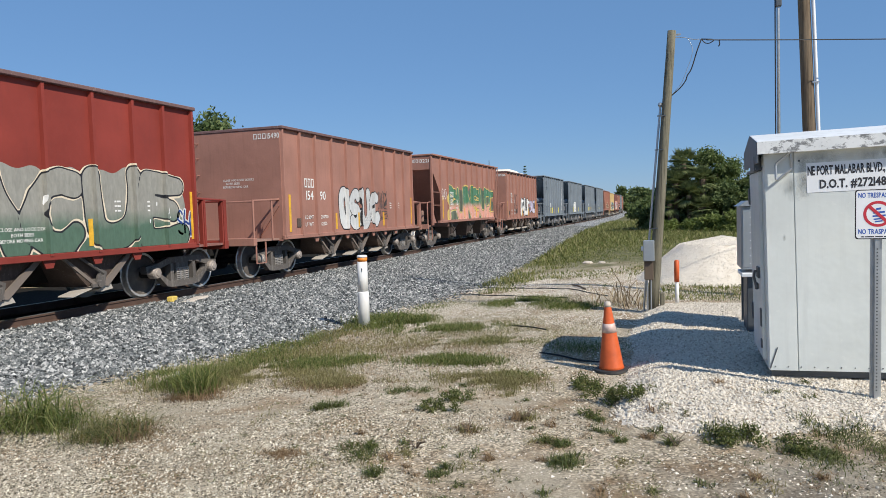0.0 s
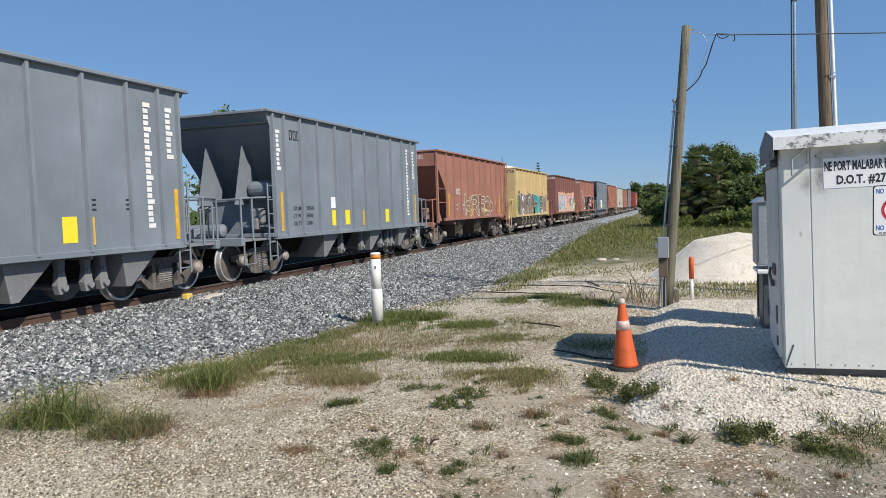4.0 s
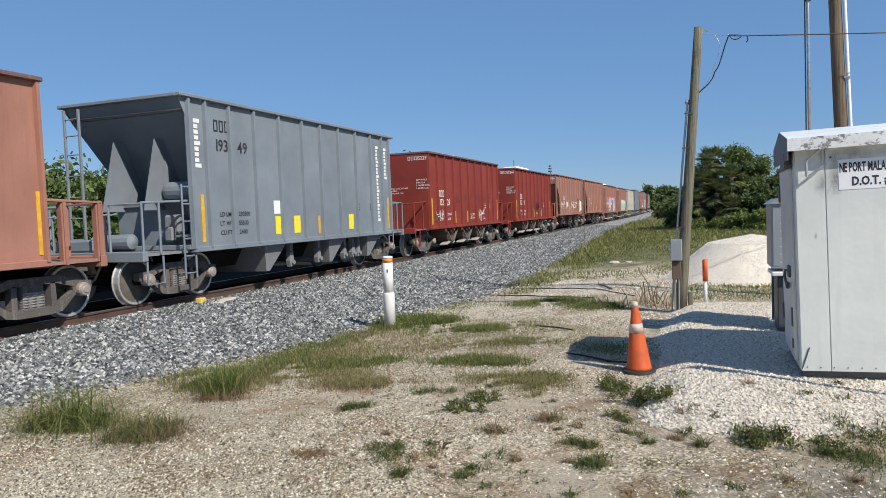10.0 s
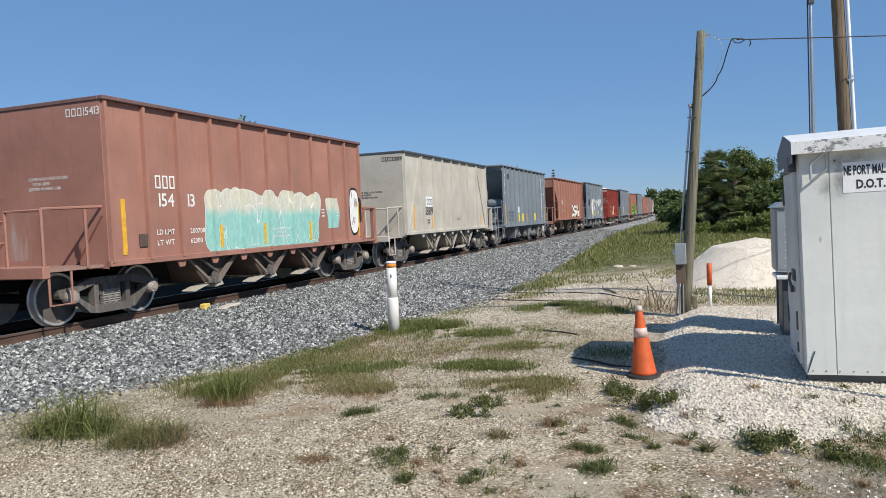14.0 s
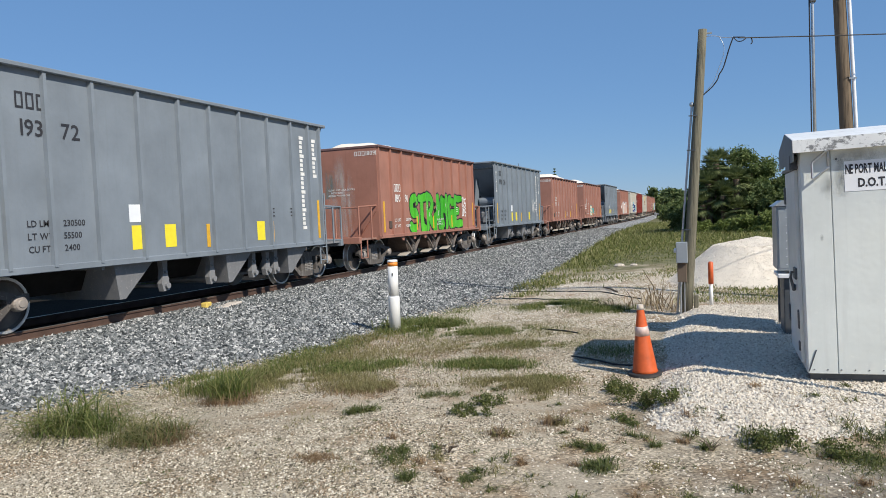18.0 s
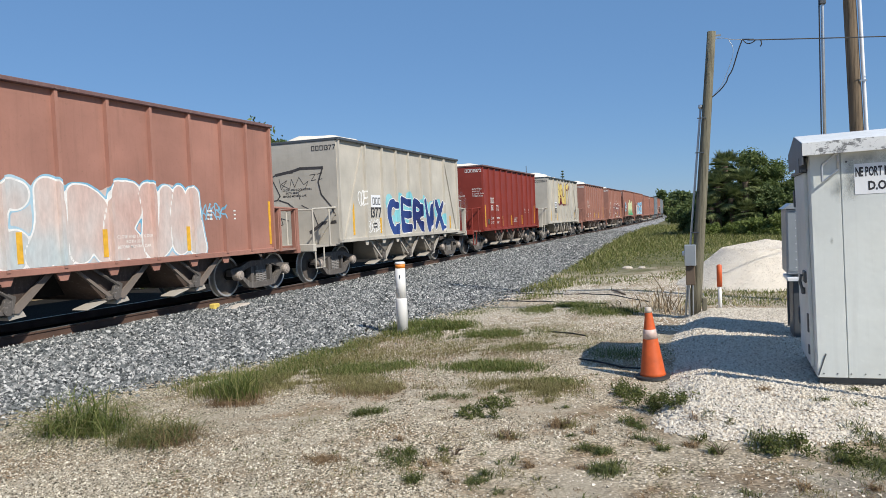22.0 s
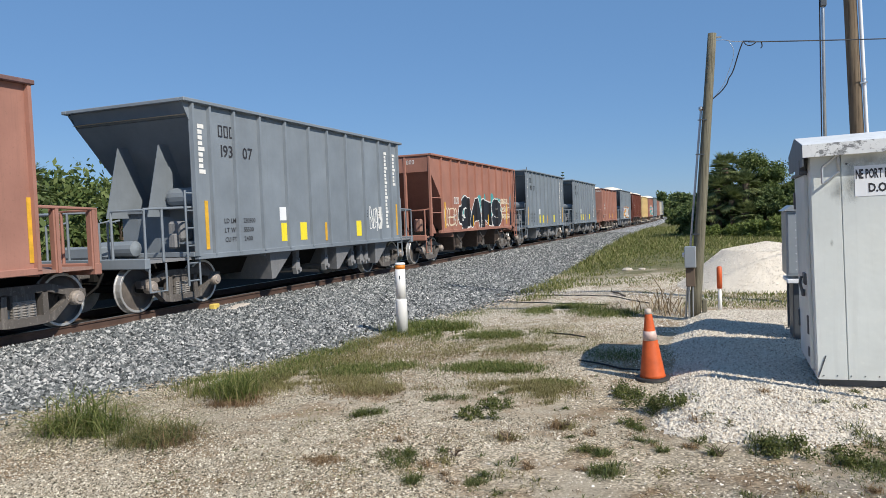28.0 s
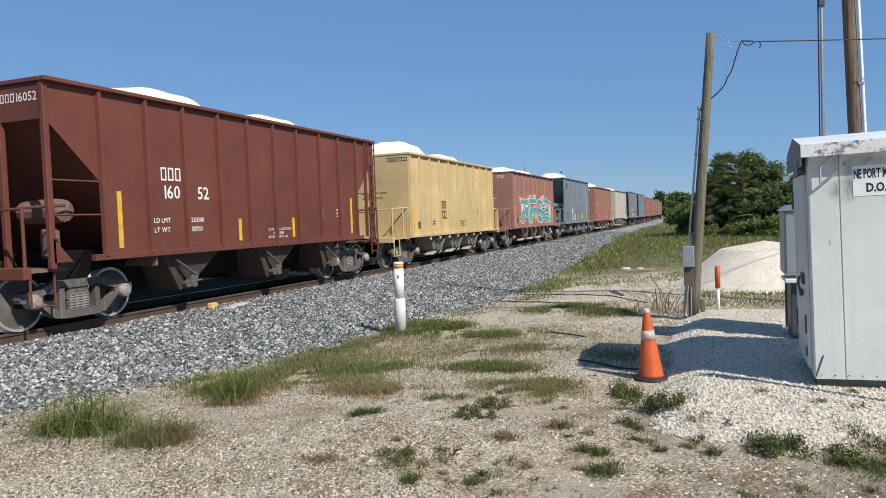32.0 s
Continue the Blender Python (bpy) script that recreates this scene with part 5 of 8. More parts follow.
INK = {
    "black": plain("black_spray", (0.018, 0.018, 0.022), 0.5, 0, 0.3), "white": plain("white_spray", (0.78, 0.77, 0.74), 0.55, 0, 0.12), "cream": plain("cream_spray", (0.70, 0.60, 0.45), 0.6, 0, 0.12),
    "silver": spray_mat("silver_spray", (0.55, 0.55, 0.54), (0.72, 0.72, 0.70)), "sage": spray_bands("sage_grey_spray", (0.10, 0.17, 0.12), (0.33, 0.32, 0.28), 1.65, 2.0), "steel": spray_mat("grey_silver_spray", (0.27, 0.295, 0.32), (0.36, 0.385, 0.41)), "brick": spray_mat("brick_spray", (0.27, 0.115, 0.10), (0.31, 0.14, 0.12)),
    "greenpink": spray_bands("green_and_pink_spray", (0.78, 0.41, 0.32), (0.10, 0.24, 0.14), 1.95, 2.2), "moss": spray_mat("dark_green_spray", (0.07, 0.16, 0.10), (0.16, 0.19, 0.14), (0.10, 0.10, 0.085)), "peach": plain("peach_spray", (0.72, 0.44, 0.28), 0.6),
    "violet": spray_mat("violet_spray", (0.55, 0.48, 0.62), (0.70, 0.66, 0.74)), "tanteal": spray_mat("tan_and_teal_spray", (0.32, 0.22, 0.15), (0.45, 0.33, 0.22), (0.10, 0.38, 0.34), (0.55, 0.25, 0.2)),
    "pinkblue": spray_mat("pink_and_blue_spray", (0.75, 0.35, 0.45), (0.80, 0.55, 0.55), (0.20, 0.48, 0.60), (0.75, 0.70, 0.66)), "orange": plain("orange_spray", (0.80, 0.36, 0.08), 0.55, 0, 0.2),
    "red": plain("red_spray", (0.60, 0.05, 0.07), 0.55, 0, 0.25), "blueviolet": spray_mat("blue_and_cream_spray", (0.24, 0.36, 0.60), (0.44, 0.50, 0.66), (0.68, 0.62, 0.46), (0.20, 0.22, 0.46)),
    "mint": spray_bands("mint_and_cream_spray", (0.33, 0.62, 0.56), (0.68, 0.66, 0.55), 2.0, 2.2), "green": spray_mat("bright_green_spray", (0.06, 0.42, 0.03), (0.13, 0.60, 0.05)),
    "palepink": spray_mat("faded_pink_spray", (0.62, 0.42, 0.36), (0.66, 0.55, 0.50), (0.50, 0.60, 0.62)), "cyan": spray_mat("cyan_spray", (0.18, 0.55, 0.62), (0.35, 0.68, 0.72)), "navy": spray_mat("navy_spray", (0.02, 0.03, 0.14), (0.04, 0.09, 0.30)),
    "gold": spray_mat("pale_gold_spray", (0.72, 0.55, 0.16), (0.78, 0.66, 0.30)), "maroon": plain("maroon_spray", (0.13, 0.012, 0.02), 0.5), "leaf": spray_bands("green_and_pale_yellow_spray", (0.10, 0.42, 0.22), (0.66, 0.72, 0.46), 1.6, 2.15),
    "sky": spray_mat("sky_blue_spray", (0.12, 0.40, 0.60), (0.55, 0.68, 0.74)), "brown": spray_mat("brown_spray", (0.22, 0.13, 0.09), (0.36, 0.25, 0.18)), "teal": spray_mat("teal_spray", (0.06, 0.33, 0.34), (0.16, 0.48, 0.46)),
    "dusk": spray_mat("grey_brown_spray", (0.14, 0.115, 0.10), (0.25, 0.20, 0.165), (0.34, 0.27, 0.22)), "soot": plain("faded_black_spray", (0.06, 0.055, 0.055), 0.6, 0, 0.3), "rose": spray_mat("dull_red_spray", (0.30, 0.07, 0.07), (0.48, 0.27, 0.22), (0.40, 0.30, 0.25)),
    "purple": plain("purple_spray", (0.16, 0.07, 0.26), 0.55, 0, 0.2),
}


def drape(sh, ribs):
    """Cuts a flat decal at each rib and lifts it over the rib's faces."""
    me = bpy.data.meshes.new("decal")
    me.from_pydata(sh.v, [], sh.f)
    me.polygons.foreach_set("material_index", sh.m)
    bm = bmesh.new()
    bm.from_mesh(me)
    bpy.data.meshes.remove(me)
    lo, hi = min(p[1] for p in sh.v), max(p[1] for p in sh.v)
    wide, tight = 0.0445, 0.0305
    near = [y for y in ribs if lo - wide < y < hi + wide]
    for y in near:
        for e in (-wide, -tight, tight, wide):
            bmesh.ops.bisect_plane(bm, geom=list(bm.verts) + list(bm.edges) + list(bm.faces), plane_co=(0, y + e, 0), plane_no=(0, 1, 0), dist=1e-6)
    for q in bm.verts:
        for y in near:
            d = abs(q.co.y - y)
            if d < wide:
                q.co.x += (RIB - PANEL) * min(1.0, (wide - d) / (wide - tight))
    bmesh.ops.recalc_face_normals(bm, faces=bm.faces)
    me = bpy.data.meshes.new("graffiti")
    bm.to_mesh(me)
    bm.free()
    return me


def ribs_of(i):
    k = KIND[CAR_KINDS[i]]
    h = k["half"]
    return k["ribs"] + ({"G": (-h + 0.27, h - 0.27), "O": ()}.get(CAR_KINDS[i], (-h + 0.06, h - 0.06)))


def finish(i, sh, inks, label):
    me = drape(sh, ribs_of(i))
    for m in inks:
        me.materials.append(m)
    ob = new("graffiti", me)
    ob.parent = CARS[i]
    tagged(ob, label)


def bow(cx, cy, rx, ry, a0, a1, n=9):
    """Points along an arc, angles in degrees."""
    return [(cx + rx * math.cos(radians(a0 + (a1 - a0) * k / (n - 1))), cy + ry * math.sin(radians(a0 + (a1 - a0) * k / (n - 1)))) for k in range(n)]


# the strokes of hand-drawn letters, in a box one unit wide and high
HAND = {
    "A": [[(0, 0), (0.45, 1), (0.6, 1), (1, 0)], [(0.2, 0.33), (0.8, 0.33)]], "B": [[(0, 0), (0, 1)], bow(0.1, 0.75, 0.7, 0.25, 95, -90), bow(0.1, 0.25, 0.85, 0.25, 90, -95)],
    "C": [bow(0.55, 0.5, 0.5, 0.5, 55, 315)], "D": [[(0, 0), (0, 1)], bow(0.1, 0.5, 0.85, 0.5, 95, -95)], "E": [[(0.95, 0.95), (0.05, 1), (0, 0.5), (0.05, 0), (1, 0.05)], [(0, 0.52), (0.75, 0.52)]],
    "F": [[(0.95, 1), (0, 0.95), (0, 0)], [(0, 0.5), (0.7, 0.5)]], "G": [bow(0.5, 0.5, 0.5, 0.5, 50, 330) + [(0.95, 0.45), (0.55, 0.45)]], "H": [[(0, 0), (0, 1)], [(1, 0), (1, 1)], [(0, 0.5), (1, 0.5)]],
    "I": [[(0.5, 0), (0.5, 1)]], "K": [[(0, 0), (0, 1)], [(0.95, 1), (0.05, 0.45), (1, 0)]], "L": [[(0.05, 1), (0, 0.05), (0.95, 0)]], "M": [[(0, 0), (0.12, 1), (0.5, 0.3), (0.88, 1), (1, 0)]],
    "N": [[(0, 0), (0.05, 1), (0.95, 0), (1, 1)]], "O": [bow(0.5, 0.5, 0.5, 0.5, 90, 450, 14)], "P": [[(0, 0), (0, 1)], bow(0.1, 0.7, 0.85, 0.3, 95, -95)],
    "Q": [bow(0.5, 0.5, 0.5, 0.5, 90, 450, 14), [(0.6, 0.25), (1, -0.05)]], "R": [[(0, 0), (0, 1)], bow(0.1, 0.72, 0.8, 0.28, 95, -95), [(0.3, 0.45), (1, 0)]],
    "S": [bow(0.5, 0.74, 0.48, 0.26, 30, 265) + bow(0.5, 0.25, 0.5, 0.25, 85, -150)], "T": [[(0, 0.98), (1, 1)], [(0.5, 1), (0.5, 0)]], "U": [[(0, 1)] + bow(0.5, 0.35, 0.5, 0.35, 180, 360) + [(1, 1)]],
    "V": [[(0, 1), (0.5, 0), (1, 1)]], "W": [[(0, 1), (0.2, 0), (0.5, 0.7), (0.8, 0), (1, 1)]], "X": [[(0, 0), (1, 1)], [(0, 1), (1, 0)]], "Y": [[(0, 1), (0.5, 0.5), (1, 1)], [(0.5, 0.5), (0.5, 0)]],
    "Z": [[(0, 1), (1, 0.97), (0, 0.03), (1, 0)]],
}


def reach_of(gy, gz, lines):
    """Distance of each grid point from the nearest stroke."""
    best = np.full(gy.shape, 9.0)
    for line in lines:
        for (a, b), (c, d) in zip(line, line[1:]):
            ux, uz = c - a, d - b
            t = np.clip(((gy - a) * ux + (gz - b) * uz) / max(1e-9, ux * ux + uz * uz), 0, 1)
            best = np.minimum(best, np.hypot(gy - a - t * ux, gz - b - t * uz))
    return best


def lay(sh, ys, zs, field, lift, ribs):
    """Covers the part of a sheet where the field is below zero, raised over the ribs."""
    rise = lambda y: lift + max([0.0] + [(RIB - PANEL) * min(1.0, (0.0445 - abs(y - q)) / 0.014) for q in ribs if abs(y - q) < 0.0445])
    xs = [PANEL + rise(y) for y in ys]
    edges = {round(q + e, 5) for q in ribs for e in (-0.0445, -0.0305, 0.0305, 0.0445)}
    stop = [round(y, 5) in edges for y in ys]
    inside = field < 0
    for b in range(len(zs) - 1):
        run = None
        for a in range(len(ys)):
            full = a < len(ys) - 1 and inside[b, a] and inside[b, a + 1] and inside[b + 1, a] and inside[b + 1, a + 1]
            if run is not None and (not full or stop[a]):
                sh.add([(xs[run], ys[run], zs[b]), (xs[a], ys[a], zs[b]), (xs[a], ys[a], zs[b + 1]), (xs[run], ys[run], zs[b + 1])], [(0, 1, 2, 3)])
                run = None
            if full and run is None:
                run = a
            if full or a == len(ys) - 1:
                continue
            ring = ((a, b), (a + 1, b), (a + 1, b + 1), (a, b + 1))
            if not any(inside[q, w] for w, q in ring):
                continue
            out = []
            for (w0, q0), (w1, q1) in zip(ring, ring[1:] + ring[:1]):
                f0, f1 = field[q0, w0], field[q1, w1]
                if f0 < 0:
                    out.append((xs[w0], ys[w0], zs[q0]))
                if (f0 < 0) != (f1 < 0):
                    t = f0 / (f0 - f1)
                    out.append((xs[w0] + (xs[w1] - xs[w0]) * t, ys[w0] + (ys[w1] - ys[w0]) * t, zs[q0] + (zs[q1] - zs[q0]) * t))
            if len(out) > 2:
                sh.add(out, [tuple(range(len(out)))])


def hand_letters(r, word, y0, y1, z0, z1, thick, slack=0.0):
    """Strokes of a word, letter by letter, leaning and swelling as a hand draws them."""
    n = len(word)
    slot = (y1 - y0) / n
    out = []
    for k, ch in enumerate(word):
        lean, grow, lift, turn = r.uniform(-0.12, 0.16), r.uniform(0.92, 1.06), r.uniform(-0.04, 0.04), r.uniform(0, 6.28)
        a, b = y0 + slot * k + thick * (0.72 + slack), y0 + slot * (k + 1) - thick * (0.72 + slack)
        lo, hi = z0 + thick, z1 - thick
        lines = []
        for line in HAND[ch]:
            fine = []
            for p, q in zip(line, line[1:]):
                fine += [(p[0] + (q[0] - p[0]) * t / 3, p[1] + (q[1] - p[1]) * t / 3) for t in range(3)]
            fine.append(line[-1])
            lines.append([(a + (b - a) * u + lean * (w - 0.5) * (hi - lo) * 0.6 + 0.02 * math.sin(5 * w + turn), lo + (hi - lo) * ((w - 0.5) * grow + 0.5 + lift) + 0.03 * math.sin(4 * u + turn)) for u, w in fine])
        out.append(lines)
    return out


def piece(i, word, y0, y1, z0, z1, fill, line="black", halo=None, cloud=None, label="sprayed graffiti lettering", fat=0.15, edge=0.035, rim=0.045, drop=None, slack=0.0, spark=True, ground=None):
    """A sprayed word in swelling letters that overlap, outlined, on an optional cloud."""
    r = random.Random(900 + i * 7 + len(word))
    sh, inks, ribs = Shape(), [], ribs_of(i)
    w, h = y1 - y0, z1 - z0
    step = 0.034 if h > 0.7 else 0.02
    cuts = [q + e for q in ribs for e in (-0.0445, -0.0305, 0.0305, 0.0445)]
    ys = sorted([y for y in np.arange(y0 - 0.25, y1 + 0.25, step) if not any(abs(y - c) < 0.007 for c in cuts)] + [c for c in cuts if y0 - 0.25 < c < y1 + 0.25])
    zs = list(np.arange(max(z0 - 0.12, KIND[CAR_KINDS[i]]["low"] + 0.045), z1 + 0.3, step))
    gy, gz = np.meshgrid(ys, zs)
    thick = fat * h * 0.64
    swell = thick * (1.0 + 0.28 * np.sin(gy * 3.1 + i) * np.cos(gz * 4.3 + 2 * i) + 0.25 * (0.5 - (gz - z0) / h))
    each = [reach_of(gy, gz, q) - swell for q in hand_letters(r, word, y0, y1, z0, z1, thick, slack)]
    whole = np.minimum.reduce(each)
    body = np.full(gy.shape, 9.0)
    for k, d in enumerate(each):
        over = np.minimum.reduce(each[k + 1:]) if k + 1 < len(each) else np.full(gy.shape, 9.0)
        body = np.minimum(body, np.maximum(d, edge - over))
    layers = []
    if ground:
        top = z1 - 0.06 * h + 0.05 * h * np.sin(gy * 4.1 + i) * np.sin(gy * 1.7) + 0.04 * h * np.sin(gy * 9.3)
        layers.append((ground, np.maximum(np.maximum(y0 + 0.05 + 0.06 * np.sin(gz * 5) - gy, gy - y1 + 0.05 + 0.06 * np.sin(gz * 6)), gz - top), 0.0022))
    if cloud:
        puff = np.full(gy.shape, 9.0)
        for n in range(int(6 + w * 3)):
            cy, cz, rad = y0 + w * r.random(), z0 + h * (0.3 + 0.7 * r.random()), h * r.uniform(0.14, 0.26)
            puff = np.minimum(puff, np.hypot(gy - cy, gz - cz) - rad)
        layers.append((cloud, puff + 0.02 * np.sin(gy * 31) * np.sin(gz * 37), 0.0015))
    if halo:
        layers.append((halo, whole - edge - rim - 0.012 * np.sin(gy * 9 + gz * 7), 0.0030))
    if drop:
        dy, dz = drop
        shade = [reach_of(gy, gz, [[(a + dy, b + dz) for a, b in q] for q in lines]) - swell for lines in hand_letters(random.Random(900 + i * 7 + len(word)), word, y0, y1, z0, z1, thick, slack)] if not cloud else each
        layers.append((line, np.minimum.reduce(shade) - edge, 0.0036))
    layers += [(line, whole - edge, 0.0043), (fill, body, 0.0057)]
    if spark:
        marks = []
        for n in range(int(w * 2.2)):
            a, b, l = y0 + w * r.random(), z0 + h * (0.3 + 0.6 * r.random()), r.uniform(0.06, 0.22)
            marks.append([(a, b), (a + l * 0.25, b + l)])
        layers.append(("white" if fill not in ("white", "silver", "mint") else line, np.maximum(reach_of(gy, gz, marks) - 0.016, body + 0.03), 0.0070))
    for n, (ink, field, lift) in enumerate(layers):
        sh.slot = n
        inks.append(INK[ink])
        lay(sh, ys, zs, field, lift, ribs)
    part("graffiti", sh, inks, CARS[i], label)


def tag(i, y0, y1, z0, z1, ink, seed, loops=5, thick=0.022, label="quick sprayed line scrawl", word=""):
    """A quick joined-up scrawl in one thin line."""
    r = random.Random(seed)
    word = word or "".join(r.choice("ABCDEGKMNORSUVWZ") for _ in range(max(3, loops)))
    sh = Shape()
    n = 0
    for lines in hand_letters(r, word, y0 - 0.05, y1 + 0.05, z0, z1, thick, -1.2):
        for line in lines:
            for (a, b), (c, d) in zip(line, line[1:]):
                l = math.hypot(c - a, d - b) or 1
                ux, uz = (d - b) / l * thick / 2, -(c - a) / l * thick / 2
                ex, ez = (c - a) / l * thick * 0.3, (d - b) / l * thick * 0.3
                x = PANEL + 0.0046 + (n % 12) * 5e-5
                n += 1
                sh.add([(x, a - ux - ex, b - uz - ez), (x, c - ux + ex, d - uz + ez), (x, c + ux + ex, d + uz + ez), (x, a + ux - ex, b + uz - ez)], [(0, 1, 2, 3)])
    finish(i, sh, [INK[ink]], label)


def blob(i, y0, y1, z0, z1, fill, line, seed, label="rounded sprayed shape with a dark outline"):
    """A rounded patch with an outline and a few inner strokes."""
    r = random.Random(seed)
    sh = Shape()
    cy, cz, a, b = (y0 + y1) / 2, (z0 + z1) / 2, (y1 - y0) / 2, (z1 - z0) / 2
    for slot, grow, lift in ((0, 1.0, 0.004), (1, 0.90, 0.0052)):
        sh.slot = slot
        ph = r.random() if slot == 0 else ph
        sh.add([(PANEL + lift, cy + a * grow * math.copysign(abs(math.cos(t)) ** 0.7, math.cos(t)), cz + b * grow * math.copysign(abs(math.sin(t)) ** 0.7, math.sin(t)) * (1 + 0.04 * math.sin(3 * t + ph))) for t in np.arange(0, 6.28, 0.2)], [tuple(range(32))])
    sh.slot = 0
    for n in range(7):
        t, w = cy + a * r.uniform(-0.6, 0.5), r.uniform(0.02, 0.035)
        z, l = cz + b * r.uniform(-0.7, 0.5), b * r.uniform(0.15, 0.4)
        sh.add([(PANEL + 0.0062, t, z), (PANEL + 0.0062, t + w, z), (PANEL + 0.0062, t + w + l * 0.3, z + l), (PANEL + 0.0062, t + l * 0.3, z + l)], [(0, 1, 2, 3)])
    finish(i, sh, [INK[line], INK[fill]], label)


piece(0, "KNAACUE", -4.6, 4.45, 1.05, 2.55, "sage", "black", "cream", None, "large grey-green outlined graffiti letters", 0.21, 0.03, 0.025, ground="sage")
piece(0, "SH", 4.2, 4.62, 1.25, 1.75, "navy", "silver", None, None, "small dark sprayed letters", 0.06, 0.03)
piece(1, "OSUC", -1.5, 1.55, 1.1, 2.42, "silver", "black", None, None, "silver bubble graffiti letters outlined in black", 0.2, 0.035)
tag(1, 1.5, 2.2, 1.7, 2.35, "soot", 21, 7, 0.025)
tag(1, 1.55, 2.25, 1.35, 1.7, "soot", 20, 6, 0.02)
piece(2, "PUNSUZ", -3.5, 4.5, 1.15, 2.75, "greenpink", "soot", "gold", None, "green and pink graffiti letters with a yellow edge", 0.17, 0.022, 0.05, ground="moss")
tag(2, -4.5, -3.8, 2.1, 2.6, "white", 23, 4, 0.03)
piece(3, "OULB", -0.6, 2.0, 1.1, 2.35, "white", "black", None, None, "white bubble graffiti outlined in black", 0.17, 0.05)
piece(3, "BSUKO", 2.25, 4.0, 1.3, 2.15, "violet", "black", None, None, "pale violet graffiti letters outlined in black", 0.14, 0.03)
blob(3, 1.55, 2.05, 1.85, 2.25, "white", "black", 19, "small white sprayed ball outlined in black")
tag(3, -2.5, -1.7, 1.3, 2.6, "soot", 24, 6, 0.03)
blob(5, -1.26, -0.30, 1.1, 2.26, "white", "black", 25)
piece(8, "KREO", -2.0, 2.5, 1.2, 2.2, "brown", "cream", None, None, "faded brown graffiti letters")
piece(9, "MNVA", -4.1, 0.6, 1.05, 2.42, "dusk", "white", None, "rose", "dull brown graffiti letters edged in white", 0.26, 0.03, spark=False, ground="dusk")
piece(9, "CR", 0.2, 2.3, 1.08, 2.35, "teal", "white", None, None, "bright teal graffiti letters", 0.26, 0.025, 0.03, spark=False, ground="rose")
piece(9, "ENC", 2.2, 4.55, 1.08, 2.3, "dusk", "white", None, "rose", "dull grey-brown graffiti letters", 0.25, 0.025, spark=False, ground="dusk")
blob(9, 4.1, 4.62, 1.1, 2.3, "rose", "dusk", 29, "dull red sprayed patch")
blob(9, -4.72, -4.05, 1.1, 2.3, "green", "brown", 26)
piece(10, "ANUCTER", -3.5, 4.3, 1.05, 2.5, "pinkblue", "black", "peach", "peach", "pink and blue graffiti letters with an orange edge", 0.2, 0.025, 0.16)
piece(10, "AV", 4.05, 4.68, 1.1, 1.8, "gold", "black", None, None, "yellow and black sprayed wedge", 0.16, 0.04)
tag(10, 3.15, 3.9, 2.0, 2.5, "cream", 18, 8, 0.022)
tag(11, -4.6, -3.9, 2.7, 2.95, "white", 44, 5, 0.02)
piece(11, "MONGOLS", -1.75, 4.0, 1.0, 2.48, "black", "white", None, "red", "black graffiti letters outlined in white on red", 0.17, 0.035, spark=False)
piece(11, "RDS", -2.85, -1.95, 1.72, 2.12, "black", "white", None, "red", "small black graffiti letters", 0.09, 0.025, spark=False)
tag(11, -2.75, -1.95, 1.1, 1.3, "white", 17, 9, 0.03)
tag(11, 3.55, 4.05, 1.95, 2.2, "black", 16, 5, 0.03)
blob(12, -1.2, 0.3, 1.15, 2.1, "white", "black", 27, "black and white sprayed shape")
tag(12, -2.2, -1.6, 1.85, 2.15, "white", 28, 4, 0.02)
for n in range(5):
    tag(13, -2.2 + n * 1.35, -1.6 + n * 1.35, 1.45, 1.95, "peach", 30 + n, 3, 0.03)
blob(13, -4.2, -3.7, 2.0, 2.5, "silver", "brown", 36)
tag(14, -1.8, 0.7, 1.2, 2.35, "soot", 39, 6, 0.045)
tag(15, -1.45, -0.85, 1.46, 2.44, "peach", 38, 3, 0.025)
tag(17, -3.9, -3.2, 1.35, 1.7, "white", 39, 4, 0.02)
tag(17, 1.6, 2.5, 1.2, 1.7, "white", 40, 6, 0.02)
for n, (letter, y) in enumerate(zip("SATKWA", (-1.45, -0.4, 0.42, 1.45, 2.45, 3.3))):
    tag(17, y - 0.12, y + 0.2, 2.0 + 0.06 * (n % 2), 2.28 + 0.04 * n, "soot", 41 + n, 1, 0.028, "lone dark sprayed letter", letter)
tag(18, 0.3, 0.9, 1.3, 2.1, "black", 42, 4, 0.035)
for n, (a, b) in enumerate(((-4.2, -3.4), (-2.2, -1.5), (0.0, 0.55), (0.9, 1.4), (1.9, 2.4))):
    tag(19, a, b, 1.6, 2.1, "white", 43 + n, 5, 0.028)
tag(19, 2.7, 3.4, 1.5, 2.40, "soot", 50, 5, 0.02)
tag(19, -0.9, -0.3, 1.35, 1.90, "gold", 51, 3, 0.02)
blob(19, 3.75, 4.6, 1.2, 2.3, "white", "black", 52)
piece(21, "WOTIER", -2.05, 3.7, 1.05, 2.62, "blueviolet", "navy", "white", "red", "blue and cream graffiti letters on a red cloud", 0.2, 0.03, 0.03)
tag(21, -4.4, -3.5, 1.75, 2.1, "white", 15, 6, 0.03)
tag(21, -3.2, -2.5, 1.85, 2.05, "white", 14, 6, 0.025)
tag(21, 4.1, 4.6, 1.6, 2.3, "cream", 13, 4, 0.03)
piece(22, "HEAVN", -2.15, 2.35, 1.12, 2.42, "mint", "white", None, None, "faded mint and cream block graffiti", 0.26, 0.012, spark=False, ground="mint")
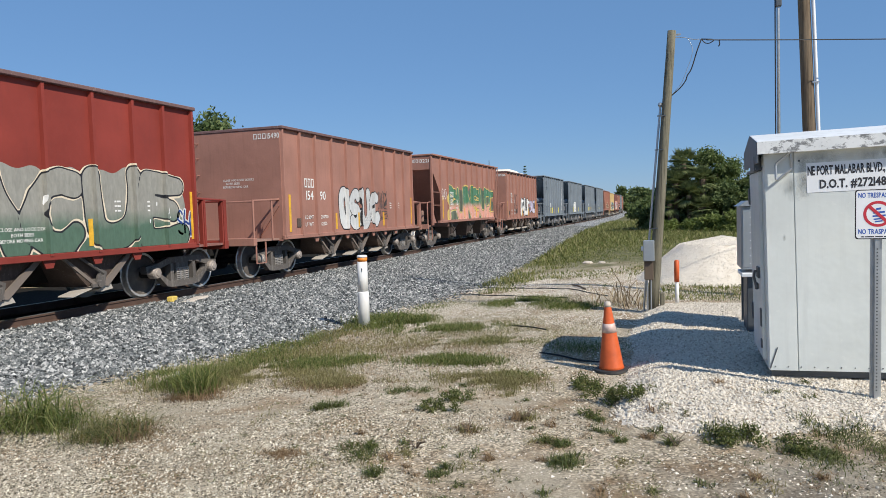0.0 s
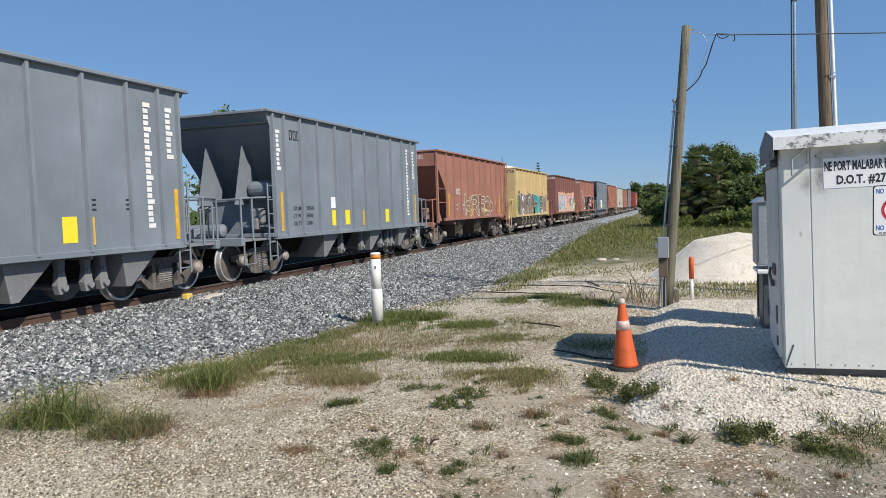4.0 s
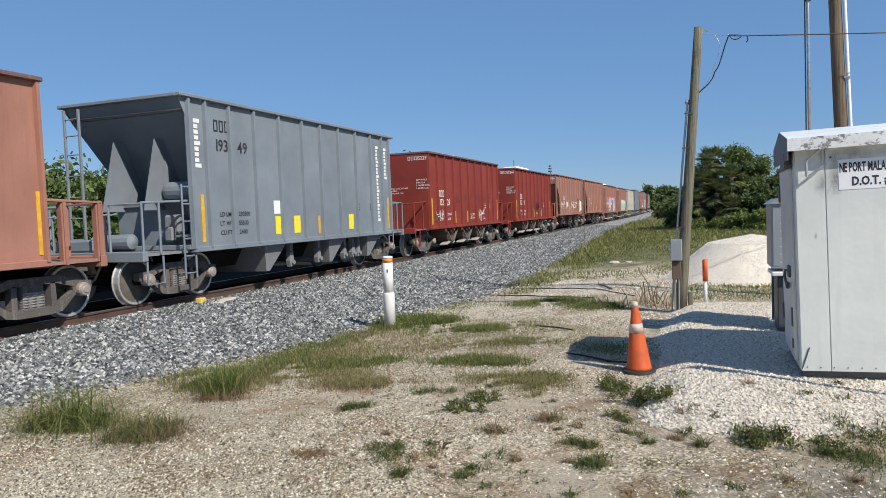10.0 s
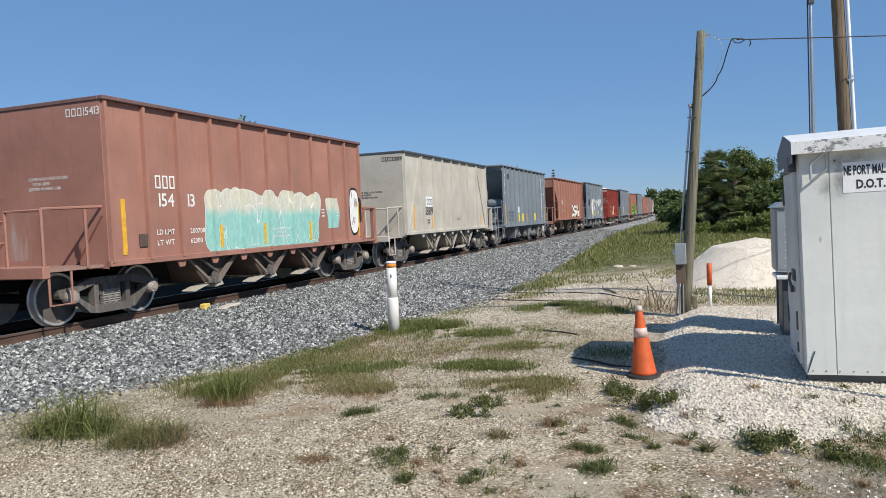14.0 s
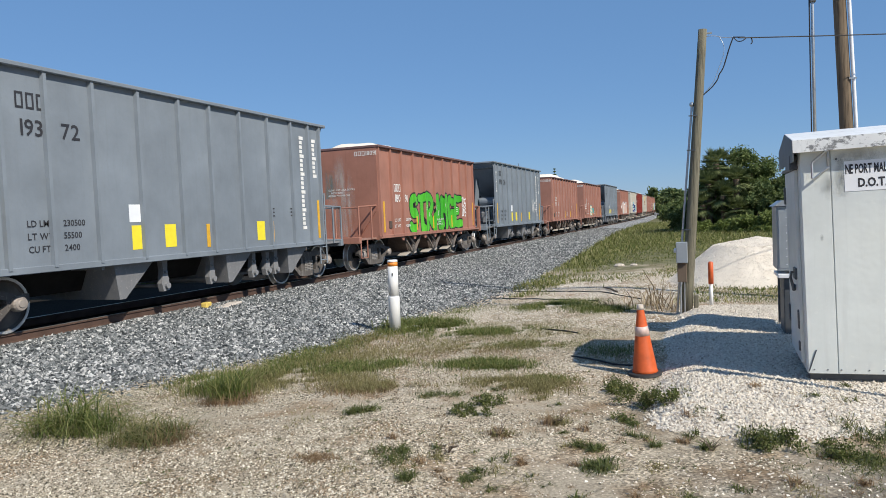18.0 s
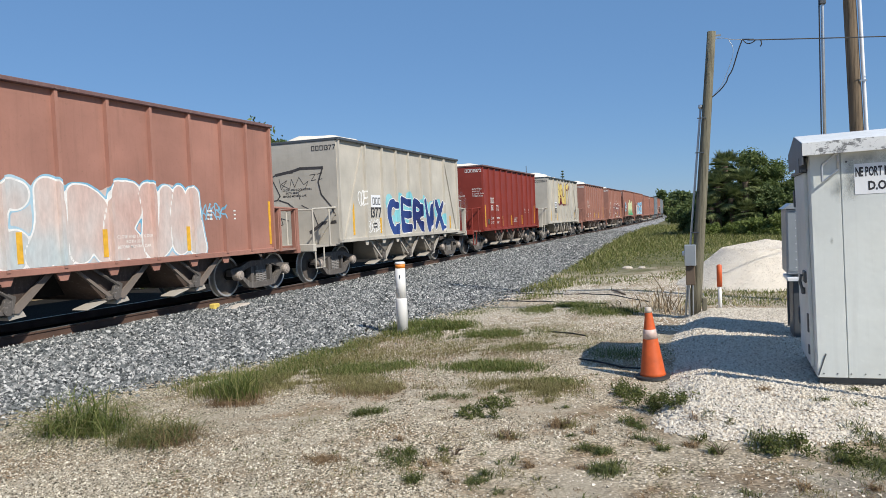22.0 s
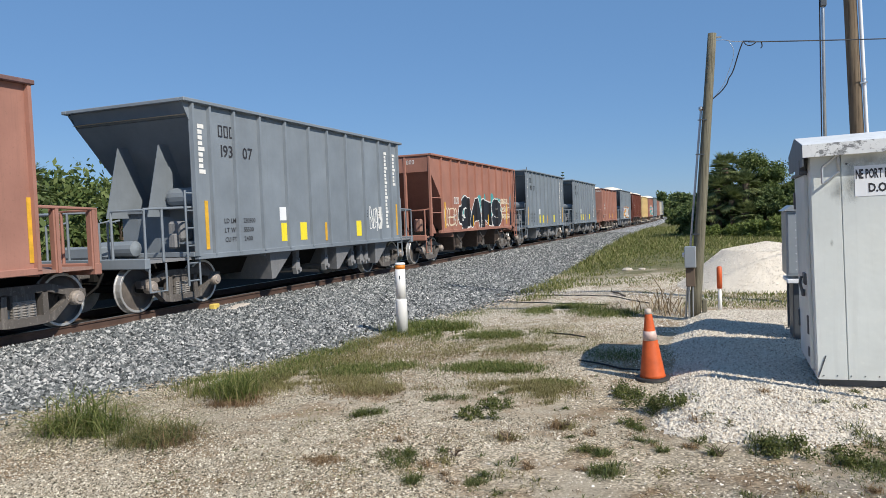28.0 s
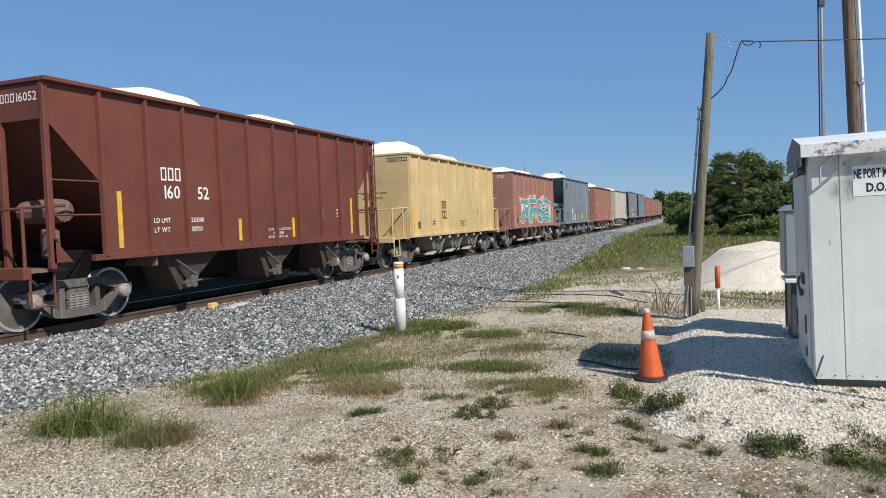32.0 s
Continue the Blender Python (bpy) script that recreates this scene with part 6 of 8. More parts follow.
piece(22, "I", 2.75, 3.5, 1.55, 2.3, "mint", "mint", None, None, "small faded mint block", 0.2, 0.01, spark=False, ground="mint")
tag(22, -1.6, 2.0, 1.25, 2.1, "white", 12, 9, 0.022)
blob(22, 4.1, 4.72, 1.2, 2.6, "white", "black", 53)
piece(25, "OSA", 0.5, 3.6, 1.2, 2.2, "white", "black", None, None, "white graffiti letters outlined in black", 0.14)
piece(26, "UGNUS", -2.35, 4.2, 1.08, 2.5, "steel", "black", None, "silver", "silver-grey graffiti letters outlined in black", 0.16, 0.025)
blob(26, -3.75, -3.15, 2.15, 2.7, "black", "black", 54, "small black sprayed starburst")
tag(27, -2.0, 1.0, 1.15, 2.07, "cream", 57, 6, 0.02)
piece(29, "STRANGE", -2.35, 3.0, 1.08, 2.5, "green", "black", None, None, "bright green bubble graffiti outlined in black", 0.165, 0.05)
piece(29, "KOS", 3.08, 3.76, 1.95, 2.35, "white", "white", None, None, "white sprayed letters", 0.07, 0.01, spark=False)
piece(29, "TOPS", 3.08, 3.76, 1.55, 1.9, "white", "white", None, None, "white sprayed letters", 0.07, 0.01, spark=False)
tag(30, 2.9, 3.6, 1.6, 2.4, "silver", 11, 5, 0.04)
piece(32, "S", -1.55, -0.75, 1.15, 2.0, "cream", "teal", None, None, "cream and green sprayed letter", 0.18)
blob(32, -0.35, 0.1, 1.35, 1.8, "teal", "teal", 56, "teal sprayed star")
tag(32, -4.05, -3.7, 1.7, 2.15, "white", 57, 3, 0.04)
piece(34, "CARRUM", -2.3, 2.3, 1.05, 2.45, "palepink", "white", "sky", None, "faded pink and white graffiti letters", 0.24, 0.03, 0.03, spark=False, ground="palepink")
tag(34, 2.4, 3.0, 1.75, 2.1, "sky", 58, 5, 0.03)
tag(34, -4.5, -3.9, 1.7, 2.3, "white", 59, 3, 0.025)
piece(35, "CERVX", -1.75, 3.3, 1.15, 2.35, "navy", "white", None, "cyan", "navy graffiti letters on a cyan cloud", 0.17, 0.03, slack=0.6, spark=False)
end_tag = Shape()
for line, thick in ((((-1.3, 2.55), (-1.05, 2.95), (-0.72, 3.05)), 0.07), (((-0.95, 2.05), (-0.9, 2.25), (-0.45, 2.3), (-0.35, 2.42), (-0.62, 2.95), (-0.4, 3.05), (0.1, 3.06)), 0.035), (((-0.45, 3.02), (0.1, 3.1), (0.35, 3.16), (1.08, 3.14)), 0.08),
                    (((1.08, 3.14), (0.92, 2.75), (1.0, 2.4), (1.3, 2.05), (1.42, 1.8)), 0.045), (((-0.4, 2.3), (-0.1, 2.2), (0.1, 2.05)), 0.04), (((0.35, 2.12), (0.7, 1.95), (0.85, 1.55)), 0.03), (((0.6, 1.35), (1.0, 1.6), (1.42, 1.62)), 0.09),
                    (((-0.36, 2.9), (-0.3, 2.6), (-0.1, 2.85), (-0.3, 2.75), (-0.02, 2.6), (0.05, 2.88), (0.15, 2.65), (0.3, 2.92), (0.45, 2.7), (0.6, 2.8), (0.5, 2.6), (0.25, 2.5), (0.3, 2.3)), 0.016), (((0.66, 2.96), (0.84, 2.98), (0.7, 2.8), (0.85, 2.82)), 0.018), (((0.9, 2.97), (1.05, 3.0), (0.92, 2.8), (1.05, 2.84)), 0.018),
                    (((-0.85, 1.75), (-0.5, 1.85), (-0.6, 1.5), (-0.3, 1.6), (-0.35, 1.78), (-0.1, 1.7)), 0.022)):
    for n, ((a, b), (c, d)) in enumerate(zip(line, line[1:])):
        l = math.hypot(c - a, d - b)
        ux, uz, ex, ez = (d - b) / l * thick / 2, -(c - a) / l * thick / 2, (c - a) / l * thick * 0.3, (d - b) / l * thick * 0.3
        y = -KIND["C"]["half"] - 0.004 - n * 1e-4
        end_tag.add([(a - ux - ex, y, b - uz - ez), (c - ux + ex, y, d - uz + ez), (c + ux + ex, y, d + uz + ez), (a + ux - ex, y, b + uz - ez)], [(0, 1, 2, 3)])
part("graffiti", end_tag, INK["soot"], CARS[35], "black sprayed outline on the end sheet")["kind"] = "stuff"
tag(35, -3.54, -3.17, 2.05, 2.54, "white", 60, 3, 0.045)
tag(35, -3.0, -2.2, 1.25, 1.65, "white", 61, 7, 0.03)
piece(37, "SRAT", -2.0, 1.85, 2.3, 3.72, "gold", "maroon", None, None, "pale gold graffiti letters outlined in maroon", 0.2, 0.03, drop=(0.10, -0.12), slack=0.3, spark=False)
tag(37, 2.3, 3.0, 1.3, 1.75, "silver", 62, 6, 0.025)
tag(37, 3.5, 4.2, 1.15, 1.9, "black", 63, 6, 0.028)
piece(39, "MUSTR", -1.5, 3.2, 1.12, 2.5, "brick", "white", "soot", None, "brown graffiti letters outlined in white", 0.21, 0.05, 0.02, spark=False)
tag(39, -4.2, -3.5, 1.55, 2.0, "white", 64, 6, 0.02)
for cy, cz, cl in ((-1.75, 1.75, 0.3), (0.9, 2.75, 0.2), (3.55, 1.8, 0.22)):
    sh = Shape()
    for a, b in ((cl, 0.018), (0.018, cl)):
        sh.add([(PANEL + (0.0045 if a > b else 0.0049), cy + u * a, cz + w * b) for u, w in ((-1, 0), (0, -1), (1, 0), (0, 1))], [(0, 1, 2, 3)])
    finish(39, sh, [INK["white"]], "white sprayed four-pointed star")
piece(40, "NBS", -4.3, -3.0, 1.6, 2.6, "sky", "soot", None, "violet", "blue graffiti letters", 0.1)
piece(40, "AESIEL", -1.2, 3.4, 1.05, 2.7, "leaf", "mint", None, "leaf", "green and white graffiti letters", 0.22, 0.02, ground="leaf")
tag(40, -2.9, -1.9, 1.3, 2.0, "black", 65, 6, 0.035)
piece(41, "KESTSE", -3.0, 4.4, 1.05, 2.8, "sky", "white", "navy", None, "sky-blue and white graffiti letters", 0.16, 0.03, 0.03)
blob(41, -4.3, -3.1, 1.1, 2.5, "palepink", "brown", 66)
tag(43, 1.6, 2.4, 1.45, 2.0, "black", 67, 6, 0.03)
tag(44, 2.85, 3.5, 1.35, 2.05, "white", 10, 6, 0.03)
piece(45, "GARS", -2.7, 3.25, 1.2, 2.5, "black", "white", None, "teal", "large black graffiti letters outlined in white", 0.26, 0.045, spark=False)
for n in range(3):
    tag(45, 3.2, 4.4, 1.5 + n * 0.36, 1.8 + n * 0.36, "cream", 68 + n, 9, 0.04)
tag(45, -4.3, -3.0, 1.3, 2.1, "cream", 72, 5, 0.05)
piece(49, "ZURAYUK", -2.2, 2.6, 1.1, 2.3, "silver", "black", "orange", None, "silver graffiti letters with an orange edge", 0.12, 0.035, 0.05)
tag(49, -3.05, -2.4, 1.85, 2.2, "purple", 73, 4, 0.05)
piece(52, "RFSE", -3.0, 3.9, 1.2, 2.6, "teal", "white", "red", "palepink", "teal and white graffiti letters", 0.16)
piece(56, "CO", -1.0, 1.2, 1.2, 2.2, "gold", "black", None, None, "yellow graffiti letters", 0.15)
# two darker fresh patches of paint
for n, (cy, cz, cl) in enumerate(((-1.35, 1.55, 0.24), (-0.25, 1.38, 0.17))):
    finish(43, Shape().add([(PANEL + 0.0045, cy + cl * (1 + 0.35 * math.sin(2.7 * k + n)) * math.cos(k * 0.5236), cz + cl * (1 + 0.3 * math.cos(3.1 * k)) * math.sin(k * 0.5236)) for k in range(12)], [tuple(range(12))]), [COAT["k"]], "dark brown patch of touch-up paint")

# white lime runs and faded patches down some ends
def wash(name, col, amount):
    m, nt, b = surface(name, 0.8, 0, 0.1)
    b.inputs["Base Color"].default_value = (*col, 1)
    runs = noise_of(nt, scaled(nt, (4, 4, 0.45)), 1.6, 5, 0.65)
    k = nt.nodes.new("ShaderNodeMapRange")
    k.inputs["From Min"].default_value, k.inputs["From Max"].default_value, k.inputs["To Max"].default_value = 0.40, 0.74, amount
    nt.links.new(runs, k.inputs["Value"])
    co = nt.nodes.new("ShaderNodeTexCoord")
    mp = nt.nodes.new("ShaderNodeMapping")
    mp.inputs["Location"].default_value, mp.inputs["Scale"].default_value = (-1, 0, -0.55), (2, 0, 1.55)
    nt.links.new(co.outputs["Generated"], mp.inputs["Vector"])
    g = nt.nodes.new("ShaderNodeTexGradient")
    g.gradient_type = "SPHERICAL"
    nt.links.new(mp.outputs["Vector"], g.inputs["Vector"])
    f = nt.nodes.new("ShaderNodeMath")
    f.operation, f.use_clamp = "MULTIPLY", True
    nt.links.new(k.outputs["Result"], f.inputs[0])
    nt.links.new(ramp(nt, g.outputs["Fac"], ((0.0, (0, 0, 0)), (0.45, (1, 1, 1)))), f.inputs[1])
    nt.links.new(f.outputs[0], b.inputs["Alpha"])
    return m


LIME, TEAL_WASH = wash("dried_lime_runs", (0.62, 0.58, 0.54), 0.75), wash("faded_teal_spray", (0.18, 0.34, 0.34), 0.8)
for i, ink, x0, x1, z0, z1 in ((36, LIME, -1.2, 0.9, 1.02, 3.3), (36, LIME, -0.6, 0.5, 1.02, 2.6), (38, LIME, -1.0, 1.2, 1.3, 3.4), (29, TEAL_WASH, -0.9, 0.1, 2.3, 3.3), (29, LIME, -0.35, 0.75, 1.05, 3.75), (22, LIME, -0.9, -0.2, 1.1, 2.4)):
    h = -KIND["B"]["half"] - 0.004
    part("stain", Shape().add([(x0, h, z0), (x1, h, z0), (x1 - 0.12, h, z1), (x0 + 0.15, h, z1)], [(0, 1, 2, 3)]), ink, CARS[i], "pale dried runs down the end sheet")


# ---- signal hut and what stands round it ----
def z_at(x, y):
    return float(land(x, y))


def smudge(amount):
    """A soft-edged grey stain over the middle of a flat piece."""
    m, nt, b = surface("soot_smudge", 0.8, 0, 0.1)
    b.inputs["Base Color"].default_value = (0.26, 0.27, 0.26, 1)
    co = nt.nodes.new("ShaderNodeTexCoord")
    mp = nt.nodes.new("ShaderNodeMapping")
    mp.inputs["Location"].default_value, mp.inputs["Scale"].default_value = (-1, 0, -1), (2, 0, 2)
    nt.links.new(co.outputs["Generated"], mp.inputs["Vector"])
    g = nt.nodes.new("ShaderNodeTexGradient")
    g.gradient_type = "SPHERICAL"
    nt.links.new(mp.outputs["Vector"], g.inputs["Vector"])
    f = nt.nodes.new("ShaderNodeMath")
    f.operation = "MULTIPLY"
    nt.links.new(ramp(nt, noise_of(nt, scaled(nt, (1, 1, 0.5)), 9, 4), ((0.35, (0, 0, 0)), (0.7, (amount * 1.6,) * 3))), f.inputs[0])
    nt.links.new(g.outputs["Fac"], f.inputs[1])
    nt.links.new(f.outputs[0], b.inputs["Alpha"])
    return m


def signal_hut():
    hut = thing("signal_hut", "white aluminium railway signal hut on piers in white gravel", "signal hut", at=pose(0.745, 6.56, 0, 0, -1.1, -0.8))
    W, D, Z0, Z1 = 2.44, 1.20, 0.20, 2.07
    part("wall", Shape().box(0, W, 0, D, Z0, Z1, 0.008), ALU, hut)
    seams = (0.228, 0.95, 1.7)
    edges = (0.004,) + seams + (W - 0.004,)
    for a, b in zip(edges, edges[1:]):
        part("panel", Shape().box(a + 0.004, b - 0.004, -0.012, 0.001, Z0 + 0.002, Z1 - 0.006, 0.002), ALU, hut)
    part("roof", Shape().prism(((-0.06, Z1 - 0.01), (-0.10, Z1 - 0.005), (-0.10, Z1 + 0.075), (D * 0.5, Z1 + 0.19), (D + 0.10, Z1 + 0.075), (D + 0.10, Z1 - 0.005), (D + 0.06, Z1 - 0.01)), "x", -0.05, W + 0.05), ROOF_ALU, hut, "chalky white sheet roof with grey stains")
    part("fascia", Shape().box(-0.052, W + 0.052, -0.104, -0.098, Z1 - 0.03, Z1 + 0.074, 0.001), PEELED, hut, "white fascia with bare grey patches")
    part("gable_trim", Shape().prism(((-0.10, Z1 - 0.10), (-0.10, Z1 + 0.07), (D * 0.5, Z1 + 0.185), (D + 0.1, Z1 + 0.07), (D + 0.1, Z1 - 0.10)), "x", -0.055, -0.045), DARK_GREY, hut)
    part("vent", Shape().box(-0.06, 0.0, 0.15, 0.55, Z1 - 0.16, Z1 - 0.03, 0.005), DARK_GREY, hut)
    door = part("door", Shape().box(-0.03, 0.001, 0.14, 1.02, Z0 + 0.06, Z1 - 0.16, 0.006), ALU, hut, "side door")
    part("door_handle", Shape().tube([(-0.03, 0.30, 1.02), (-0.065, 0.30, 1.03), (-0.075, 0.30, 0.98), (-0.055, 0.30, 0.88)], 0.012, 6).box(-0.05, -0.028, 0.20, 0.36, 0.97, 1.07, 0.006), DARK_GREY, door)
    part("padlock", Shape().box(-0.065, -0.035, 0.315, 0.365, 0.86, 0.92, 0.006), DARK_GREY, door)
    part("hinge", Shape().box(-0.045, -0.028, 0.98, 1.04, 1.62, 1.78, 0.004).box(-0.045, -0.028, 0.98, 1.04, 0.5, 0.66, 0.004), DARK_GREY, door)
    part("drip_rail", Shape().box(-0.05, 0.0, 0.1, 1.1, Z1 - 0.15, Z1 - 0.13), DARK_GREY, hut)
    part("lifting_handle", Shape().tube([(0.212, -0.012, Z1 - 0.018), (0.208, -0.04, Z1 - 0.02), (0.093, -0.055, Z1 - 0.115), (0.089, -0.055, Z1 - 0.13), (0.089, -0.055, Z1 - 0.245), (0.097, -0.055, Z1 - 0.25), (0.208, -0.04, Z1 - 0.165), (0.212, -0.012, Z1 - 0.16), (0.212, -0.03, Z1 - 0.09), (0.210, -0.03, Z1 - 0.02)], 0.011, 6), GALV, hut, "bent steel lifting handle")
    for i in range(24):
        part("rivet", Shape().lathe(((0.006, 0), (0.005, -0.005), (0.002, -0.006)), "y", at=(0.05 + i * 0.1, -0.012, Z0 + 0.035), n=7), DARK_GREY, hut)
    part("rivet", Shape().lathe(((0.009, 0), (0.006, -0.006), (0.002, -0.007)), "y", at=(0.272, -0.012, Z1 - 0.10), n=8), DARK_GREY, hut)
    for z, h in ((0.55, 0.16), (0.36, 0.08)):
        part("hasp_plate", Shape().box(-0.042, -0.028, 0.15, 0.21, z, z + h, 0.003), DARK_GREY, door)
    # soot round the handle, the board and the roof's edge
    for u0, u1, w0, w1, k in ((0.10, 0.34, 1.62, 1.88, 0.55), (0.22, 0.60, 1.90, 2.05, 0.6), (0.24, 0.40, 1.64, 1.98, 0.5), (0.13, 0.16, 1.30, 1.37, 0.5), (0.62, 1.1, 1.50, 1.74, 0.3), (0.5, 1.3, 1.93, 2.05, 0.5)):
        part("smudge", Shape().add([(u0, -0.0128, w0), (u1, -0.0128, w0), (u1, -0.0128, w1), (u0, -0.0128, w1)], [(0, 1, 2, 3)]), smudge(k), hut, "grey soot smudge on white paint")
    for x, y in ((0.25, 0.2), (W - 0.25, 0.2), (0.25, D - 0.2), (W - 0.25, D - 0.2)):
        part("pier", Shape().box(x - 0.15, x + 0.15, y - 0.15, y + 0.15, -0.1, Z0), STONE_PALE, hut)
    part("skid", Shape().box(0.02, W - 0.02, 0.04, 0.10, Z0 - 0.06, Z0 + 0.001).box(0.02, W - 0.02, D - 0.10, D - 0.04, Z0 - 0.06, Z0 + 0.001), DARK_GREY, hut)
    # location board
    plate = part("name_board", Shape().box(0.325, 1.30, -0.0150, -0.0125, 1.70, 1.945), SIGN_WHITE, hut, "white board with black lettering")
    at = lambda u, w: (u, -0.0165, w)
    part("lettering", write(Shape(), "NE PORT MALABAR BLVD., M", 0.335, 1.845, 0.072, at, 0.035, 0.605), BLACK_INK, plate, "black words NE PORT MALABAR BLVD")
    part("lettering", write(Shape(), "D.O.T. #272148", 0.423, 1.733, 0.068, at, 0.035, 0.475), BLACK_INK, plate, "black words D.O.T. and a number")
    part("stay_wire", Shape().tube([(0.07, -0.016, 0.40), (0.01, -0.016, 0.22)], 0.005, 5), DARK_GREY, hut)
    return hut


signal_hut()


def trespass_sign():
    s = thing("no_trespassing_sign", "no trespassing sign in red and blue on a perforated steel post", "sign", at=pose(1.415, 6.02, z_at(1.4, 6.0) - 0.03, 0, 0.3, 0))
    post = Shape()
    post.prism(((-0.038, 0.012), (-0.018, 0.012), (-0.014, -0.022), (0.014, -0.022), (0.018, 0.012), (0.038, 0.012), (0.038, 0.018), (0.014, 0.018), (0.010, -0.016), (-0.010, -0.016), (-0.014, 0.018), (-0.038, 0.018)), "z", 0, 1.58)
    part("post", post, GALV, s, "galvanised channel post")
    sh = Shape()
    for i in range(42):
        sh.lathe(((0.006, -0.0235), (0.006, -0.0225)), "y", at=(0, 0, 0.1 + i * 0.026), n=6)
    part("post_holes", sh, DARK_GREY, s)
    out = [(math.copysign(0.150 - 0.02, a) + 0.02 * math.cos(b), math.copysign(0.185 - 0.02, c) + 0.02 * math.sin(b)) for a, c, b in
           [(x, y, base + k * 0.3925) for x, y, base in ((1, 1, 0), (-1, 1, 1.5708), (-1, -1, 3.1416), (1, -1, 4.7124)) for k in range(5)]]
    zc = 1.425
    panel = part("sign_panel", Shape().prism([(a, zc + b) for a, b in out], "y", -0.030, -0.026), BLACK_INK, s, "white panel with a black edge")
    part("sign_face", Shape().prism([(a * 0.95, zc + b * 0.96) for a, b in out], "y", -0.0325, -0.0305), SIGN_WHITE, panel)
    at = lambda u, w: (u, -0.0335, w)
    part("lettering", write(write(Shape(), "NO TRESPASSING", -0.128, zc + 0.125, 0.036, at, 0.02, 0.256), "NO TRASPASAR", -0.128, zc - 0.145, 0.036, at, 0.02, 0.256), SIGN_BLUE, panel, "blue words")
    ring = Shape()
    n = 40
    for k in range(n):
        a, b = 2 * math.pi * k / n, 2 * math.pi * (k + 1) / n
        ring.add([at(r_ * math.cos(t), zc + 0.003 + r_ * math.sin(t)) for t, r_ in ((a, 0.096), (b, 0.096), (b, 0.076), (a, 0.076))], [(0, 1, 2, 3)])
    ring.add([(u, -0.0345, zc + 0.003 + w) for u, w in ((-0.066, 0.050), (-0.050, 0.066), (0.066, -0.050), (0.050, -0.066))], [(0, 1, 2, 3)])
    part("red_ring", ring, SIGN_RED, panel, "red ring with a slash")
    bl = Shape()
    for a, b, c, d in ((-0.012, 0.02, 0.03, 0.045), (-0.03, 0.045, 0.005, 0.018), (-0.035, 0.05, -0.02, -0.008), (-0.028, 0.03, -0.042, -0.032), (-0.02, 0.03, -0.06, -0.05)):
        bl.add([at(u, zc + w) for u, w in ((a, c), (b, c + 0.006), (b, d + 0.006), (a, d))], [(0, 1, 2, 3)])
    part("pictogram", bl, SIGN_BLUE, panel)
    part("small_print", bars(Shape(), -0.11, zc - 0.17, (0.02, 0.06, 0.05, 0.06), 0.008, at, 0.8), BLACK_INK, panel)
    return s


trespass_sign()


def traffic_cone():
    c = thing("traffic_cone", "faded orange traffic cone with a white collar", "traffic cone", at=pose(-0.63, 7.16, z_at(-0.63, 7.16) + 0.004, 1.5, -3.0, 20))
    part("base", Shape().lathe(((0.165, 0.0), (0.172, 0.012), (0.165, 0.032), (0.13, 0.038)), n=20), CONE_BASE, c, "black rubber base")
    part("body", Shape().lathe(((0.128, 0.033), (0.118, 0.06), (0.030, 0.68), (0.026, 0.70), (0.016, 0.703)), n=24), ORANGE_PVC, c, "orange plastic cone", True)
    r0 = lambda z: 0.118 + (0.030 - 0.118) * (z - 0.06) / 0.62 + 0.0022
    part("collar", Shape().lathe(((r0(0.40), 0.40), (r0(0.49), 0.49), (r0(0.49) - 0.004, 0.491)), n=24), plain("dirty_white_collar", (0.62, 0.46, 0.40), 0.5, 0, 0.25, 14), c, "dirty white reflective collar", True)
    part("tip", Shape().lathe(((0.0345, 0.655), (0.032, 0.68), (0.028, 0.703), (0.016, 0.706)), n=20), STONE_PALE, c, "worn whitish tip", True)
    return c


traffic_cone()


def pipe_marker():
    x, y = -4.78, 10.3
    p = thing("pipe_marker", "white pvc marker pipe with an orange band in the grass", "marker post", at=pose(x, y, z_at(x, y) - 0.02, 0.6, 0.4, 0))
    part("lower_pipe", Shape().lathe(((0.092, 0), (0.092, 0.58), (0.085, 0.60)), n=20), WHITE_PVC, p, smooth=True)
    part("upper_pipe", Shape().lathe(((0.080, 0.55), (0.080, 1.10)), n=20), WHITE_PVC, p, smooth=True)
    part("orange_band", Shape().lathe(((0.0815, 1.085), (0.0815, 1.15)), n=20), plain("orange_band", (0.75, 0.24, 0.03), 0.5), p, "orange band", True)
    part("cap", Shape().lathe(((0.084, 1.15), (0.084, 1.17), (0.07, 1.185)), n=20), WHITE_PVC, p, smooth=True)
    part("mark", Shape().box(0.02, 0.035, -0.085, -0.079, 0.93, 0.98), BLACK_INK, p)
    q = Shape().tube([(0, 0, 0), (0.10, 0.06, 0.02), (0.30, 0.22, 0.0)], 0.028, 8)
    one("drain_pipe", q, WHITE_PVC, "short white plastic pipe end lying in grass", "pipe", at=pose(x + 0.12, y + 0.12, z_at(x + 0.2, y + 0.3) + 0.02))


pipe_marker()


def striped_post():
    x, y = -0.00, 11.9
    p = thing("marker_post", "slim white marker post with an orange top", "marker post", at=pose(x, y, z_at(x, y) - 0.03, 0, 0, 0))
    part("post", Shape().lathe(((0.028, 0), (0.028, 0.44)), n=12), WHITE_PVC, p, smooth=True)
    part("orange_top", Shape().lathe(((0.040, 0.41), (0.040, 0.74), (0.02, 0.76)), n=12), ORANGE_PVC, p, "orange sleeve", True)


striped_post()


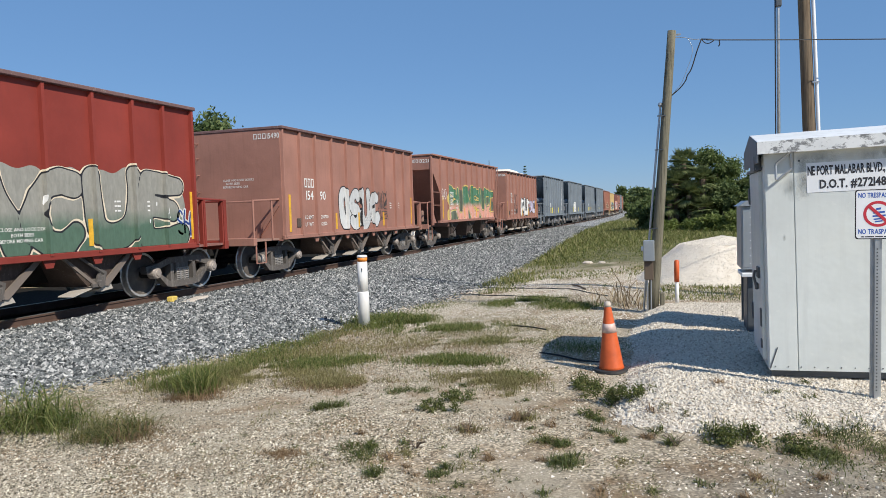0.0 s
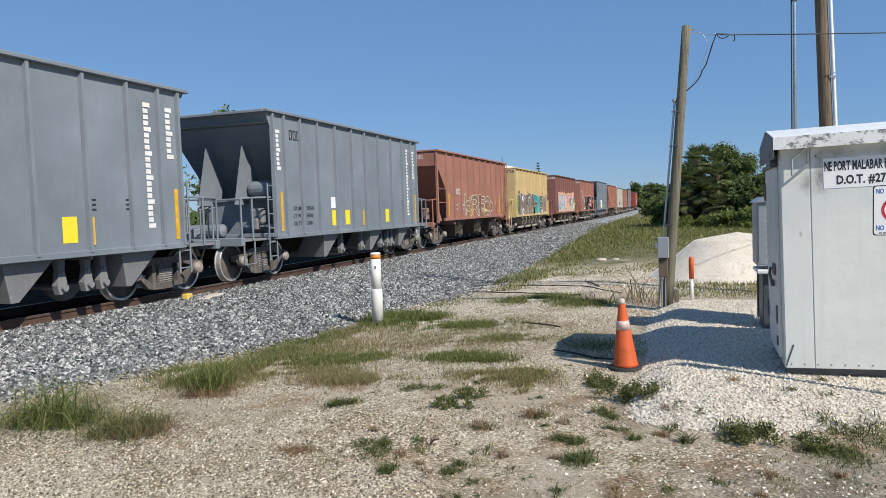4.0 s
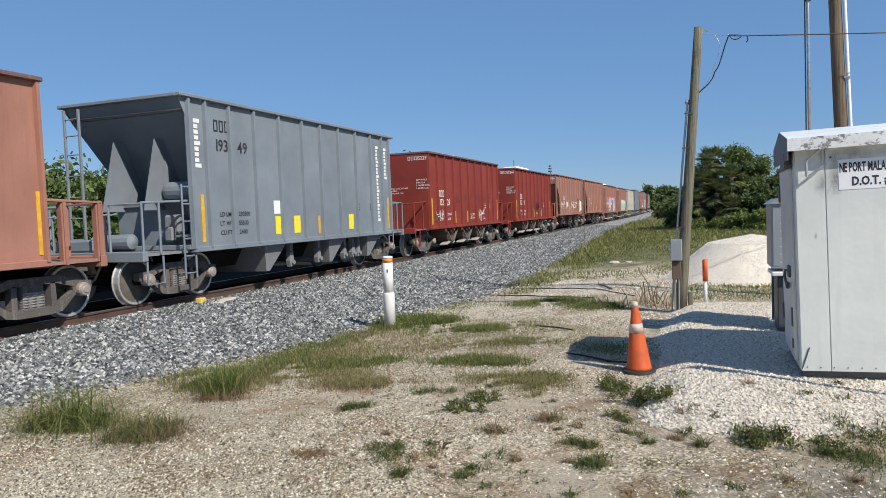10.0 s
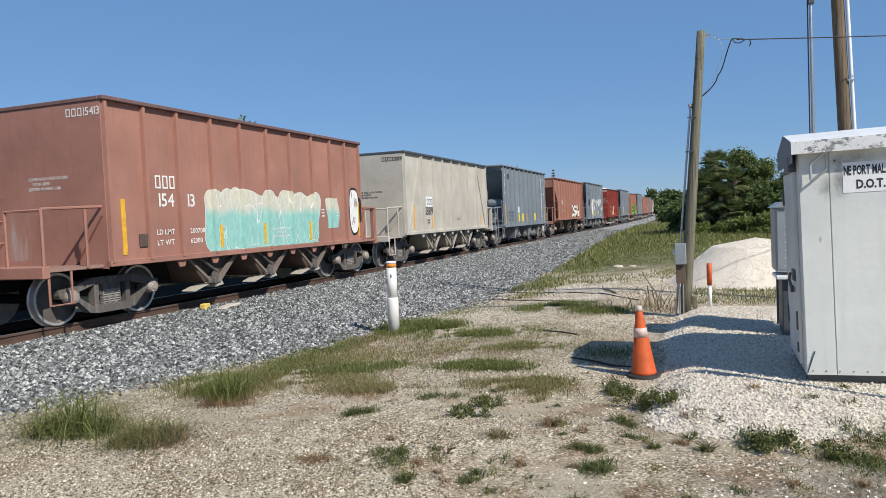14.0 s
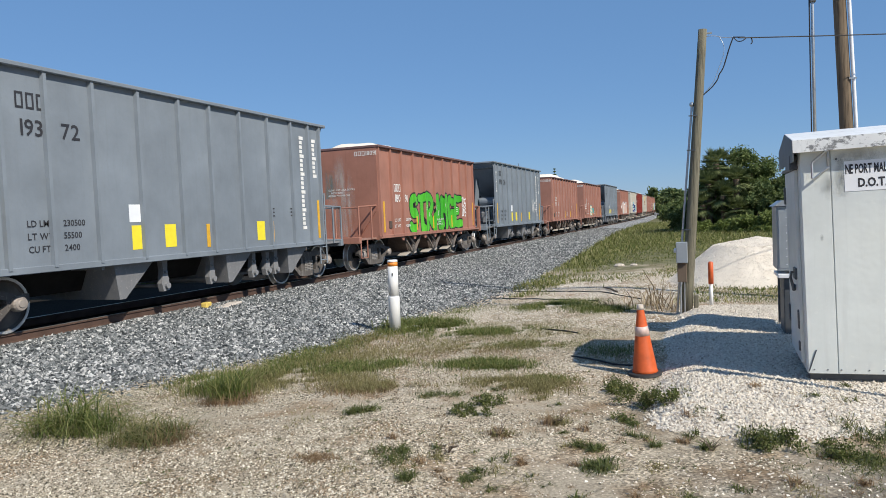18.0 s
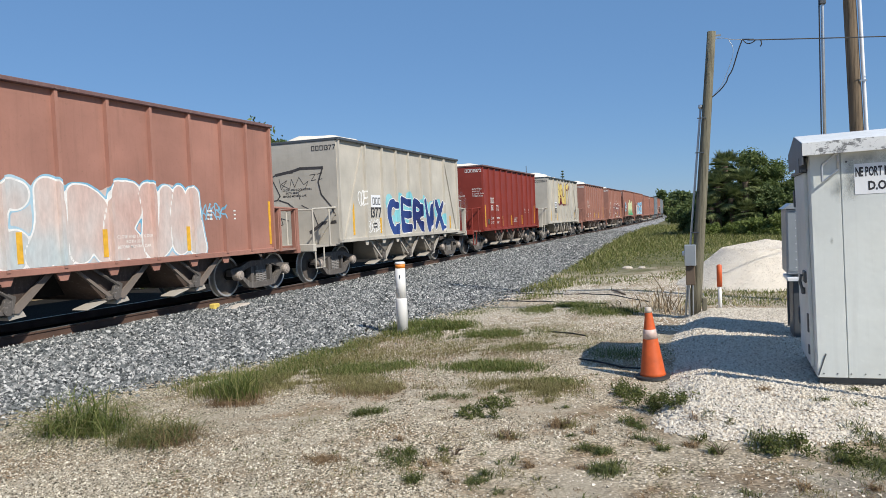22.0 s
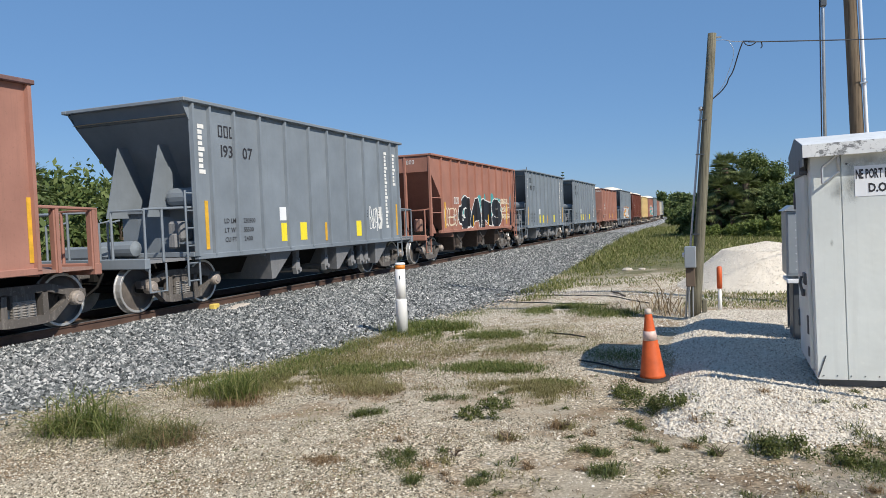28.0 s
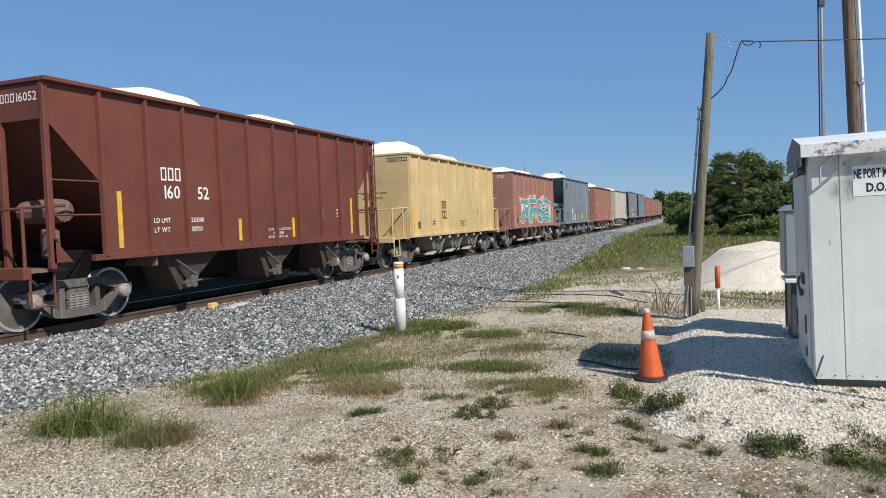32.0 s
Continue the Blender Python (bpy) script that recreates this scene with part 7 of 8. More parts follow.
def utility_pole():
    base, top = Vector((-0.359, 11.2, 0.0)), Vector((-0.022, 11.2, 4.19))
    p = thing("utility_pole", "leaning weathered wooden utility pole with meter box", "utility pole", at=pose(base.x, base.y, z_at(base.x, base.y) - 0.05))
    d = (top - base)
    at = lambda k, ox=0.0, oy=0.0: (d.x * k + ox, d.y * k + oy, d.z * k + 0.02)
    part("pole", Shape().tube([at(k / 10) for k in range(11)], [0.086 - 0.026 * k / 10 for k in range(11)], 14), POLE_WOOD, p, "grey-green wooden pole", True)
    part("conduit", Shape().tube([at(0.0, -0.13), at(0.28, -0.12), at(0.52, -0.105), at(0.74, -0.09)], 0.016, 8), GALV, p, "thin metal conduit")
    part("conduit_head", Shape().lathe(((0.02, 0), (0.035, 0.03), (0.03, 0.06), (0.01, 0.07)), at=at(0.735, -0.09), n=10), GALV, p)
    for k in (0.3, 0.58, 0.7):
        a = at(k)
        part("strap", Shape().box(a[0] - 0.125, a[0] + 0.0, -0.085, -0.07, a[2], a[2] + 0.015), DARK_GREY, p)
    m = (-0.39 - base.x, 0, 0.90 + 0.05)
    box = part("meter_box", Shape().box(m[0] - 0.085, m[0] + 0.075, -0.20, -0.04, m[2] - 0.155, m[2] + 0.155, 0.008), CABINET_GREY, p, "pale grey meter box")
    part("meter_knob", Shape().lathe(((0.04, 0), (0.035, -0.03), (0.02, -0.035)), "x", at=(m[0] - 0.085, -0.12, m[2] + 0.03), n=10), SIGN_WHITE, box)
    part("switch_box", Shape().box(m[0] - 0.075, m[0] + 0.055, -0.15, -0.03, m[2] - 0.44, m[2] - 0.16, 0.006), BARK, p, "rusty brown switch box")
    part("riser", Shape().tube([(m[0] - 0.035, -0.09, m[2] - 0.44), (m[0] - 0.04, -0.09, 0.0)], 0.014, 6).tube([(m[0] + 0.02, -0.09, m[2] - 0.44), (m[0] + 0.015, -0.09, 0.0)], 0.010, 6), GALV, p)
    part("ground_stub", Shape().box(0.11, 0.18, -0.05, 0.03, 0, 0.30, 0.01), POLE_WOOD, p)
    part("insulator", Shape().tube([at(0.985, 0.05), at(0.985, 0.13)], 0.015, 6), GALV, p)
    return p


utility_pole()


def wire(name, pts, r_, label, mat=CABLE):
    """A cable that bends smoothly through its points."""
    p = [Vector(q) for q in pts]
    p = [p[0] * 2 - p[1]] + p + [p[-1] * 2 - p[-2]]
    q = []
    for a, b, c, d in zip(p, p[1:], p[2:], p[3:]):
        q += [0.5 * (2 * b + (c - a) * t + (2 * a - 5 * b + 4 * c - d) * t * t + (3 * b - a - 3 * c + d) * t ** 3) for t in (k / 6 for k in range(6))]
    return one(name, Shape().tube(q + [p[-2]], r_, 6), mat, label, "cable", smooth=True)


wire("overhead_cable", [(0.39, 11.20, 4.06), (0.54, 11.20, 4.04), (0.65, 11.20, 4.02)] + [(2.95, 12.8, 4.14), (9.2, 16.5, 4.36)], 0.0085, "black overhead cable from the wooden pole")
wire("lashing_wire", [(0.01, 11.20, 4.12), (0.14, 11.20, 4.11), (0.27, 11.20, 4.07), (0.39, 11.20, 4.06)], 0.005, "thin grey wire from the pole to the cable", GALV)
wire("service_drop", [(0.39, 11.20, 4.06), (0.33, 11.20, 3.90), (0.25, 11.20, 3.65), (0.19, 11.20, 3.55), (0.16, 11.20, 3.47), (0.08, 11.20, 3.37), (-0.04, 11.20, 3.27)], 0.009, "thin black drop cable looping back to the pole")
wire("drop_wire", [(0.20, 11.20, 4.09), (0.26, 11.20, 3.96), (0.25, 11.20, 3.82), (0.17, 11.20, 3.60), (0.10, 11.20, 3.44), (-0.04, 11.20, 3.27)], 0.004, "thin grey loop of wire", GALV)
wire("cable_loop", [(0.39, 11.20, 4.06), (0.44, 11.20, 4.00), (0.50, 11.20, 3.99), (0.56, 11.20, 4.02)], 0.007, "slack loop of black cable")
wire("cable_tail", [(0.63, 11.20, 4.03), (0.64, 11.20, 3.96), (0.62, 11.20, 3.93)], 0.008, "frayed end of the cable")


def tall_pole():
    p = thing("tall_wooden_pole", "tall brown wooden pole with a white conduit", "utility pole", at=pose(2.197, 13.0, -0.05))
    part("pole", Shape().tube([(-0.034 * k, 0, k * 1.0) for k in range(10)], [0.112 - 0.004 * k for k in range(10)], 16), POLE_TAN, p, "brown wooden pole", True)
    part("conduit", Shape().tube([(0.128 - 0.034 * k, -0.05, k * 1.0) for k in range(9)], 0.028, 8), SIGN_WHITE, p, "white plastic conduit", True)
    for k in (3.6, 5.2, 6.5):
        part("strap", Shape().box(0.06 - 0.034 * k, 0.165 - 0.034 * k, -0.10, -0.08, k, k + 0.025), GALV, p)


tall_pole()


def mast():
    p = thing("antenna_mast", "thin grey steel antenna mast", "mast", at=pose(1.62, 12.8, -0.05))
    part("mast_tube", Shape().tube([(0, 0, 0), (0.0, 0, 4.6), (0.01, 0, 8.5)], [0.026, 0.024, 0.018], 10), GALV, p, smooth=True)
    part("clamp", Shape().box(-0.04, 0.05, -0.05, 0.05, 4.85, 5.0, 0.01), DARK_GREY, p)
    part("cable", Shape().tube([(-0.05, 0, 0.2), (-0.045, 0, 4.7), (-0.03, 0, 8.0)], 0.01, 6), CABLE, p)


mast()


def relay_cabinet():
    c = thing("relay_cabinet", "silver grey equipment cabinet on a dark pedestal", "cabinet", at=pose(0.72, 8.95, 0))
    part("cabinet_body", Shape().box(0.0, 0.75, 0, 0.6, 0.86, 1.60, 0.01), CABINET_GREY, c)
    part("cabinet_roof", Shape().prism(((-0.03, 1.60), (0.78, 1.60), (0.70, 1.665), (0.06, 1.665)), "y", -0.04, 0.64), CABINET_GREY, c)
    part("cabinet_door", Shape().box(0.02, 0.73, -0.015, 0.0, 0.89, 1.57, 0.003), CABINET_GREY, c)
    for i in range(8):
        part("rivet", Shape().lathe(((0.007, 0), (0.003, -0.006)), "y", at=(0.10, -0.015, 0.93 + i * 0.09), n=6), SIGN_WHITE, c)
    part("shelf", Shape().box(0.0, 0.6, -0.1, 0.5, 0.78, 0.82, 0.004), SIGN_WHITE, c)
    part("pedestal", Shape().box(0.06, 0.5, -0.02, 0.45, 0.0, 0.78, 0.01), DARK_GREY, c)
    p = thing("bracket_post", "thin dark steel bracket post behind the cabinet", "post", at=pose(0.80, 9.7, 0))
    part("post", Shape().box(-0.02, 0.02, -0.02, 0.02, 0, 1.32, 0.004), DARK_GREY, p)
    part("arm", Shape().tube([(0, 0, 1.0), (0.03, -0.05, 0.98), (0.1, -0.1, 0.75)], 0.015, 6).box(-0.01, 0.12, -0.02, 0.0, 1.2, 1.3, 0.004), DARK_GREY, p)


relay_cabinet()

# things beside the rail
b = thing("rail_block", "small yellow painted block beside the rail", "marker block", at=pose(-10.05, 12.2, -0.06, 0, 0, 8))
part("block", Shape().box(-0.07, 0.07, -0.10, 0.10, 0, 0.12, 0.015), YELLOW_BLOCK, b)
one("pale_slab", Shape().box(-0.12, 0.16, -0.35, 0.42, 0, 0.05, 0.015), STONE_PALE, "flat pale stone slab on the ballast", "stone", at=pose(-9.72, 12.45, -0.07, 2, -3, 12))

# dark strands on the sand about the cone and beyond, modelled for cast shadow lines
for q in (((-4.5, 16.2), (-3.5, 15.4), (-2.7, 14.85), (-2.08, 14.4), (-1.2, 13.1)), ((-4.5, 14.75), (-3.5, 14.05), (-2.7, 13.35), (-1.9, 12.85)), ((-2.3, 9.9), (-2.0, 9.65), (-1.69, 9.45)), ((-0.55, 7.55), (-1.0, 7.6), (-1.5, 7.95))):
    steps = [(a[0] + (b[0] - a[0]) * k / 6, a[1] + (b[1] - a[1]) * k / 6) for a, b in zip(q, q[1:]) for k in range(7)]
    sh = Shape().tube([(x, y, z_at(x, y) + 0.012 + 0.006 * math.sin(9 * x)) for n, (x, y) in enumerate(steps) if n % 7 or n == 0], 0.011, 6)
    one("ground_cable", sh, CABLE, "black strand laid along a cast shadow line on sand", "cable", "cables on the ground", smooth=True)

# a stick and two white rocks beyond the pole
one("fallen_stick", Shape().tube([(-2.12, 15.1, z_at(-2.12, 15.1) + 0.02), (-1.95, 14.72, z_at(-1.95, 14.72) + 0.035), (-1.74, 14.25, z_at(-1.74, 14.25) + 0.015)], [0.012, 0.02, 0.016], 6), BARK, "dark dead stick lying on the sand", "stick")
for x, y, k in ((-2.55, 21.6, 0.16), (-2.1, 21.3, 0.11)):
    rock = Shape().lathe(((0.02, 0.9), (0.7, 0.75), (1.0, 0.2), (0.9, -0.2)), n=7)
    rock.v = [(a * k * (1 + 0.2 * math.sin(b * 9)), b * k * 0.8, c * k * 0.5) for a, b, c in rock.v]
    one("white_rock", rock, STONE_PALE, "pale flat rock lying in the grass", "rock", at=pose(x, y, z_at(x, y) + 0.01))


# ---- plants ----
GRASS = islands("green_grass", ((0.0, (0.065, 0.095, 0.022)), (0.5, (0.135, 0.17, 0.042)), (0.85, (0.24, 0.25, 0.08)), (1.0, (0.40, 0.34, 0.17))), 0.7, translucent=0.3)
DRY_GRASS = islands("dry_grass", ((0.0, (0.14, 0.12, 0.045)), (0.5, (0.24, 0.22, 0.085)), (1.0, (0.38, 0.32, 0.17))), 0.8, translucent=0.3)
DEAD = islands("dead_straw", ((0.0, (0.14, 0.085, 0.045)), (1.0, (0.36, 0.25, 0.14))), 0.9, translucent=0.15)
STRAW = islands("bleached_reed_straw", ((0.0, (0.16, 0.11, 0.06)), (0.5, (0.36, 0.27, 0.16)), (1.0, (0.55, 0.45, 0.30))), 0.9, translucent=0.2)
FIELD = islands("field_grass", ((0.0, (0.085, 0.115, 0.028)), (0.5, (0.175, 0.195, 0.055)), (0.85, (0.32, 0.30, 0.115)), (1.0, (0.50, 0.44, 0.24))), 0.8, translucent=0.3)
WEED = islands("dark_weed", ((0.0, (0.05, 0.065, 0.018)), (0.6, (0.12, 0.145, 0.04)), (1.0, (0.21, 0.205, 0.075))), 0.6, translucent=0.3)


def blades(name, x, y, h, w, lean, mat, seed, z=None, few=False):
    """Grass blades: tapered strips that arch over as far as they lean."""
    r = np.random.RandomState(seed)
    n = len(x)
    z = land(x, y) if z is None else z
    a = r.uniform(0, 6.28, n)
    dx, dy = np.cos(a), np.sin(a)
    f = a + 1.57 + r.normal(0, 0.5, n)
    side = np.c_[np.cos(f) * w / 2, np.sin(f) * w / 2, np.zeros(n)]
    base = np.c_[x, y, z - 0.01]
    rows = [base - side, base + side]
    for t, taper in ((0.4, 0.9), (0.75, 0.6)):
        bend = lean * t * t * h
        c = base + np.c_[dx * bend, dy * bend, h * (t - 0.42 * np.minimum(lean, 1.5) * t * t * t)]
        rows += [c - side * taper, c + side * taper]
    tip = base + np.c_[dx * lean * h, dy * lean * h, h * (1 - 0.50 * np.minimum(lean, 1.6))]
    v = np.stack(rows + [tip], 1).reshape(-1, 3)
    tri = np.array([(0, 1, 3), (0, 3, 2), (2, 3, 5), (2, 5, 4), (4, 5, 6)])
    if few:
        # two corners below, two in the middle, one tip
        v = np.stack([rows[0], rows[1], rows[2], rows[3], tip], 1).reshape(-1, 3)
        tri = np.array([(0, 1, 3), (0, 3, 2), (2, 3, 4)])
        return bulk(name, v, (tri[None] + (np.arange(n) * 5)[:, None, None]).reshape(-1, 3), mat)
    return bulk(name, v, (tri[None] + (np.arange(n) * 7)[:, None, None]).reshape(-1, 3), mat)


def patch(r, cx, cy, rx, ry, n, turn=0.0):
    u, v = r.normal(0, 0.62, n) * rx, r.normal(0, 0.62, n) * ry
    return cx + u * math.cos(turn) - v * math.sin(turn), cy + u * math.sin(turn) + v * math.cos(turn)


def turf(name, spots, h, w, lean, mat, seed, label):
    r = np.random.RandomState(seed)
    xs, ys, hs = [], [], []
    for cx, cy, rx, ry, n, k in spots:
        x, y = patch(r, cx, cy, rx, ry, n)
        keep = (x > toe(y) - 0.05) & (waves(x, y, 5.5, 45) + 0.7 * waves(x, y, 13.0, 46) + r.normal(0, 0.15, n) > -0.28)
        xs.append(x[keep]), ys.append(y[keep]), hs.append(h * k * r.uniform(0.4, 1.2, keep.sum()))
    x, y, hh = np.concatenate(xs), np.concatenate(ys), np.concatenate(hs)
    n = len(x)
    tagged(new(name, blades(name, x, y, hh, w * r.uniform(0.6, 1.3, n), lean * r.uniform(0.2, 1.3, n), mat, seed)), label, "grass", kind="stuff")


# strip along the foot of the ballast and the patches in the sand
turf("grass", ((-5.75, 6.75, 0.25, 0.3, 900, 0.9), (-5.2, 6.6, 0.4, 0.4, 2600, 1.3), (-5.15, 8.4, 0.35, 1.0, 3600, 1.2), (-4.75, 7.3, 0.4, 0.4, 2400, 1.2), (-4.05, 7.4, 0.42, 0.26, 5200, 0.9), (-3.75, 7.6, 0.3, 0.16, 2600, 0.8), (-4.7, 10.7, 0.45, 0.6, 5600, 1.5), (-4.15, 10.6, 0.32, 0.35, 6000, 1.6),
               (-3.8, 9.9, 0.6, 0.5, 1600, 0.8), (-4.4, 12.6, 0.4, 0.8, 1200, 0.8), (-2.65, 12.5, 0.55, 0.5, 8000, 1.0), (-1.65, 11.8, 0.4, 0.35, 4200, 1.0), (-2.45, 7.45, 0.42, 0.2, 4600, 0.9), (-2.15, 7.3, 0.25, 0.12, 2000, 0.8),
               (-3.05, 9.75, 0.6, 0.25, 5200, 0.9), (-2.2, 8.65, 0.55, 0.22, 2200, 0.6), (-1.05, 8.3, 0.4, 0.3, 1600, 0.6), (-1.55, 6.75, 0.22, 0.12, 1200, 0.7)), 0.10, 0.0058, 0.9, GRASS, 41, "short green grass along the ballast")
turf("dry_grass", ((-4.9, 6.7, 0.7, 0.6, 9500, 1.1), (-4.6, 7.9, 0.7, 0.7, 6000, 0.9), (-3.4, 8.6, 1.0, 0.7, 4600, 0.7), (-1.75, 6.6, 0.45, 0.25, 4600, 0.8), (-1.55, 6.45, 0.25, 0.2, 2200, 0.9), (-3.0, 10.0, 1.3, 0.8, 3000, 0.7),
                   (-5.0, 9.6, 0.35, 0.9, 2600, 1.0), (-3.9, 6.8, 0.6, 0.25, 2600, 0.8), (-1.9, 9.2, 0.7, 0.4, 1400, 0.6), (-3.25, 6.35, 0.4, 0.2, 3600, 0.9), (-2.4, 9.9, 1.2, 0.9, 1800, 0.5), (-2.2, 8.6, 0.6, 0.3, 2600, 0.6)), 0.095, 0.0055, 1.1, DRY_GRASS, 42, "sparse dry yellow-green grass on sand")
turf("dead_turf", ((-3.25, 6.3, 0.5, 0.25, 2600, 0.7), (-4.5, 5.72, 0.22, 0.08, 1400, 0.9), (-2.9, 8.2, 0.8, 0.4, 2600, 0.5), (-1.2, 7.7, 0.7, 0.5, 2600, 0.4), (-4.5, 9.0, 0.6, 0.8, 2200, 0.6), (-2.64, 4.28, 0.14, 0.07, 700, 0.5), (-4.35, 4.42, 0.3, 0.08, 900, 0.5)), 0.09, 0.005, 1.3, DEAD, 43, "low reddish-brown dead grass on sand")


def tuft(x, y, n, h, spread_, w, mat, seed, label, name="grass_tuft", flop=1.8):
    r = np.random.RandomState(seed)
    px, py = x + np.clip(r.normal(0, spread_, n), -1.6 * spread_, 1.6 * spread_), y + np.clip(r.normal(0, spread_, n), -1.6 * spread_, 1.6 * spread_)
    hh = h * r.uniform(0.3, 1.2, n)
    return tagged(new(name, blades(name, px, py, hh, w * r.uniform(0.6, 1.2, n), flop * r.uniform(0.06, 1, n) ** 0.8, mat, seed)), label, "grass tuft", "grass tufts")


tuft(-5.42, 4.70, 340, 0.50, 0.14, 0.010, GRASS, 51, "long green grass tuft arching over gravel", flop=2.6)
tuft(-5.10, 4.68, 300, 0.34, 0.11, 0.008, GRASS, 57, "green grass tuft with bleached tips on gravel", flop=2.0)
tuft(-5.75, 4.66, 120, 0.40, 0.10, 0.008, DRY_GRASS, 62, "thin bleached grass tuft sprawling over gravel", flop=2.8)
tuft(-4.50, 4.58, 420, 0.26, 0.16, 0.006, DRY_GRASS, 52, "matted brown-green grass tuft on gravel", flop=2.5)
tuft(-4.36, 4.54, 420, 0.24, 0.17, 0.006, WEED, 56, "low dark green grass tuft matted on gravel", flop=2.6)
tuft(-4.58, 5.86, 420, 0.42, 0.10, 0.007, GRASS, 53, "upright green grass tuft at the ballast foot", flop=1.0)
tuft(-5.1, 6.25, 260, 0.26, 0.16, 0.007, GRASS, 61, "green grass tuft at the ballast foot", flop=1.2)
tuft(-4.52, 5.78, 280, 0.16, 0.13, 0.006, DEAD, 54, "straw-coloured dead grass tuft", flop=2.2)
tuft(-4.15, 4.50, 240, 0.18, 0.11, 0.005, DEAD, 55, "thin dead grass tuft on gravel", flop=2.4)


tuft(-4.35, 10.75, 300, 0.26, 0.16, 0.010, GRASS, 58, "green grass clump beside the marker pipe")
tuft(-4.95, 10.9, 260, 0.22, 0.16, 0.010, GRASS, 59, "green grass clump beside the marker pipe")


def leaf_cloud(centres, radii, count, size, seed):
    """Small leaves in clumps."""
    r = np.random.RandomState(seed)
    centres, radii = np.asarray(centres, dtype=float), np.asarray(radii, dtype=float)
    pick = r.choice(len(centres), count, p=radii ** 2 / (radii ** 2).sum())
    d = r.normal(0, 1, (count, 3))
    d /= np.linalg.norm(d, axis=1)[:, None]
    p = centres[pick] + d * (radii[pick] * np.minimum(1.5, 0.72 + r.normal(0, 0.33, count)))[:, None] * (1, 1, 0.85)
    u = r.normal(0, 1, (count, 3))
    u /= np.linalg.norm(u, axis=1)[:, None]
    w = np.cross(u, r.normal(0, 1, (count, 3)))
    w /= np.linalg.norm(w, axis=1)[:, None]
    s = size * r.uniform(0.6, 1.4, count)[:, None]
    v = np.stack([p - u * s, p + w * s * 0.45, p + u * s, p - w * s * 0.45], 1).reshape(-1, 3)
    return v, np.arange(count * 4).reshape(-1, 4)


def weeds(name, spots, w, mat, seed, label, grow=1.0):
    """Low clumps strewn over the gravel."""
    r = np.random.RandomState(seed)
    xs, ys, hs = [], [], []
    for x, y, s, n, h in spots:
        for _ in range(3):
            cx, cy, m = x + r.normal(0, s * 0.5), y + r.normal(0, s * 0.4), n // 3
            xs.append(cx + r.normal(0, s * 0.24, m)), ys.append(cy + r.normal(0, s * 0.30, m)), hs.append(h * grow * r.uniform(0.3, 1.2, m))
    x, y, h = np.concatenate(xs), np.concatenate(ys), np.concatenate(hs)
    tagged(new(name, blades(name, x, y, h, w * r.uniform(0.6, 1.3, len(x)), r.uniform(0.3, 1.8, len(x)), mat, seed)), label, "weeds", kind="stuff")


weeds("green_weeds", ((-2.86, 5.45, 0.13, 420, 0.08), (-2.41, 6.12, 0.20, 520, 0.05), (-2.06, 4.38, 0.22, 520, 0.05), (-1.84, 4.05, 0.08, 220, 0.06), (-1.45, 4.13, 0.11, 240, 0.045), (0.41, 5.14, 0.16, 420, 0.08), (0.73, 5.05, 0.2, 420, 0.06), (0.98, 5.45, 0.22, 360, 0.08), (0.9, 4.95, 0.3, 500, 0.05), (1.2, 5.2, 0.3, 500, 0.06),
                      (-0.62, 5.52, 0.10, 220, 0.05), (-0.54, 5.16, 0.09, 160, 0.05), (-0.83, 4.82, 0.09, 260, 0.06), (-0.72, 4.47, 0.15, 300, 0.07), (-0.05, 5.0, 0.05, 120, 0.08), (1.3, 5.05, 0.25, 340, 0.06), (-0.9, 6.6, 0.15, 240, 0.06), (0.6, 4.75, 0.3, 160, 0.04), (1.15, 4.8, 0.3, 200, 0.04)), 0.006, WEED, 70, "low dark green weed clumps on gravel", 1.2)
weeds("dry_weeds", ((-1.12, 5.36, 0.08, 90, 0.11), (-1.49, 4.98, 0.07, 80, 0.09), (-1.8, 4.4, 0.15, 160, 0.05), (-1.4, 6.05, 0.15, 160, 0.06), (-0.9, 4.85, 0.15, 120, 0.05), (-1.35, 4.2, 0.2, 120, 0.05), (-0.35, 4.55, 0.15, 90, 0.05), (-2.1, 4.2, 0.25, 260, 0.05),
                    (-3.0, 4.2, 0.3, 120, 0.04), (-2.6, 4.9, 0.3, 100, 0.04), (-3.4, 5.4, 0.4, 140, 0.05), (0.5, 4.4, 0.2, 120, 0.05), (-0.2, 4.1, 0.3, 120, 0.04), (-1.6, 4.9, 0.3, 90, 0.04)), 0.006, DRY_GRASS, 71, "sparse dry weeds on gravel")
weeds("dead_weeds", ((-2.64, 4.26, 0.14, 300, 0.04), (-1.13, 5.35, 0.09, 90, 0.13), (-1.5, 4.97, 0.08, 70, 0.10), (-2.3, 4.5, 0.25, 160, 0.04), (-2.0, 5.0, 0.3, 120, 0.04), (-3.3, 6.2, 0.3, 200, 0.05), (-0.7, 5.4, 0.2, 80, 0.05), (-2.6, 6.4, 0.3, 160, 0.05)), 0.005, DEAD, 72, "reddish dead weeds on gravel")
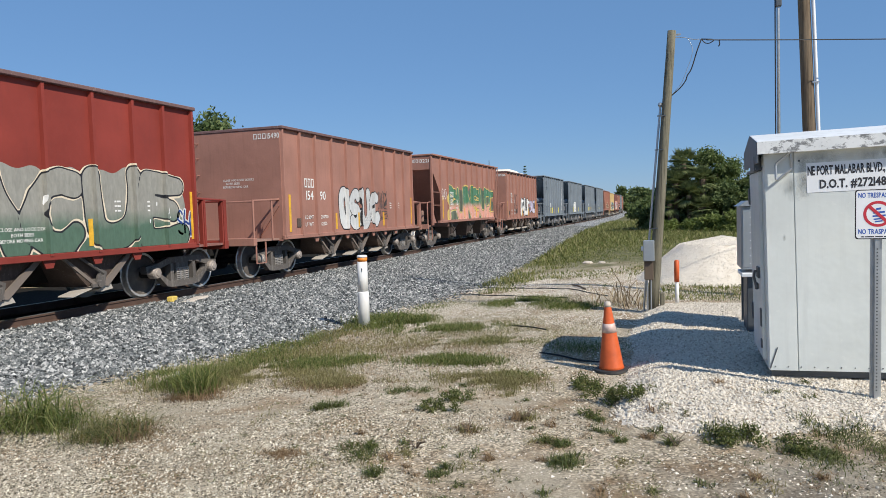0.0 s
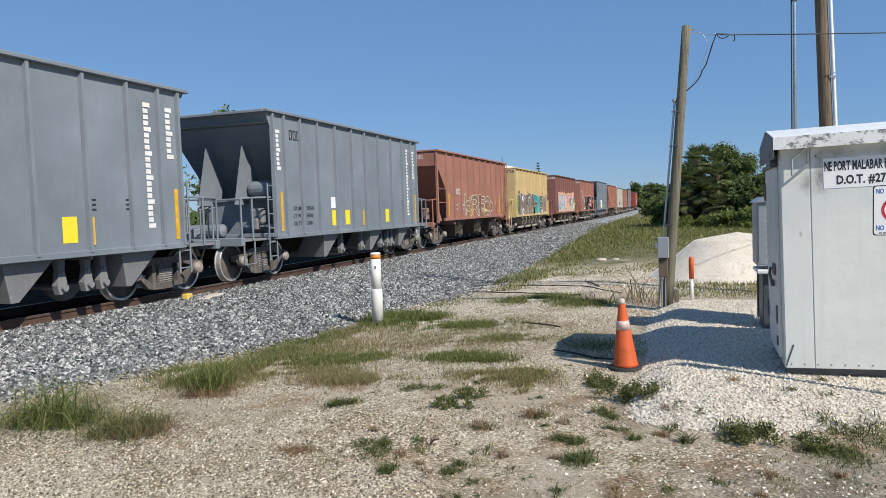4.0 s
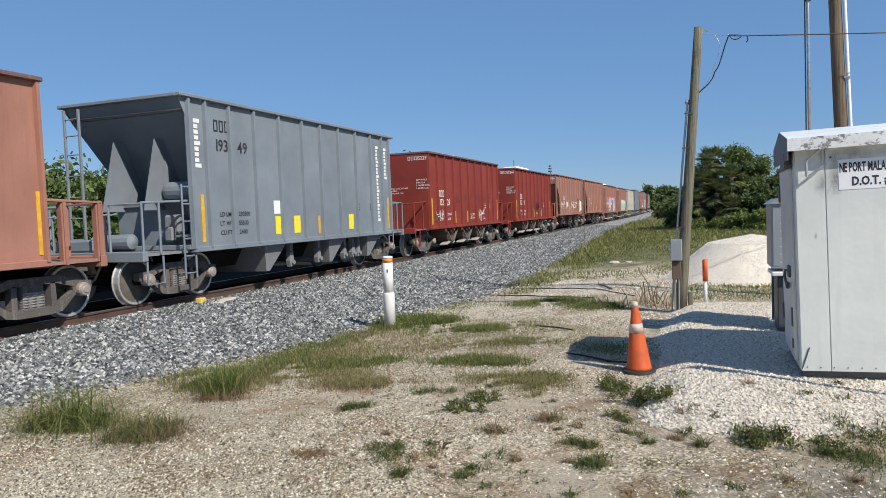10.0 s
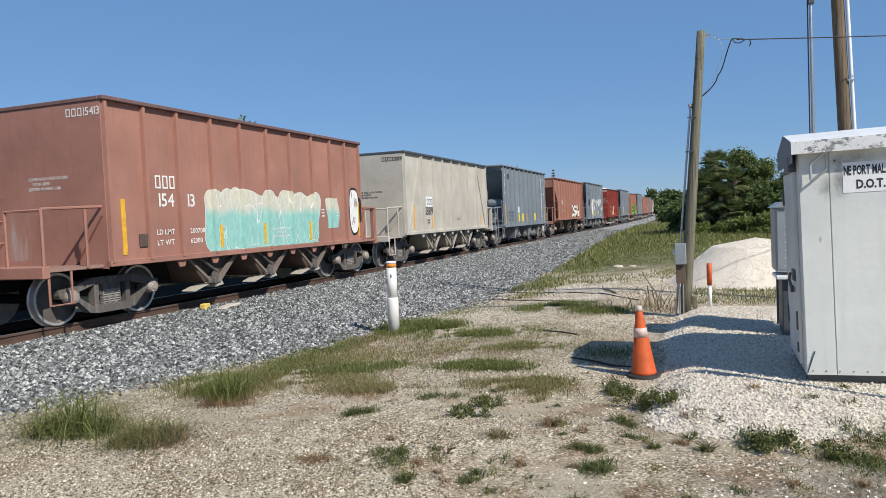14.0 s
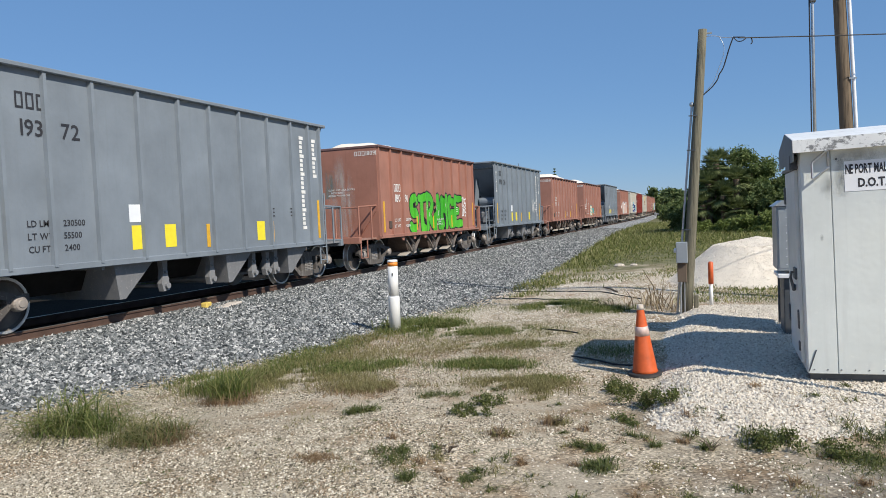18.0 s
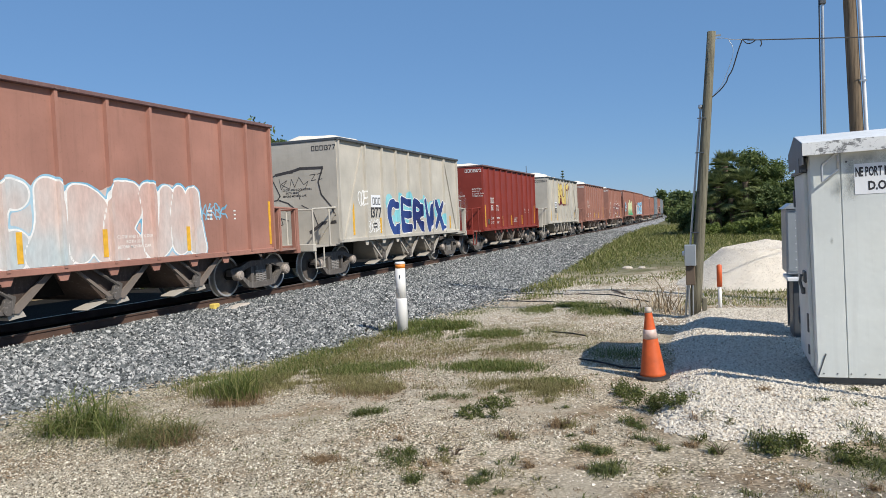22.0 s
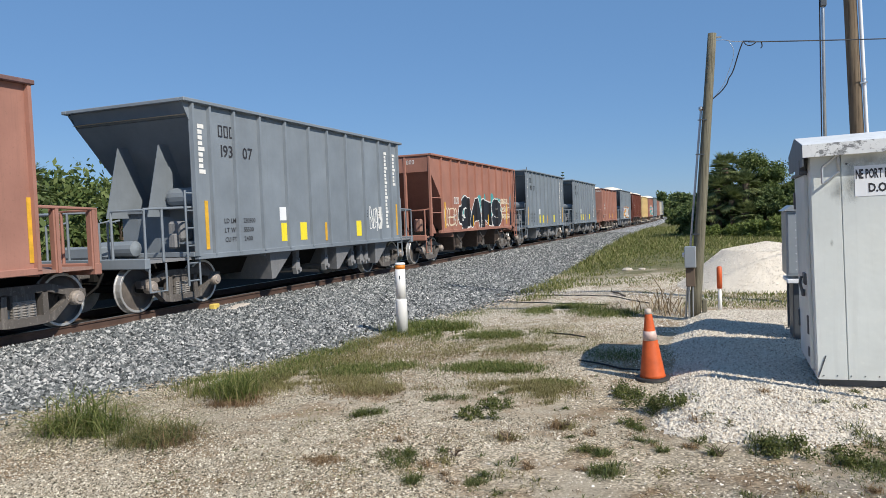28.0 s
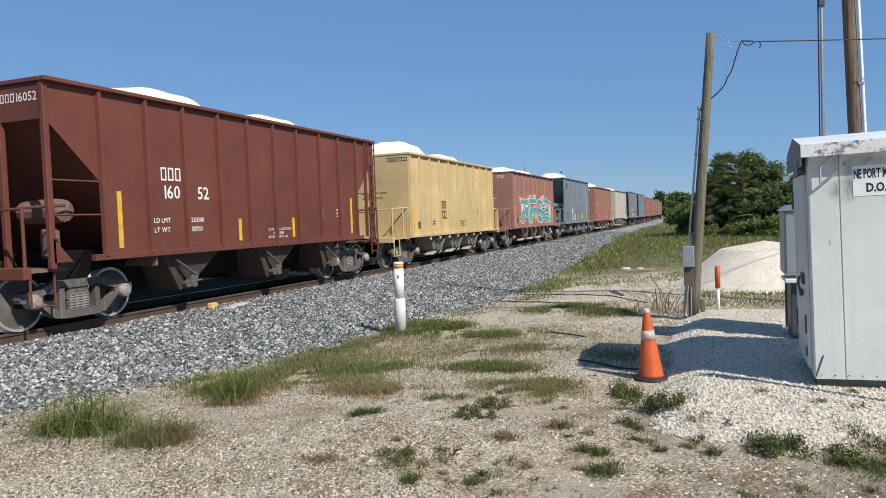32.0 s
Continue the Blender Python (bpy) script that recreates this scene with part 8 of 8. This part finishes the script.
# bushy herbs with many tiny leaves, and bare twigs
for hx, hy, hr, hn in ((-1.93, 5.48, 0.11, 900), (-1.83, 5.80, 0.13, 1000), (-0.76, 6.36, 0.15, 1400), (-0.52, 6.02, 0.13, 900), (-0.32, 5.88, 0.15, 1300), (-0.68, 5.55, 0.07, 260), (0.41, 5.16, 0.14, 1200), (0.75, 5.05, 0.14, 700)):
    hc = np.random.RandomState(int(hn + hx * 100 + 900))
    hz = z_at(hx, hy)
    spots = [(hx + hc.normal(0, hr * 0.6), hy + hc.normal(0, hr * 0.6), hz + 0.015 + 0.05 * hc.random_sample() * hr / 0.13) for _ in range(9)]
    hv, hf = leaf_cloud(spots, [hr * 0.42] * 9, hn, 0.011, hn)
    hv[:, 2] = np.maximum(hv[:, 2], hz - 0.004)
    tagged(new("herb", bulk("herb", hv, hf, WEED)), "bushy dark green herb with tiny leaves on gravel", "weed", "herbs")
for hx, hy in ((-1.12, 5.35), (-1.49, 4.97), (-0.02, 4.98), (-1.75, 4.55)):
    hc = random.Random(int(hx * 100) + 500)
    plant = thing("dead_twig_plant", "small dead twiggy plant on sand", "weed", "dead twigs", at=pose(hx, hy, z_at(hx, hy)))
    for _ in range(9):
        a, l = hc.uniform(0, 6.28), hc.uniform(0.05, 0.13)
        part("twig", Shape().tube([(0, 0, -0.01), (math.cos(a) * l * 0.4, math.sin(a) * l * 0.4, l * 0.5), (math.cos(a) * l, math.sin(a) * l, l * hc.uniform(0.6, 1.0))], [0.0035, 0.003, 0.002], 4), BARK, plant)

# single small plants dotted over the bare foreground
r = np.random.RandomState(76)
dots = [(r.uniform(-2.3, 1.1), r.uniform(3.7, 6.4), 0.05, 3 * r.randint(12, 34), r.uniform(0.035, 0.08)) for _ in range(64)]
weeds("small_plants", dots[:34], 0.007, WEED, 78, "small green plants dotted over bare gravel")
weeds("withered_plants", dots[34:], 0.006, DEAD, 79, "small withered plants on bare gravel")

# tiny sprouts and litter all over the bare ground
r = np.random.RandomState(73)
sprouts = [(r.uniform(-3.6, 1.6), r.uniform(3.6, 7.4), 0.03, 3 * r.randint(2, 6), r.uniform(0.02, 0.05)) for _ in range(900)]
weeds("green_sprouts", sprouts[:330], 0.006, WEED, 74, "tiny green sprouts on bare ground")
weeds("dry_litter", sprouts[330:], 0.005, DEAD, 75, "dry plant litter on bare ground")

# rough field beyond
r = np.random.RandomState(60)
n = 190000
fy = 14.6 + 64 * r.uniform(0, 1, n) ** 1.6
fx = toe(fy) + 0.3 + (16 - toe(fy)) * r.uniform(0, 1, n)
keep = (0.8 * waves(fx, fy, 0.5, 61) + 0.5 * waves(fx, fy, 1.7, 62) + np.clip((fy - 27) / 12, -0.5, 1.2) * 0.6 + 0.9 * np.exp(-((fx - toe(fy) - 0.8) / 1.1) ** 2) * (fy > 16) * (0.5 + 0.9 * waves(fx, fy, 0.9, 65)) - 0.25 * np.exp(-((fx + 2.3) / 1.0) ** 2) * (fy < 24) + np.clip((fy - 16.8) / 1.5, -0.6, 0.42) + 0.75 * waves(fx, fy, 2.6, 67) + 0.6 * waves(fx, fy, 5.0, 66) + r.normal(0, 0.3, n) > 0.05) & (pile_height(fx, fy) < 0)
fx, fy = fx[keep], fy[keep]
tagged(new("field_grass", blades("field_grass", fx, fy, (0.085 + 0.30 * np.clip((fy - 26) / 22, 0, 1) + 0.12 * np.exp(-((fx - toe(fy) - 0.8) / 0.9) ** 2)) * r.uniform(0.4, 1.4, len(fx)), 0.006 + 0.0006 * fy, r.uniform(0.2, 1.2, len(fx)), FIELD, 63, None, True)),
       "tall rough green and straw grass", "grass", kind="stuff")
n = 3000
fx, fy = r.uniform(-0.6, 3.0, n), r.uniform(12.6, 15.2, n)
tagged(new("verge_grass", blades("verge_grass", fx, fy, 0.10 * r.uniform(0.4, 1.3, n), np.full(n, 0.012), r.uniform(0.3, 1.2, n), FIELD, 64)), "short grass before the limestone heap", "grass", kind="stuff")

# dead fronds at the pole's foot
for i, (x, y, n, h) in enumerate(((-0.80, 12.0, 30, 0.80), (-1.0, 12.2, 24, 0.62), (-0.62, 11.6, 22, 0.5), (-1.5, 12.1, 22, 0.45))):
    tuft(x, y, n, h, 0.13, 0.018, STRAW, 120 + i, "dry brown reed clump beside the wooden pole", "reed_clump")

LEAF = islands("broadleaf_green", ((0.0, (0.07, 0.105, 0.03)), (0.5, (0.13, 0.18, 0.056)), (1.0, (0.21, 0.25, 0.09))), 0.6, translucent=0.3)
LEAF_DARK = islands("dark_broadleaf_green", ((0.0, (0.06, 0.093, 0.032)), (0.5, (0.11, 0.155, 0.054)), (1.0, (0.18, 0.22, 0.083))), 0.6, translucent=0.25)
LEAF_BRIGHT = islands("young_brush_green", ((0.0, (0.09, 0.13, 0.03)), (0.5, (0.17, 0.22, 0.055)), (1.0, (0.27, 0.31, 0.10))), 0.6, translucent=0.3)
PALM = islands("palm_frond_green", ((0.0, (0.09, 0.125, 0.045)), (1.0, (0.25, 0.28, 0.12))), 0.5, translucent=0.25)


def tree(x, y, h, spread_, seed, leaves=3500, size=0.16, mat=None, trunk=0.35, label="", z=None, clumps=12):
    r = random.Random(seed)
    t = thing("tree", label or "broadleaf tree with a dense uneven green crown", "tree", "trees", at=pose(x, y, z_at(x, y) if z is None else z, 0, 0, r.uniform(0, 360)))
    sh = Shape()
    th = h * trunk
    sh.tube([(0, 0, -0.1), (0.05, 0.02, th * 0.6), (0.1, -0.05, th * 1.5)], [0.05 * h * 0.55, 0.04 * h * 0.5, 0.02 * h * 0.5], 8)
    cs, rs = [], []
    grow = (12 / clumps) ** 0.45
    for i in range(clumps):
        a, e = r.uniform(0, 6.28), r.uniform(0, 1)
        d = spread_ * (0.25 + 0.7 * r.random()) * (1 - 0.45 * e * e)
        c = (math.cos(a) * d, math.sin(a) * d, th + (h - th) * (0.08 + 0.79 * e))
        cs.append(c), rs.append(spread_ * r.uniform(0.20, 0.45) * grow)
        if i < 12:
            sh.tube([(0.08, 0, th * r.uniform(0.7, 1.3)), tuple(q * 0.6 for q in c[:2]) + (c[2] * 0.75,), c], [0.012 * h, 0.007 * h, 0.003 * h], 5)
    cs.append((0, 0, h - spread_ * 0.35)), rs.append(spread_ * 0.4)
    part("trunk", sh, BARK, t)
    v, f = leaf_cloud(cs, rs, leaves, size, seed)
    part("crown", bulk("crown", v, f, mat or LEAF), None, t)
    return t


def palm(x, y, h, reach_, seed, count=34, skirt=True, z=None):
    r = random.Random(seed)
    t = thing("cabbage_palm", "cabbage palm with fan fronds", "palm", "palms", at=pose(x, y, z_at(x, y) if z is None else z))
    part("trunk", Shape().tube([(0, 0, -0.1), (0.06, 0.03, h * 0.5), (0.0, 0.0, h)], [0.2, 0.16, 0.17], 9), BARK, t)
    v, f = [], []
    for i in range(count):
        a, e = r.uniform(0, 6.28), r.uniform(-0.9 if skirt else -0.3, 1.25)
        out = Vector((math.cos(a) * math.cos(e), math.sin(a) * math.cos(e), math.sin(e)))
        o = Vector((0, 0, h)) + out * reach_ * 0.5
        side = out.cross(Vector((0, 0, 1))).normalized()
        up = side.cross(out).normalized()
        n = len(v)
        v += [Vector((0, 0, h)), Vector((0, 0, h)) + side * 0.02, o + side * 0.02, o]
        f.append((n, n + 1, n + 2, n + 3))
        for b in range(15):
            q = (b / 14 - 0.5) * 2.7
            d = (out * math.cos(q) + side * math.sin(q)).normalized()
            ln = reach_ * 0.62 * (1 - 0.25 * abs(q) / 1.35) * r.uniform(0.85, 1.1)
            tip = o + d * ln - Vector((0, 0, ln * ln * 0.28)) + up * 0.1 * math.cos(q)
            w = out.cross(d).normalized() if abs(q) > 0.05 else side
            p = d.cross(up).normalized() * 0.028 * reach_
            n = len(v)
            v += [o - p * 0.5, o + d * ln * 0.5 - p, tip, o + d * ln * 0.5 + p]
            f.append((n, n + 1, n + 2, n + 3))
    part("fronds", bulk("fronds", np.array([tuple(q) for q in v]), np.array(f), PALM), None, t)
    return t


# clump of trees beyond the limestone heap
for i, (x, y, h, s, n) in enumerate(((1.9, 46.6, 5.05, 1.7, 19000), (0.5, 47.5, 4.5, 1.5, 15000), (3.2, 46.8, 4.35, 1.7, 16000), (4.6, 47.2, 3.5, 1.8, 14000), (6.6, 47.5, 3.6, 2.2, 10000), (-0.6, 48.0, 2.9, 1.2, 10000), (9.2, 47.0, 4.4, 2.5, 7000),
                                     (2.6, 45.0, 2.9, 1.4, 13000), (4.2, 45.0, 2.4, 1.4, 10000), (1.3, 45.6, 2.2, 1.2, 9000), (-1.7, 50.0, 1.7, 1.0, 6000), (-0.9, 46.4, 1.5, 0.9, 6000), (0.35, 46.0, 3.7, 1.2, 14000), (0.9, 45.1, 2.2, 1.1, 10000), (7.6, 44.5, 2.4, 1.8, 5000))):
    tree(x, y, h, s, 200 + i, int(n * 1.3), 0.085, LEAF_DARK if i % 2 else LEAF, 0.06, "dense dark green subtropical tree in a clump", clumps=34)
for i, (x, y, h, q) in enumerate(((0.45, 45.4, 4.1, 1.15), (0.0, 44.9, 2.9, 1.05), (0.75, 44.5, 2.2, 1.05), (-0.35, 44.7, 1.7, 0.95), (1.5, 44.6, 3.1, 1.0), (1.4, 44.2, 1.4, 0.9))):
    palm(x, y, h, q, 230 + i, 46)
# light green brush along the clump's foot
for i, (x, y, h, s) in enumerate(((2.0, 42.6, 1.0, 0.9), (3.1, 42.2, 1.2, 1.0), (4.2, 42.4, 1.1, 1.0), (1.0, 43.2, 0.8, 0.8), (-0.4, 43.6, 0.7, 0.7))):
    tree(x, y, h, s, 250 + i, 5000, 0.07, LEAF_BRIGHT, 0.05, "low light green brush at the foot of the trees", clumps=24)

# tree line in the distance
for i in range(17):
    rr = random.Random(300 + i)
    x, y = -13.5 + i * 1.7 + rr.uniform(-1, 1), 190 + rr.uniform(-25, 45)
    tree(x, y, rr.uniform(4.2, 6.8) if i > 3 else 7.2, rr.uniform(2.6, 4.0), 300 + i, 2200, 0.42, LEAF_DARK, 0.15, "distant dark green tree in the tree line")
for i, (x, y, h, s) in enumerate(((-4.2, 92, 2.2, 1.6), (-2.6, 88, 2.6, 1.8), (-1.0, 86, 2.4, 1.7), (0.8, 84, 3.0, 2.0), (-5.6, 112, 2.0, 1.6), (-3.5, 118, 3.2, 2.2))):
    tree(x, y, h, s, 340 + i, 2800, 0.18, LEAF, 0.12, "rounded green shrub at the field's edge")

# trees behind the train
for i, (x, y, h, s) in enumerate(((-30, 41.5, 8.9, 2.6), (-31, 45.5, 8.4, 2.2), (-31, 25, 5.0, 3.2), (-29, 20, 4.2, 3.0), (-32, 31, 4.6, 3.0), (-33, 36, 6.5, 2.8), (-32, 53, 7.2, 3.0), (-34, 61, 8.2, 3.2), (-33, 72, 8.6, 3.2),
                                  (-35, 84, 9.6, 3.4), (-36, 97, 9.4, 3.4), (-37, 112, 10.0, 3.6), (-40, 130, 10.5, 4.0), (-30, 15, 4.0, 3.0), (-29, 9.5, 4.0, 3.0), (-31, 3, 4.5, 3.2))):
    tree(x, y, h, s, 400 + i, 4600, 0.19, LEAF if i % 3 else LEAF_DARK, 0.3, "green tree behind the train", z=-0.2)
# brush close behind the track
for i in range(26):
    rr = random.Random(500 + i)
    y = -6 + i * 3.1 + rr.uniform(-0.8, 0.8)
    tree(-18.2 + rr.uniform(-1.2, 0.8), y, rr.uniform(1.9, 2.9), rr.uniform(1.5, 2.1), 500 + i, 1500, 0.15, LEAF if i % 3 else LEAF_DARK, 0.08, "thick green roadside shrub behind the track", z=-0.25)
palm(-30, 31.0, 6.9, 1.7, 430, 40, False, -0.2)
palm(-29, 22.5, 4.0, 1.6, 431, 36, True, -0.2)


def conifer(x, y, h):
    t = thing("norfolk_pine", "slim layered conifer behind the train", "tree", "trees", at=pose(x, y, -0.2))
    part("trunk", Shape().tube([(0, 0, 0), (0, 0, h)], [0.25, 0.03], 7), BARK, t)
    r = np.random.RandomState(9)
    v, f = [], []
    for k in range(14):
        z = h * (0.30 + 0.68 * k / 13)
        reach_ = 0.22 + 1.35 * (1 - k / 13.5)
        for a in np.arange(0, 6.28, 0.7) + r.uniform(0, 1):
            for j in range(14):
                q = np.array((math.cos(a), math.sin(a), 0.12)) * reach_ * (j + 1) / 14 + (0, 0, z)
                w = np.array((-math.sin(a), math.cos(a), 0.2)) * 0.17 * (1.1 - j / 16)
                n = len(v)
                v += [q - w, q + (0, 0, 0.16), q + w, q - (0, 0, 0.1)]
                f.append((n, n + 1, n + 2, n + 3))
    part("crown", bulk("crown", np.array(v), np.array(f), LEAF_DARK), None, t)


conifer(-31, 152, 11.4)
p = thing("distant_mast", "thin distant pole above the train", "mast", at=pose(-30, 117, -0.2))
part("mast_tube", Shape().tube([(0, 0, 0), (0, 0, 10.4)], [0.09, 0.06], 6), DARK_GREY, p)

# woods that close the horizon
v, f = [], []
rw = np.random.RandomState(77)
cs, rs = [], []
for a in np.arange(0, 6.283, 0.012):
    d = rw.uniform(330, 420)
    if abs(math.sin(a)) > 0.9 and math.sin(a) > 0 and abs(d * math.cos(a) + 40) < 45:
        d += 160
    for _ in range(2):
        cs.append((d * math.cos(a) + rw.uniform(-6, 6) - 20, d * math.sin(a), rw.uniform(0.5, 5.5))), rs.append(rw.uniform(2.5, 4.2))
v, f = leaf_cloud(cs, rs, 46000, 1.3, 78)
tagged(new("far_woods", bulk("far_woods", v, f, LEAF_DARK)), "distant low green woods along the horizon", "woods", kind="stuff")


# ---- what moves ----
def gone(t):
    """How far the train has rolled, in metres, t seconds after the start."""
    return 19.876 * t + 0.0111 * t * t - 0.26


def motions():
    for car, at in zip(CARS, CAR_AT):
        rows = []
        for t in np.arange(0, 32.1, 2.0):
            s = at - gone(t)
            a = max(0.0, s - BEND_Y) / BEND_R
            rows.append((float(t), Matrix.Translation(track(s, 0, RAIL_Z)) @ Matrix.Rotation(a, 4, "Z")))
        walk(car, rows)


motions()
